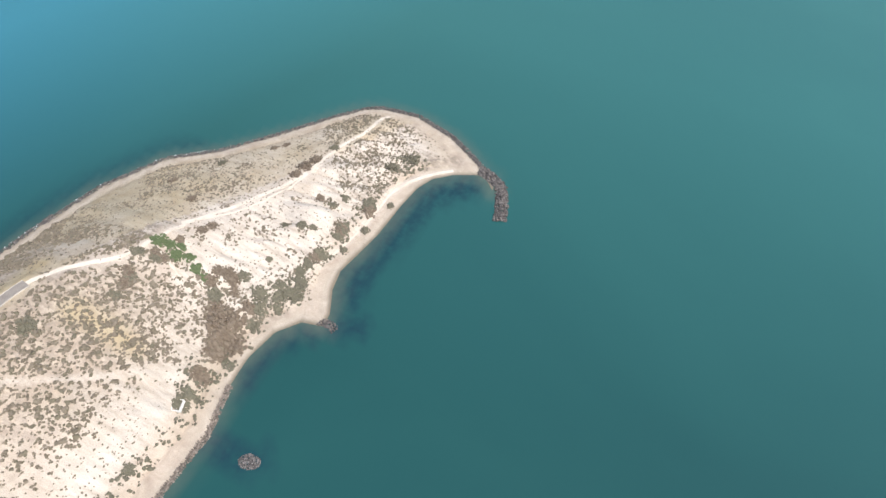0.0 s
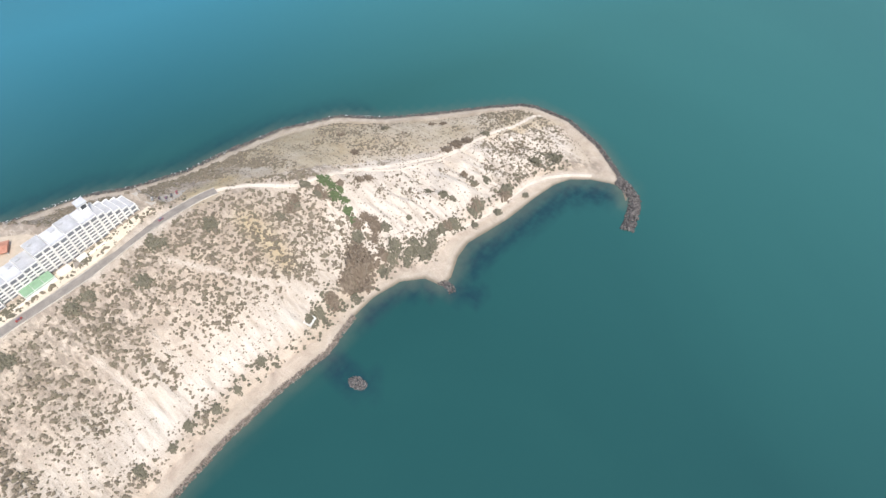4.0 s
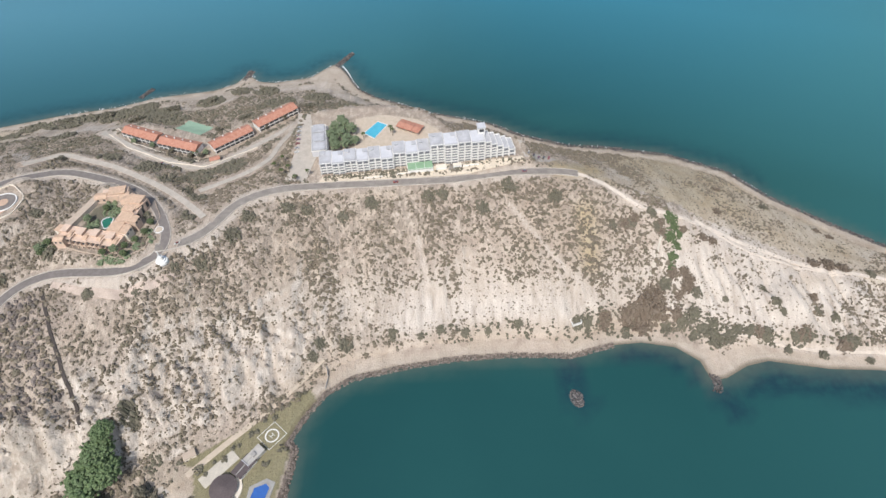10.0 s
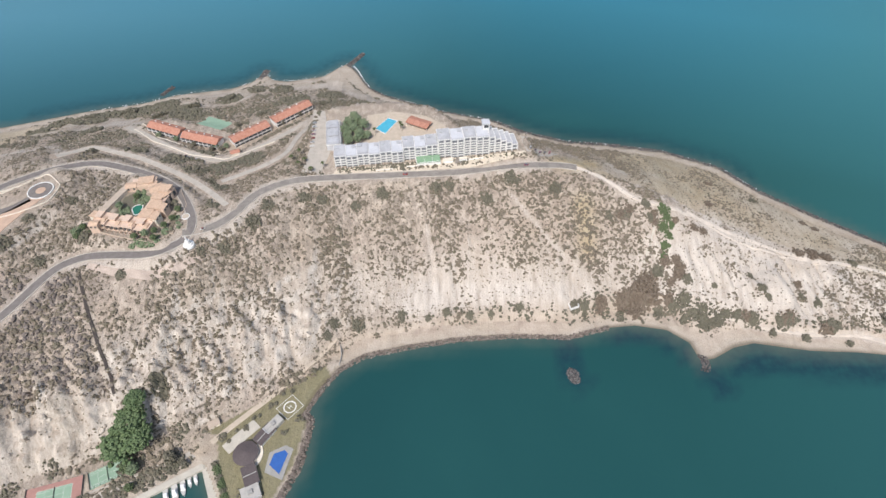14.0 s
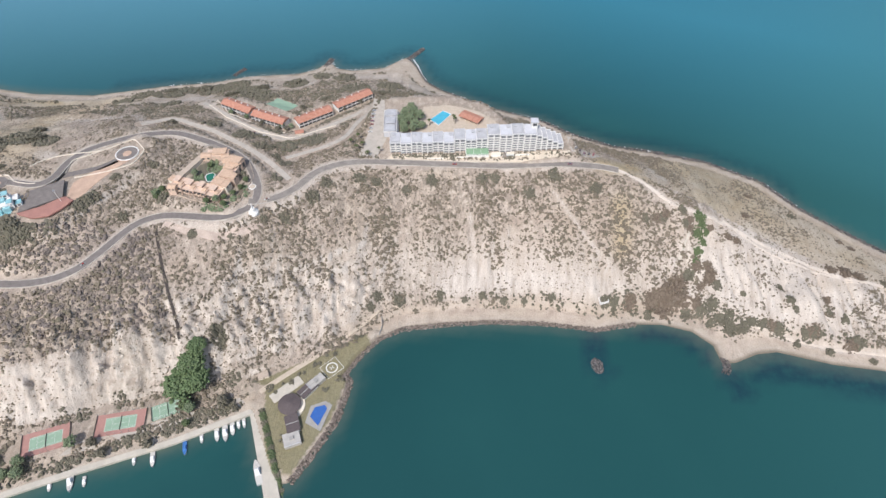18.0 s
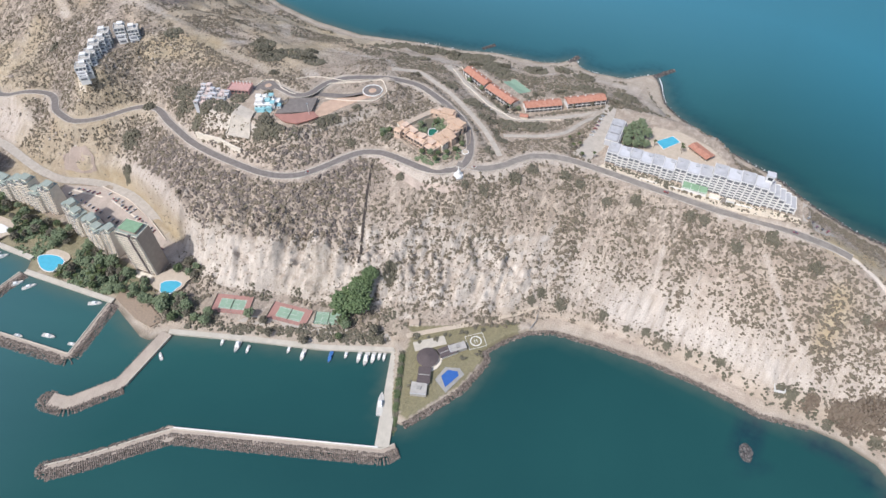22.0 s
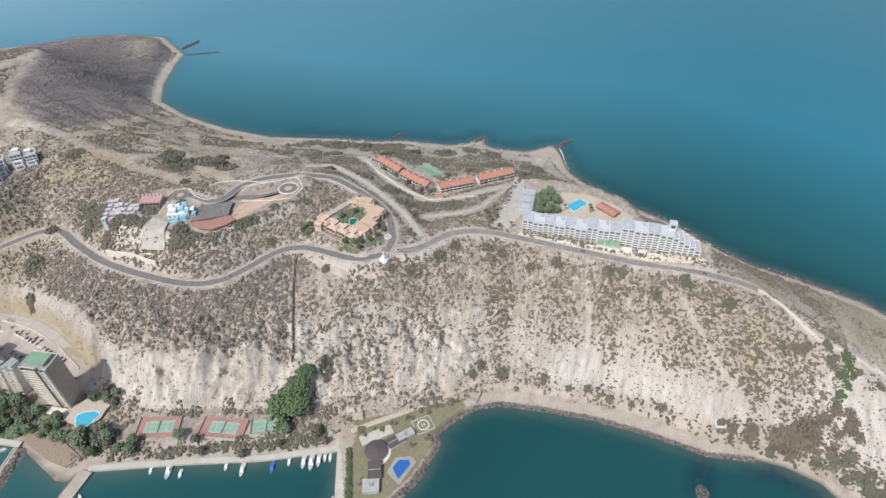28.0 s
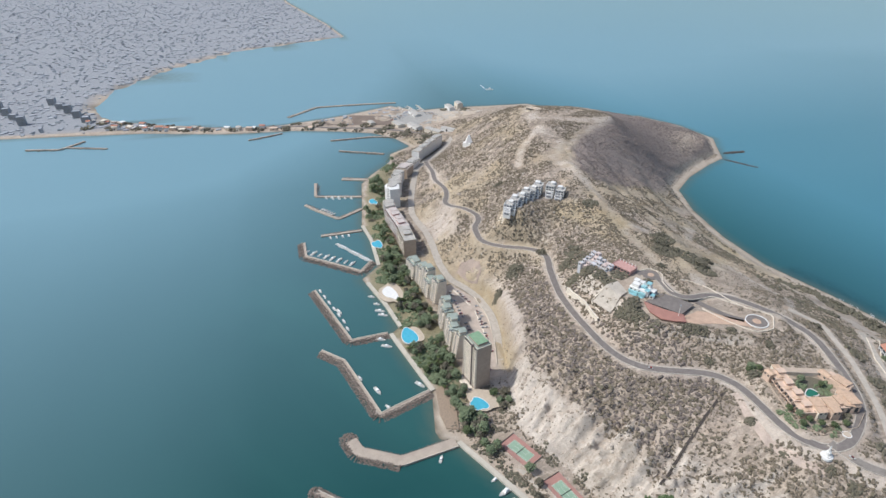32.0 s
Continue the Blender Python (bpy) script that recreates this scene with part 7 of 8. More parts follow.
rock_slope("armour_bank", [(0, -6), (6, -53), (-15, -88)], -5.0, -8.0, 1.2, 260, 0.6, "small stones along the inner edge", bent)
round_head(-32, -95, 9.0, bent)
strip("parapet", [(0, 0), (6, -53)], 4.6, 5.4, 2.3, M_QUAY, parent=bent)
pier([(-430, 27), (-413, -28), (-500, -51), (-523, -73)], 6, "narrow breakwater of brown boulders", 1300, 3.5)
pier([(-532, 5), (-531, -38), (-642, -68)], 5.5, "straight breakwater with a boulder bank", 1100, 3.5)
pier([(-690, 16), (-668, -2), (-728, -71), (-767, -70)], 6, "angled breakwater enclosing moored boats", 800, 3.5)
pier([(-780, 18), (-780, -43)], 5, "short straight concrete jetty", 60, -3, False)
pier([(-850, 30), (-826, -10), (-866, -41), (-889, -56)], 5, "curved jetty with moored boats", 90, -3, False)
pier([(-893, 37), (-915, -36), (-967, -31)], 5, "hooked jetty with moored boats", 90, -3, False)
pier([(-957, 59), (-973, 16)], 8, "short broad concrete jetty", 60, -4, False)
pier([(-1068, 112), (-1107, 30)], 4, "thin dark groyne off the beach", 120, 0, False)
pier([(-1152, 152), (-1166, 108), (-1168, 21)], 4, "bent dark groyne off the beach", 120, 0, False)
pier([(-1239, -71), (-1218, -140)], 4, "thin groyne off the isthmus", 90, 0, False)
pier([(-1305, -460), (-1268, -498), (-1284, -561)], 5, "forked groyne off the town beach", 120, 0, False)
pier([(-1275, -485), (-1248, -409)], 4, "arm of a forked groyne", 90, 0, False)
pier([(-1340, -52), (-1396, 17), (-1388, 138), (-1378, 205)], 6, "far low harbour breakwater", 220, 0, False)
strip("quay", [(-183, 126), (-237, 95), (-296, 68), (-361, 36)], -1.5, 3.2, 2.3, M_QUAY, "long pale concrete marina quay", "quay")
strip("quay", [(-430, 29), (-530, 7)], -3.8, 1.0, 2.3, M_QUAY, "pale quay walk below the gardens", "quay")
strip("quay", [(-540, 20.5), (-589, 12.5), (-640, 0)], -3.8, 1.0, 2.3, M_QUAY, "pale quay walk before the sandy deck", "quay")
strip("quay", [(-677, 22), (-748, 25), (-793, 20)], -4, 1, 2.2, M_QUAY, "pale quay walk beside the lagoon pool", "quay")
drape("timber_landing", [(-378, 29), (-396, 28), (-430, 33), (-434, 46), (-402, 46), (-374, 40)], 0.4, M_WOOD, "brown timber landing beside the marina", "landing", step=None)

# ---- walled garden with a round house ----
GZ = 3.05
house = empty("round_house", -152.5, 132.5, GZ, 0, "house with a round dark shingle roof and flat dark wings", "house")
part("round_wall", tube(7.6, 7.6, -1, 3.4, 28), M_WHITE, house)
part("round_roof", tube(9.4, 0.5, 3.4, 5.9, 28), M_DARKROOF, house, "dark shallow conical shingle roof")
for u, v, w, d, t in ((11, 14.5, 15, 8, 56), (6.5, -15.5, 9.5, 14, 26)):
    q = part("wing_wall", box(-w / 2, w / 2, -d / 2, d / 2, -1, 3.2), M_WHITE, house)
    q.matrix_basis = pose(u, v, 0, 0, 0, t)
    part("wing_roof", box(-w / 2 - 0.6, w / 2 + 0.6, -d / 2 - 0.6, d / 2 + 0.6, 3.2, 3.7), M_DARKROOF, q)
    part("ridge", box(-w / 2, w / 2, -0.3, 0.3, 3.7, 3.95), M_GREY, q)
for u, v, w, d, t, h in ((16, 22, 7, 15, -38, 3.9), (9.5, -28, 13, 11, 26, 3.6)):
    q = part("end_wing", box(-w / 2, w / 2, -d / 2, d / 2, -1, h), M_FLATROOF, house, "pale flat-roofed end wing")
    q.matrix_basis = pose(u, v, 0, 0, 0, t)
    part("parapet", box(-w / 2, w / 2, -d / 2, -d / 2 + 0.4, h + 0.002, h + 0.8), M_HOTEL, q)
    part("roof_unit", box(-1.6, 1.6, -1.2, 1.6, h + 0.002, h + 1.3), M_GREY, q)
bm = bmesh.new()
rows = [[bm.verts.new((r * math.cos(a), r * math.sin(a), h)) for a in np.linspace(-1.5, 0.9, 20)] for r, h in ((8.2, 0.0), (8.2, 0.9), (12.0, 0.9), (12.0, -0.6))]
for ra, rb in zip(rows, rows[1:]):
    for i in range(19):
        bm.faces.new((ra[i], ra[i + 1], rb[i + 1], rb[i]))
bmesh.ops.recalc_face_normals(bm, faces=bm.faces[:])
part("crescent_terrace", bm, M_CREAM, house, "pale crescent terrace")
q = part("patio", box(-14, 14, -4.5, 4.5, -1, 0.45), M_QUAY, house, "pale patio slab")
q.matrix_basis = pose(-7, 14, 0, 0, 0, 47)
drape("pool_surround", [(-137, 119.6), (-136, 134), (-125.2, 139.4), (-118.9, 136.7), (-123.4, 114.1)], 0.3, M_GREY, "grey stone pool surround", "deck", step=None)
basin("villa_pool", [(-134.3, 124.8), (-132.4, 133), (-125, 135.7), (-122.1, 133), (-126, 117.9)], GZ + 0.35, "deep blue angular garden pool", M_BLUEPOOL, M_GREY)
pad = empty("helipad", -127, 169.8, GZ + 0.12, 48, "white circle and square helipad marked on the lawn", "helipad")
bm = bmesh.new()
for a in ((-8, 8, -7, -6.7), (-8, 8, 6.7, 7), (-8, -7.7, -6.7, 6.7), (7.7, 8, -6.7, 6.7)):
    add_box(bm, *a, 0, 0.12)
part("square_line", bm, M_LINE, pad)
bm = bmesh.new()
rows = [[bm.verts.new((r * math.cos(i / 36 * math.tau), r * math.sin(i / 36 * math.tau), h)) for i in range(36)] for r, h in ((4.2, 0.0), (4.2, 0.14), (5.1, 0.14), (5.1, 0.0))]
for a, b in zip(rows, rows[1:]):
    for i in range(36):
        bm.faces.new((a[i], a[(i + 1) % 36], b[(i + 1) % 36], b[i]))
bmesh.ops.recalc_face_normals(bm, faces=bm.faces[:])
part("circle_line", bm, M_LINE, pad)
bm = bmesh.new()
for a in ((-1.3, -0.9, -1.7, 1.7), (0.9, 1.3, -1.7, 1.7), (-0.9, 0.9, -0.2, 0.2)):
    add_box(bm, *a, 0, 0.13)
part("letter_h", bm, M_LINE, pad)
gravel = smooth_line([(-97, 229), (-112, 211), (-137, 185), (-163, 160), (-181, 142)], 4)
v, f = ribbon(np.c_[gravel, grounds(gravel[:, 0], gravel[:, 1])], -2.2, 2.2, 0.35, 1.0)
tagged(new("driveway", from_arrays("driveway", v, f, M_DECK)), "sandy driveway below the cliff", "driveway", kind="structure")
bm = bmesh.new()
for a, b in (((-95, 229), (-92, 216)), ((-92, 216), (-93, 206))):
    mx, my, long, turn = between(a, b)
    add_box(bm, -long / 2, long / 2, -0.25, 0.25, -2, 2.2, pose(mx, my, ground(mx, my), 0, 0, turn))
tagged(part("boundary_wall", bm, M_GREY), "grey garden boundary wall at the beach end", "wall")
for k in range(20):
    shrub("hedge", "clipped yellow-green hedge along the quay drive", -174 + 1.75 * k, 126 - 3.25 * k, 2.9, M_FRESH if k % 3 else M_SHRUB, 500 + k, "hedge along the drive", 0.5)
for k in range(14):
    shrub("garden_shrub", "low garden shrub beside the driveway", -104 - 5 * k + (k % 3), 211 - 5 * k - 3 * (k % 2), 1.5 + 0.5 * (k % 3), M_SHRUB, 540 + k, "garden shrubs", 0.6)
keeper = empty("gatekeeper_hut", -182, 156, ground(-182, 156), 30, "small pale hut at the garden gate", "hut")
part("wall", box(-4, 4, -2.5, 2.5, -2, 2.8), M_CREAM, keeper)
part("roof", box(-4.4, 4.4, -2.9, 2.9, 2.8, 3.1), M_BEIGE, keeper)
part("door", box(-0.5, 0.5, -2.58, -2.4, 0, 2.1), M_WOOD, keeper)

# ---- the dark storm drain down the slope, stair and hut ruin ----
p = smooth_line([(-292, 253), (-275, 219), (-259, 189), (-247, 165)], 3)
z = grounds(p[:, 0], p[:, 1])
v, f = ribbon(np.c_[p, z], -1.1, 1.1, 0.7, 2.4)
# Dark raised strip whose colour stands for the shadow in the trench.
M_DRAIN = plain("shadowed_drain_concrete", (0.06, 0.05, 0.045), 0.95, 0.35, 0.2)
tagged(new("storm_drain", from_arrays("storm_drain", v, f, M_DRAIN)), "dark storm drain down the slope, its trench shadow painted", "drain")
p = smooth_line([(186, 334), (176, 307), (168, 289)], 3)
v, f = ribbon(np.c_[p, grounds(p[:, 0], p[:, 1])], -0.8, 0.8, 0.45, 1.2)
tagged(new("slope_stair", from_arrays("slope_stair", v, f, M_QUAY)), "narrow pale stair beside the green gully", "stair")
hut = empty("hut_ruin", 104, 257, ground(104, 257), 20, "roofless white hut ruin by the beach", "ruin")
for a in ((-4, 4, -3, -2.7), (-4, 4, 2.7, 3), (-4, -3.7, -2.7, 2.7), (3.7, 4, -2.7, 2.7)):
    part("wall", box(*a, -1.5, 1.9), M_WHITE, hut)

# ---- trees ----
kinds = [tree("tree", "broad dark green tree by the waterfront", 9, 4.2, 1, None, "waterfront trees"), tree("tree", "tall dark green tree by the waterfront", 11, 4.8, 2, None, "waterfront trees"),
         tree("tree", "small fresh green tree by the waterfront", 7, 3.6, 3, M_FRESH, "waterfront trees"), tree("tree", "dull olive tree by the waterfront", 8, 4.0, 4, M_SHRUB, "waterfront trees")]
palms = [palm("palm", "slender coconut palm by the pools", 8.5, 5, "palms"), palm("palm", "tall coconut palm by the pools", 11, 6, "palms")]
rt = random.Random(77)
homes = kinds + palms
placed = 0


def plant(x, y, kind, size=1.0):
    global placed
    z = ground(x, y)
    m = pose(x, y, z, 0, 0, rt.uniform(0, 360))
    if kind in homes:
        homes.remove(kind)
        kind.matrix_basis = m
        kind.scale = (size,) * 3
        return
    copy_thing(kind, m).scale = (size, size, size * rt.uniform(0.85, 1.15))


for x0, x1, y0, y1, n, palmy in ((-470, -404, 40, 60, 24, 0.15), (-500, -440, 34, 62, 26, 0.2), (-560, -490, 14, 24, 8, 0.6), (-566, -480, 42, 64, 26, 0.1), (-660, -560, 40, 56, 34, 0.1), (-690, -650, 30, 56, 20, 0.1),
                                 (-790, -690, 40, 56, 26, 0.3), (-850, -790, 32, 74, 22, 0.3), (-960, -850, 56, 78, 30, 0.6), (-1060, -960, 84, 120, 22, 0.5), (-660, -540, 22, 40, 26, 0.3), (-500, -440, 18, 34, 16, 0.3), (-402, -366, 44, 66, 18, 0.1), (-372, -335, 52, 70, 10, 0.1),
                                 (-322, -240, 78, 90, 5, 0.0), (-236, -190, 104, 134, 6, 0.0), (-420, -384, 86, 98, 8, 0.0)):
    for _ in range(n):
        x, y = rt.uniform(x0, x1), rt.uniform(y0, y1)
        if shore_distance([x], [y])[0] < 3 or any(math.hypot(x - u, y - v) < r for u, v, r in ((-518, 27, 20), (-606, 24, 19), (-730, 32, 15), (-397, 68, 13), (-866, 52, 12))):
            continue
        if rt.random() < palmy:
            plant(x, y, rt.choice(palms), rt.uniform(0.8, 1.1))
        else:
            plant(x, y, rt.choice(kinds), rt.uniform(0.7, 1.25))
M_RICH = foliage("rich_green_leaves", (0.100, 0.150, 0.068), (0.135, 0.188, 0.090), (0.118, 0.168, 0.080), (0.160, 0.204, 0.112))
for x, y, spread, tall, seed in ((-242, 137, 14.5, 17, 21), (-229, 141, 10.0, 14, 22), (-236, 151, 11.0, 15, 23), (-232, 162, 7.5, 11, 24)):
    big = tree("tree", "huge dense green tree at the foot of the slope", tall, spread, seed, M_RICH, "big trees under the slope", 620, 0.105)
    big.matrix_basis = pose(x, y, ground(x, y), 0, 0, 40 * seed)
for x, y, s in ((-98, 414, 1.1), (-92, 422, 1.3), (-86, 416, 1.2), (-98, 430, 1.3), (-90, 436, 1.2), (-83, 428, 1.2), (-79, 414, 0.9), (-94, 444, 1.1), (-101, 422, 1.0), (-87, 408, 1.0), (-96, 406, 1.1)):
    plant(x, y, kinds[0] if s > 1.0 else kinds[1], s)
for x, y in ((-138, 372), (-134, 380), (-140, 390), (-126, 366), (-146, 382), (-48, 430), (-46, 426), (-72, 420), (-116, 372)):
    plant(x, y, palms[0], 0.9)
for x, y in ((-238, 284), (-232, 290), (-228, 298), (-244, 280), (-252, 278), (-298, 290), (-302, 284), (-270, 300), (-276, 312), (-266, 324), (-254, 304), (-300, 280), (-226, 308), (-236, 276)):
    plant(x, y, kinds[2] if (x + y) % 3 else kinds[0], 0.75)
for x, y in ((-236, 432), (-230, 428), (-226, 432), (-240, 428), (-222, 452), (-300, 450), (-280, 444), (-260, 436), (-208, 446), (-196, 456), (-176, 470), (-160, 484), (-224, 470)):
    plant(x, y, kinds[3] if y % 3 else kinds[0], 0.7)


thicket("garden_undergrowth", [(-445, 44, 12), (-465, 46, 14), (-490, 40, 14), (-545, 46, 14), (-575, 44, 14), (-640, 40, 14), (-665, 42, 12), (-700, 46, 10), (-740, 48, 10), (-780, 44, 10), (-820, 50, 14), (-870, 66, 10), (-910, 66, 12), (-950, 72, 12), (-1000, 100, 14),
                                 (-420, 52, 10), (-385, 54, 10), (-370, 52, 8), (-452, 34, 9), (-475, 30, 9), (-545, 26, 9), (-560, 20, 8), (-640, 22, 10), (-660, 24, 8), (-480, 20, 7), (-572, 34, 8), (-690, 36, 10), (-710, 34, 8), (-755, 36, 8), (-440, 56, 8)], 3000, 0.8, 2.0, M_TREE, "green garden undergrowth behind the quays", 71)
thicket("court_undergrowth", [(x, y, 4.5) for x, y in along([(-352, 50), (-300, 76), (-240, 104), (-196, 128)], 9)] + [(-150, 106, 4), (-138, 104, 3), (-142, 150, 3), (-128, 150, 3), (-118, 160, 3), (-174, 146, 4), (-188, 150, 4), (-340, 64, 9), (-310, 68, 7), (-365, 66, 9), (-315, 108, 6), (-290, 122, 6), (-262, 100, 6), (-240, 110, 8), (-222, 116, 8), (-205, 128, 8), (-330, 104, 6), (-236, 128, 10), (-205, 150, 6), (-385, 92, 8), (-270, 92, 5)], 1250, 0.6, 1.7, M_SHRUB, "scattered olive bushes round the courts", 72)


thicket("hotel_hedge", [(x, y, 3.0) for x, y in along([(-100, 369), (-62, 373.5), (-34, 376.5)], 5)] + [(x, y, 2.6) for x, y in along([(-4, 381), (30, 385), (58, 389)], 6)] + [(-92, 366, 2), (-70, 368.5, 2), (-52, 371, 4), (-42, 372, 4), (12, 378, 4)], 420, 0.5, 1.2, M_SHRUB, "yellow-green hedge at the foot of the hotel", 73)
thicket("verge_shrubs", [(x, y + 6.8, 1.4) for x, y, _ in road_lines[0][0][6:48:3]] + [(x, y, 3) for x, y in ((-140, 374), (-134, 366), (-128, 372), (-146, 366), (-150, 378), (-118, 366))], 150, 0.5, 1.1, M_SHRUB, "small rounded shrubs along the road verge", 74)
thicket("villa_garden", [(-262, 322, 6), (-272, 308, 5), (-250, 300, 4), (-254, 324, 4), (-236, 278, 4), (-230, 286, 4), (-246, 274, 4), (-226, 300, 3), (-296, 284, 4), (-268, 300, 4), (-302, 290, 4), (-240, 270, 4), (-252, 272, 4), (-222, 292, 3), (-266, 330, 5)], 460, 0.7, 1.6, M_TREE, "green garden plants round the villas", 75)


# ---- boats ----
M_HULL = plain("white_gelcoat", (0.80, 0.80, 0.79), 0.3, 0.05, 0.5)
M_CANVAS = plain("blue_boat_cover", (0.05, 0.16, 0.40), 0.85, 0.12, 0.6)
M_TEAK = plain("boat_deck", (0.52, 0.50, 0.46), 0.7, 0.1, 0.8)


def boat(label, long, beam, covered=False, bridge=False):
    root = empty("motor_boat", 0, 0, 0, 0, label, "boat", "moored boats")
    bm = bmesh.new()
    rings = []
    for u, w, lo in ((-0.5, 0.86, -0.3), (-0.2, 1.0, -0.35), (0.15, 0.95, -0.3), (0.36, 0.6, -0.1), (0.5, 0.05, 0.35)):
        b = beam / 2 * w
        rings.append([bm.verts.new((u * long, s * q, h)) for s, q, h in ((1, b, 0.11 * long * (0.8 + 0.5 * max(0, u))), (1, b * 0.8, lo), (-1, b * 0.8, lo), (-1, b, 0.11 * long * (0.8 + 0.5 * max(0, u))))])
    for a, b in zip(rings, rings[1:]):
        for i in range(3):
            bm.faces.new((a[i], a[i + 1], b[i + 1], b[i]))
    bm.faces.new(rings[0])
    bmesh.ops.recalc_face_normals(bm, faces=bm.faces[:])
    part("hull", bm, M_HULL, root)
    d = 0.11 * long * 0.8
    bm = bmesh.new()
    vs = [bm.verts.new((u * long, s * beam / 2 * w * 0.96, d + 0.11 * long * 0.5 * max(0, u) - 0.05)) for s, seq in ((1, 1), (-1, -1)) for u, w in ((-0.495, 0.86), (-0.2, 1.0), (0.15, 0.95), (0.36, 0.6), (0.47, 0.12))[::seq]]
    bm.faces.new(vs)
    bmesh.ops.recalc_face_normals(bm, faces=bm.faces[:])
    part("deck", bm, M_CANVAS if covered else M_TEAK, root, "blue canvas cover" if covered else "")
    bm = box(-0.16 * long, 0.16 * long, -beam * 0.32, beam * 0.32, d, d + 0.09 * long + 0.35)
    for v in bm.verts:
        if v.co.z > d + 0.1 and v.co.x > 0:
            v.co.x *= 0.45
    part("cabin", bm, M_CANVAS if covered else M_HULL, root)
    part("windscreen", box(0.06 * long, 0.085 * long, -beam * 0.3, beam * 0.3, d + 0.2, d + 0.08 * long + 0.3), M_GLASS, root)
    if bridge:
        part("flybridge", box(-0.12 * long, 0.04 * long, -beam * 0.27, beam * 0.27, d + 0.09 * long + 0.36, d + 0.15 * long + 0.5), M_HULL, root)
        part("rail", box(0.2 * long, 0.42 * long, -0.06, 0.06, d + 0.5, d + 0.6), M_STEEL, root)
    return root


fleet = [boat("white motor yacht with a flybridge", 15, 4.6, False, True), boat("small white open motor boat", 8.6, 2.9), boat("white motor boat under a blue cover", 11.5, 3.5, True), boat("white cabin cruiser at its berth", 12.5, 3.9), boat("large white motor yacht alongside", 20, 5.4, False, True)]
berths = [(-348, 14.5, 150, 1), (-314, 53, 292, 1), (-300, 57.5, 292, 0), (-290, 59, 294, 1), (-260, 78, 290, 1), (-246, 80, 292, 3), (-225, 91, 292, 2), (-215, 100, 292, 1), (-204, 104, 292, 3), (-198, 106, 292, 0),
          (-193.5, 110, 292, 3), (-190, 114, 292, 1), (-186, 115.5, 294, 1), (-163, 79, 118, 4), (-447, -24, 20, 3), (-422, -18, 25, 1), (-443, 20, 35, 3), (-511.6, -0.6, 60, 3), (-525.2, -5, 60, 3), (-577.5, 5, 60, 3), (-568.4, 7, 60, 3),
          (-590, -43, 20, 3), (-609.4, 0.6, 60, 1), (-592.5, 4, 60, 1), (-555, -38, 15, 1), (-470, -38, 20, 1)]
rows = [(-750 + 4.6 * k, -22 + 2.9 * k, 60 + rt.uniform(-8, 8), rt.choice((0, 3, 1, 3))) for k in range(13)] + [(-742 + 7 * k, -66 + 8 * k, 130, rt.choice((1, 3))) for k in range(8)]
rows += [(-866 + 5 * k, -30 + 3.5 * k, 110, 1) for k in range(5)] + [(-906 + 3 * k, -20 + 10 * k, 20, rt.choice((1, 3))) for k in range(5)] + [(-772 + 0.3 * k, -30 + 9 * k, 10, 1) for k in range(4)]
rows += [(-640 + 14 * k, -60 + 4 * k, 15, 1) for k in range(6)] + [(-1338 + 9 * (k % 5), 182 + 22 * (k // 5) + 4 * (k % 2), 85 + 180 * (k % 2), rt.choice((0, 3, 1))) for k in range(20)] + [(-1420, 463, 250, 4)]
fresh = list(fleet)
for x, y, turn, k in berths + rows:
    m = pose(x, y, 0.05, 0, 0, turn)
    if fleet[k] in fresh:
        fresh.remove(fleet[k])
        fleet[k].matrix_basis = m
    else:
        copy_thing(fleet[k], m)

# ---- cars ----
M_CAR = Nodes("car_paint", 0.35, spec=0.5)
M_CAR.colour(M_CAR.ramp(M_CAR.random(), (0.0, (0.62, 0.62, 0.62)), (0.3, (0.30, 0.31, 0.33)), (0.5, (0.04, 0.04, 0.045)), (0.7, (0.35, 0.04, 0.03)), (0.85, (0.10, 0.14, 0.22)), (1.0, (0.6, 0.58, 0.52))))
M_TYRE = plain("tyre_rubber", (0.02, 0.02, 0.02), 0.9, 0.1, 3)


def car(label, group):
    root = empty("car", 0, 0, 0, 0, label, "car", group)
    part("body", box(-2.15, 2.15, -0.88, 0.88, 0.32, 0.98, bevel=0.12), M_CAR.m, root)
    bm = box(-1.3, 0.95, -0.78, 0.78, 0.982, 1.5)
    for v in bm.verts:
        if v.co.z > 1.2:
            v.co.x *= 0.72
            v.co.y *= 0.86
    part("cabin", bm, M_GLASS, root)
    part("roof", box(-0.9, 0.66, -0.64, 0.64, 1.502, 1.55), M_CAR.m, root)
    for u in (-1.35, 1.35):
        for s in (-0.85, 0.85):
            q = part("wheel", tube(0.33, 0.33, -0.1, 0.1, 10), M_TYRE, root)
            q.matrix_basis = pose(u, s, 0.33, 90, 0, 0)
    return root


first = car("parked car in faded paint", "parked cars")
lots_at = [(-462 - 6.5 * k, 95 + 0.1 * k, 95) for k in range(20) if k % 7 != 3] + [(-466 - 5.2 * k, 107.5 + 0.62 * k, 102) for k in range(15) if k % 5 != 2] + [(-560 - 6 * k, 113 - 1.6 * k, 70) for k in range(5)] + [(-500 - 7 * k, 117 + 0.3 * k, 95) for k in range(8) if k % 3] + [(-440, 96 - 4 * k, 10) for k in range(3)]
lots_at += [(76 + 5 * k, 398 + 1.4 * k, 70) for k in range(5)] + [(-131 - 0.4 * k, 404 + 6 * k, 12) for k in range(7)] + [(-255 + 6 * k, 404 - 3 * k, -25) for k in range(3)] + [(-1255 - 9 * (k // 14), 170 + 8 * (k % 14), 0) for k in range(42)]
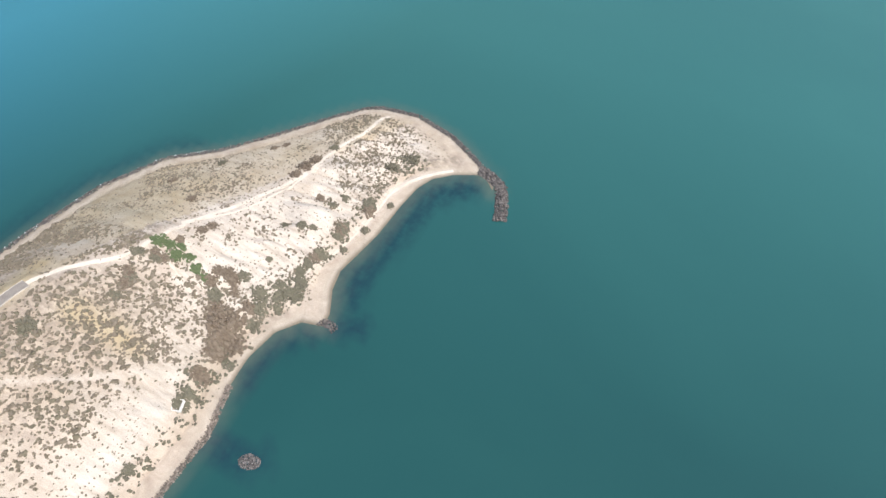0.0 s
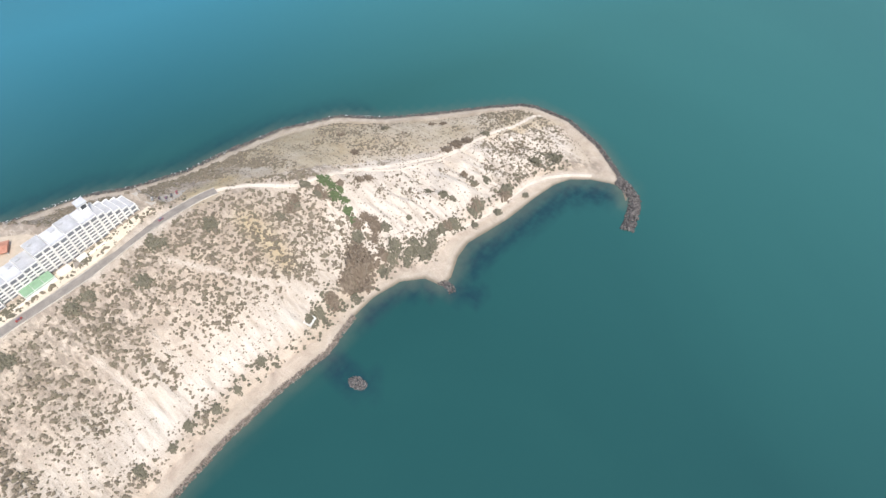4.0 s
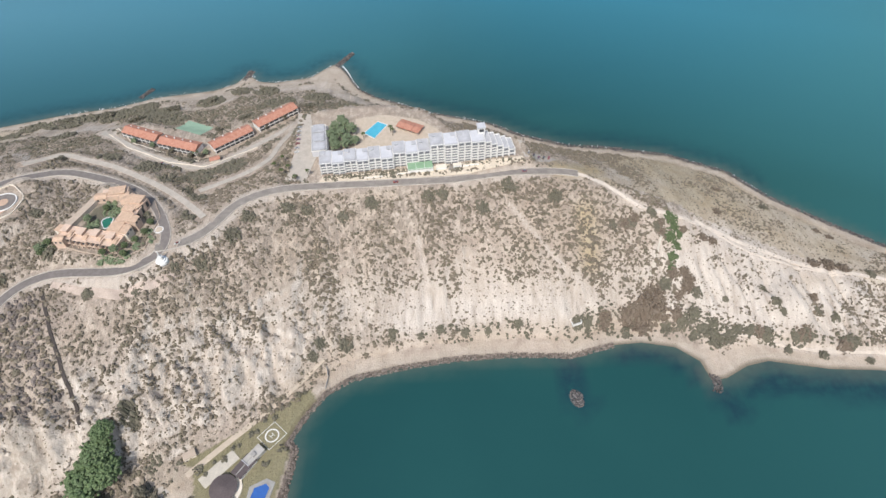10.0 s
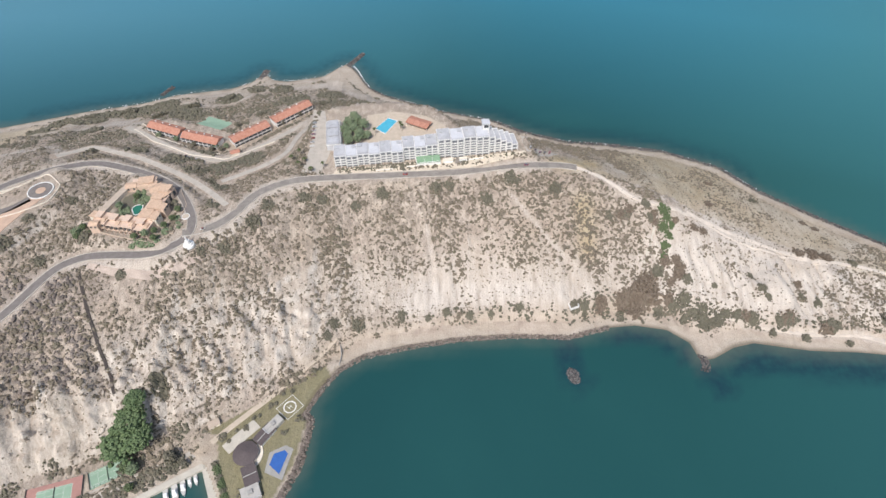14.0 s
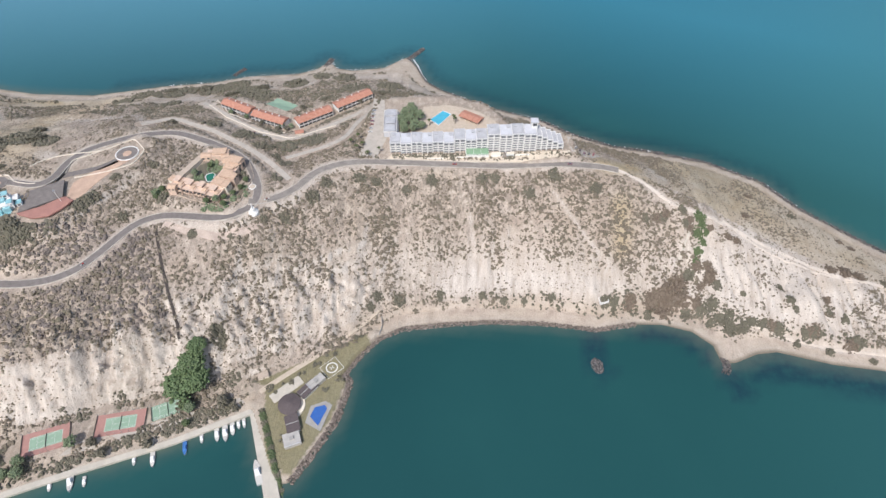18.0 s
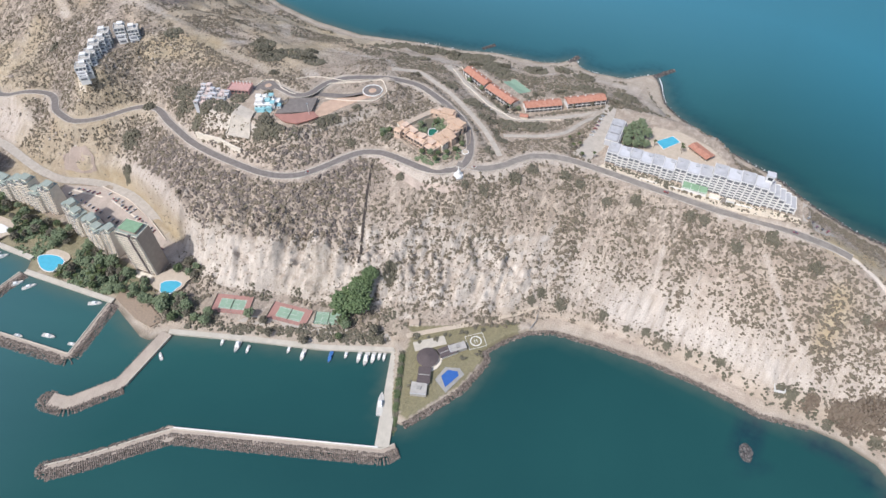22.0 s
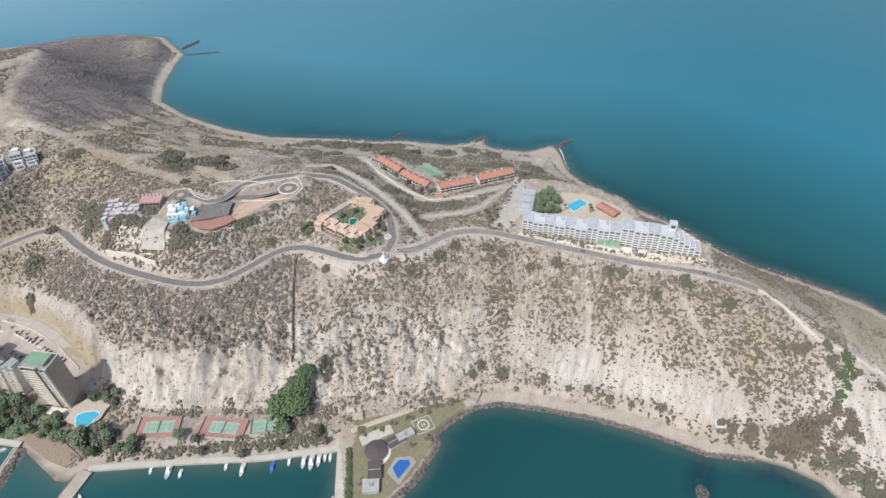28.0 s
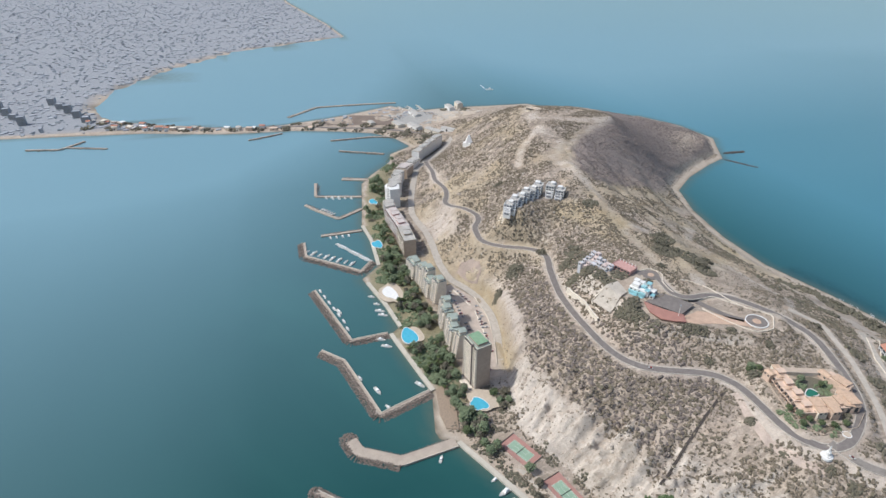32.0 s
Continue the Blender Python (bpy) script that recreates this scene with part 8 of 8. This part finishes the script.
for k, (x, y, turn) in enumerate(lots_at):
    m = pose(x, y, ground(x, y) + 0.35, 0, 0, turn)
    if k:
        copy_thing(first, m)
    else:
        first.matrix_basis = m
for s, (line, at, lab) in enumerate(((road_lines[0][0], 12, "white car on the crest road"), (road_lines[0][0], 40, "dark car on the crest road"), (road_lines[0][0], 88, "yellow car near the monument"), (road_lines[1][0], 40, "red car on the hill road"))):
    p, q = line[at], line[at + 1]
    c = copy_thing(first, pose(p[0], p[1], p[2] + 0.2, 0, 0, math.degrees(math.atan2(q[1] - p[1], q[0] - p[0]))))
    tagged(c, lab)


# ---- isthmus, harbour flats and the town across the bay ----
# Distance haze is put into these pale, blue-grey town colours.
M_HAZYTOWN = Nodes("haze_tinted_town_walls", 0.85, spec=0.3)
M_HAZYTOWN.colour(M_HAZYTOWN.ramp(M_HAZYTOWN.island(), (0.0, (0.31, 0.33, 0.365)), (0.3, (0.36, 0.38, 0.415)), (0.6, (0.33, 0.335, 0.36)), (1.0, (0.41, 0.43, 0.465))))
M_FARTREE = plain("haze_tinted_town_trees", (0.24, 0.27, 0.295), 0.9, 0.1, 0.05)
rf = np.random.RandomState(5)


def boxes_field(name, x, y, w, d, h, turn, label, category, material):
    n = len(x)
    c = np.array([(-.5, -.5, 0), (.5, -.5, 0), (.5, .5, 0), (-.5, .5, 0), (-.5, -.5, 1), (.5, -.5, 1), (.5, .5, 1), (-.5, .5, 1)])
    v = c[None] * np.stack([w, d, h + 2], -1)[:, None, :]
    ca, sa = np.cos(turn)[:, None], np.sin(turn)[:, None]
    z = grounds(x, y)
    v = np.stack([v[..., 0] * ca - v[..., 1] * sa + x[:, None], v[..., 0] * sa + v[..., 1] * ca + y[:, None], v[..., 2] + z[:, None] - 2], -1)
    f = np.array([(3, 2, 1, 0), (4, 5, 6, 7), (0, 1, 5, 4), (1, 2, 6, 5), (2, 3, 7, 6), (3, 0, 4, 7)])
    me = from_arrays(name, v.reshape(-1, 3), (f[None] + 8 * np.arange(n)[:, None, None]).reshape(-1, 4), material)
    return tagged(new(name, me), label, category, kind="stuff")


tx, ty = rf.uniform(-4300, -1290, 13000), rf.uniform(-1900, 230, 13000)
ok = (shore_distance(tx, ty) > 12) & (rf.rand(13000) < np.clip(0.85 - (-1400 - tx) / 3600, 0.2, 1))
tx, ty = tx[ok], ty[ok]
n = len(tx)
# Low roofs and narrow tones keep contrast down, as haze would.
boxes_field("town_houses", tx, ty, rf.uniform(5, 12, n), rf.uniform(5, 10, n), rf.uniform(1.0, 2.0, n) + 5 * (rf.rand(n) < 0.01), rf.choice([0.2, 0.2 + math.pi / 2], n) + rf.uniform(-0.1, 0.1, n), "hazy low town across the isthmus", "town", M_HAZYTOWN.m)
gx2, gy2 = rf.uniform(-4200, -1250, 9000), rf.uniform(-1900, 220, 9000)
ok = shore_distance(gx2, gy2) > 10
gx2, gy2 = gx2[ok], gy2[ok]
s = rf.uniform(2, 5, len(gx2))
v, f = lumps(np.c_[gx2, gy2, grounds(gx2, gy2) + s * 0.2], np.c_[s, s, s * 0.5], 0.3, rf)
tagged(new("town_trees", from_arrays("town_trees", v, f, M_FARTREE)), "haze-tinted grey trees among the far town", "trees", kind="stuff")
for k in range(9):
    x, y = -1430 - 40 * (k % 5) - 20 * (k // 5), -480 - 26 * k
    # Concrete-grey panes instead of dark glass, for the same haze.
    block("town_block", "far haze-grey apartment block in the town", "apartment block", x, y, ground(x, y), 80 + 7 * (k % 3), 16, 12, 4 + k % 3, 3.0, M_HAZYTOWN.m, M_HAZYTOWN.m, 6, "far town blocks", fins=False, jut=0.8, glass=M_GREY)
# harbour flats
drape("harbour_flat", [(-1200, 260), (-1290, 150), (-1300, 330), (-1240, 380)], 0.25, M_LANE, "bare sandy harbour ground", "ground")
for k, (x, y, w, d, h, turn) in enumerate(((-1190, 205, 36, 16, 7, 20), (-1215, 175, 30, 18, 6, 15), (-1290, 315, 30, 14, 8, 5), (-1300, 340, 20, 14, 12, 5), (-1270, 225, 40, 16, 6, 8), (-1150, 236, 40, 14, 6, 35), (-1130, 262, 30, 12, 5, 40), (-1240, 120, 18, 12, 5, 10))):
    shed = empty("harbour_shed", x, y, ground(x, y), turn, "pale flat-roofed harbour shed", "shed", "harbour sheds")
    part("wall", box(-w / 2, w / 2, -d / 2, d / 2, -2, h), M_CREAM if k % 2 else M_WHITE, shed)
    gable("roof", w, d, h, 1.8, M_FLATROOF, shed, 0.4)
    part("door", box(-2, 2, -d / 2 - 0.1, -d / 2 + 0.1, 0, 4), M_GLASS, shed)
wake = np.c_[np.linspace(0, -46, 12), np.zeros(12), np.full(12, 0.08)]
v, f = ribbon(np.c_[wake[:, :2] + (-1421, 455), wake[:, 2]], -0.7, 0.7, 0.02)
M_FOAM = plain("white_foam", (0.75, 0.77, 0.78), 0.8, 0.1, 0.4)
tagged(new("wake", from_arrays("wake", v + np.array([0, 0, 0.0]), f, M_FOAM)), "white boat wake on the far water", "wake", kind="stuff")

# the isthmus: a beach road with palms, houses and trees, the dry field, the sandy plot and the small harbour
line = smooth_line([(-1400, -470), (-1368, -380), (-1338, -290), (-1310, -200), (-1292, -110), (-1275, -40), (-1240, 34), (-1212, 124), (-1170, 191), (-1128, 237)], 8)
v, f = ribbon(np.c_[line, grounds(line[:, 0], line[:, 1])], -4, 4, 0.35, 1.0)
tagged(new("road", from_arrays("road", v, f, M_ASPHALT, False)), "beach road along the isthmus", "road", kind="structure")
drape("dry_field", [(-1297, 3), (-1321, 60), (-1280, 176), (-1222, 164), (-1262, 18)], 0.3, plain("dry_brown_field", (0.20, 0.155, 0.125), 0.95, 0.2, 0.05), "bare brown field beside the small harbour", "field", step=12.0)
drape("sandy_plot", [(-1238, 269), (-1265, 308), (-1245, 365), (-1209, 347), (-1191, 255)], 0.4, M_DECK, "bare sandy plot at the foot of the hill", "plot", step=12.0)
M_HOUSE = [M_WHITE, M_CREAM, M_PEACH, M_FLATROOF]
rh = random.Random(31)
for k in range(46):
    p = line[int(rh.uniform(0, 0.72) * len(line))]
    x, y = p[0] + rh.choice((-1, 1)) * rh.uniform(9, 24), p[1] + rh.uniform(-6, 6)
    if shore_distance([x], [y])[0] < 9 or (-1325 < x < -1215 and 0 < y < 180):
        continue
    w, d, h = rh.uniform(8, 15), rh.uniform(7, 11), rh.uniform(3, 7)
    hut = empty("beach_house", x, y, ground(x, y), rh.uniform(50, 90), "low pale beach house on the isthmus", "house", "isthmus houses")
    part("wall", box(-w / 2, w / 2, -d / 2, d / 2, -2, h), M_HOUSE[k % 3], hut)
    if k % 3:
        part("roof", box(-w / 2 - 0.4, w / 2 + 0.4, -d / 2 - 0.4, d / 2 + 0.4, h, h + 0.4), M_HOUSE[(k + 1) % 4], hut)
    else:
        gable("roof", w, d, h, 2.0, M_TILE, hut, 0.5)
    part("door", box(-1, 1, -d / 2 - 0.08, -d / 2 + 0.1, 0, 2.2), M_GLASS, hut)
thicket("isthmus_trees", [(p[0] + 16 * (-1) ** k, p[1], 13) for k, p in enumerate(along(line[:, :2], 26))] + [(-1180, 120, 14), (-1160, 150, 14), (-1190, 90, 10), (-1110, 200, 14), (-1270, 340, 16), (-1290, 300, 10), (-1215, 60, 8)], 900, 1.8, 3.6, M_SHRUB, "dull green trees along the isthmus", 64)
drape("harbour_lot", [(-1226, 172), (-1292, 188), (-1300, 230), (-1275, 272), (-1200, 244)], 0.4, M_GREY, "grey harbour yard with parked boats", "yard", step=12.0)
for k in range(4):
    x0, y0 = -1300 - 1 * k, 190 + 22 * k
    pier([(x0, y0), (x0 - 44, y0 - 8)], 2.5, "narrow pale concrete harbour jetty", 0, 0, False, M_QUAY)

# broken white water along the windward shore
rs = np.random.RandomState(8)
for line, count in ((SHORE_NORTH[8:], 260), (SHORE_NORTH_WEST[:12], 160)):
    p = along(line, 2.0)
    i = rs.randint(0, len(p) - 1, count)
    q = p[i] + rs.uniform(-1.6, 1.6, (count, 2)) + np.array([(0.5, 1.6)])
    z = np.full(count, 0.12)
    v, f = lumps(np.c_[q, z], np.c_[rs.uniform(0.3, 1.3, count), rs.uniform(0.15, 0.4, count), np.full(count, 0.1)], 0.4, rs)
    tagged(new("surf", from_arrays("surf", v, f, M_FOAM)), "broken white surf along the windward rocks", "surf", kind="stuff")
p = smooth_line([(-103, 606), (-112, 622), (-120, 642), (-128, 656)], 2)
v, f = ribbon(np.c_[p + (3.5, 1), np.full(len(p), 0.1)], -0.5, 0.5, 0.05, 0.2)
tagged(new("surf", from_arrays("surf", v, f, M_FOAM)), "white surf line on the small beach", "surf", kind="stuff")
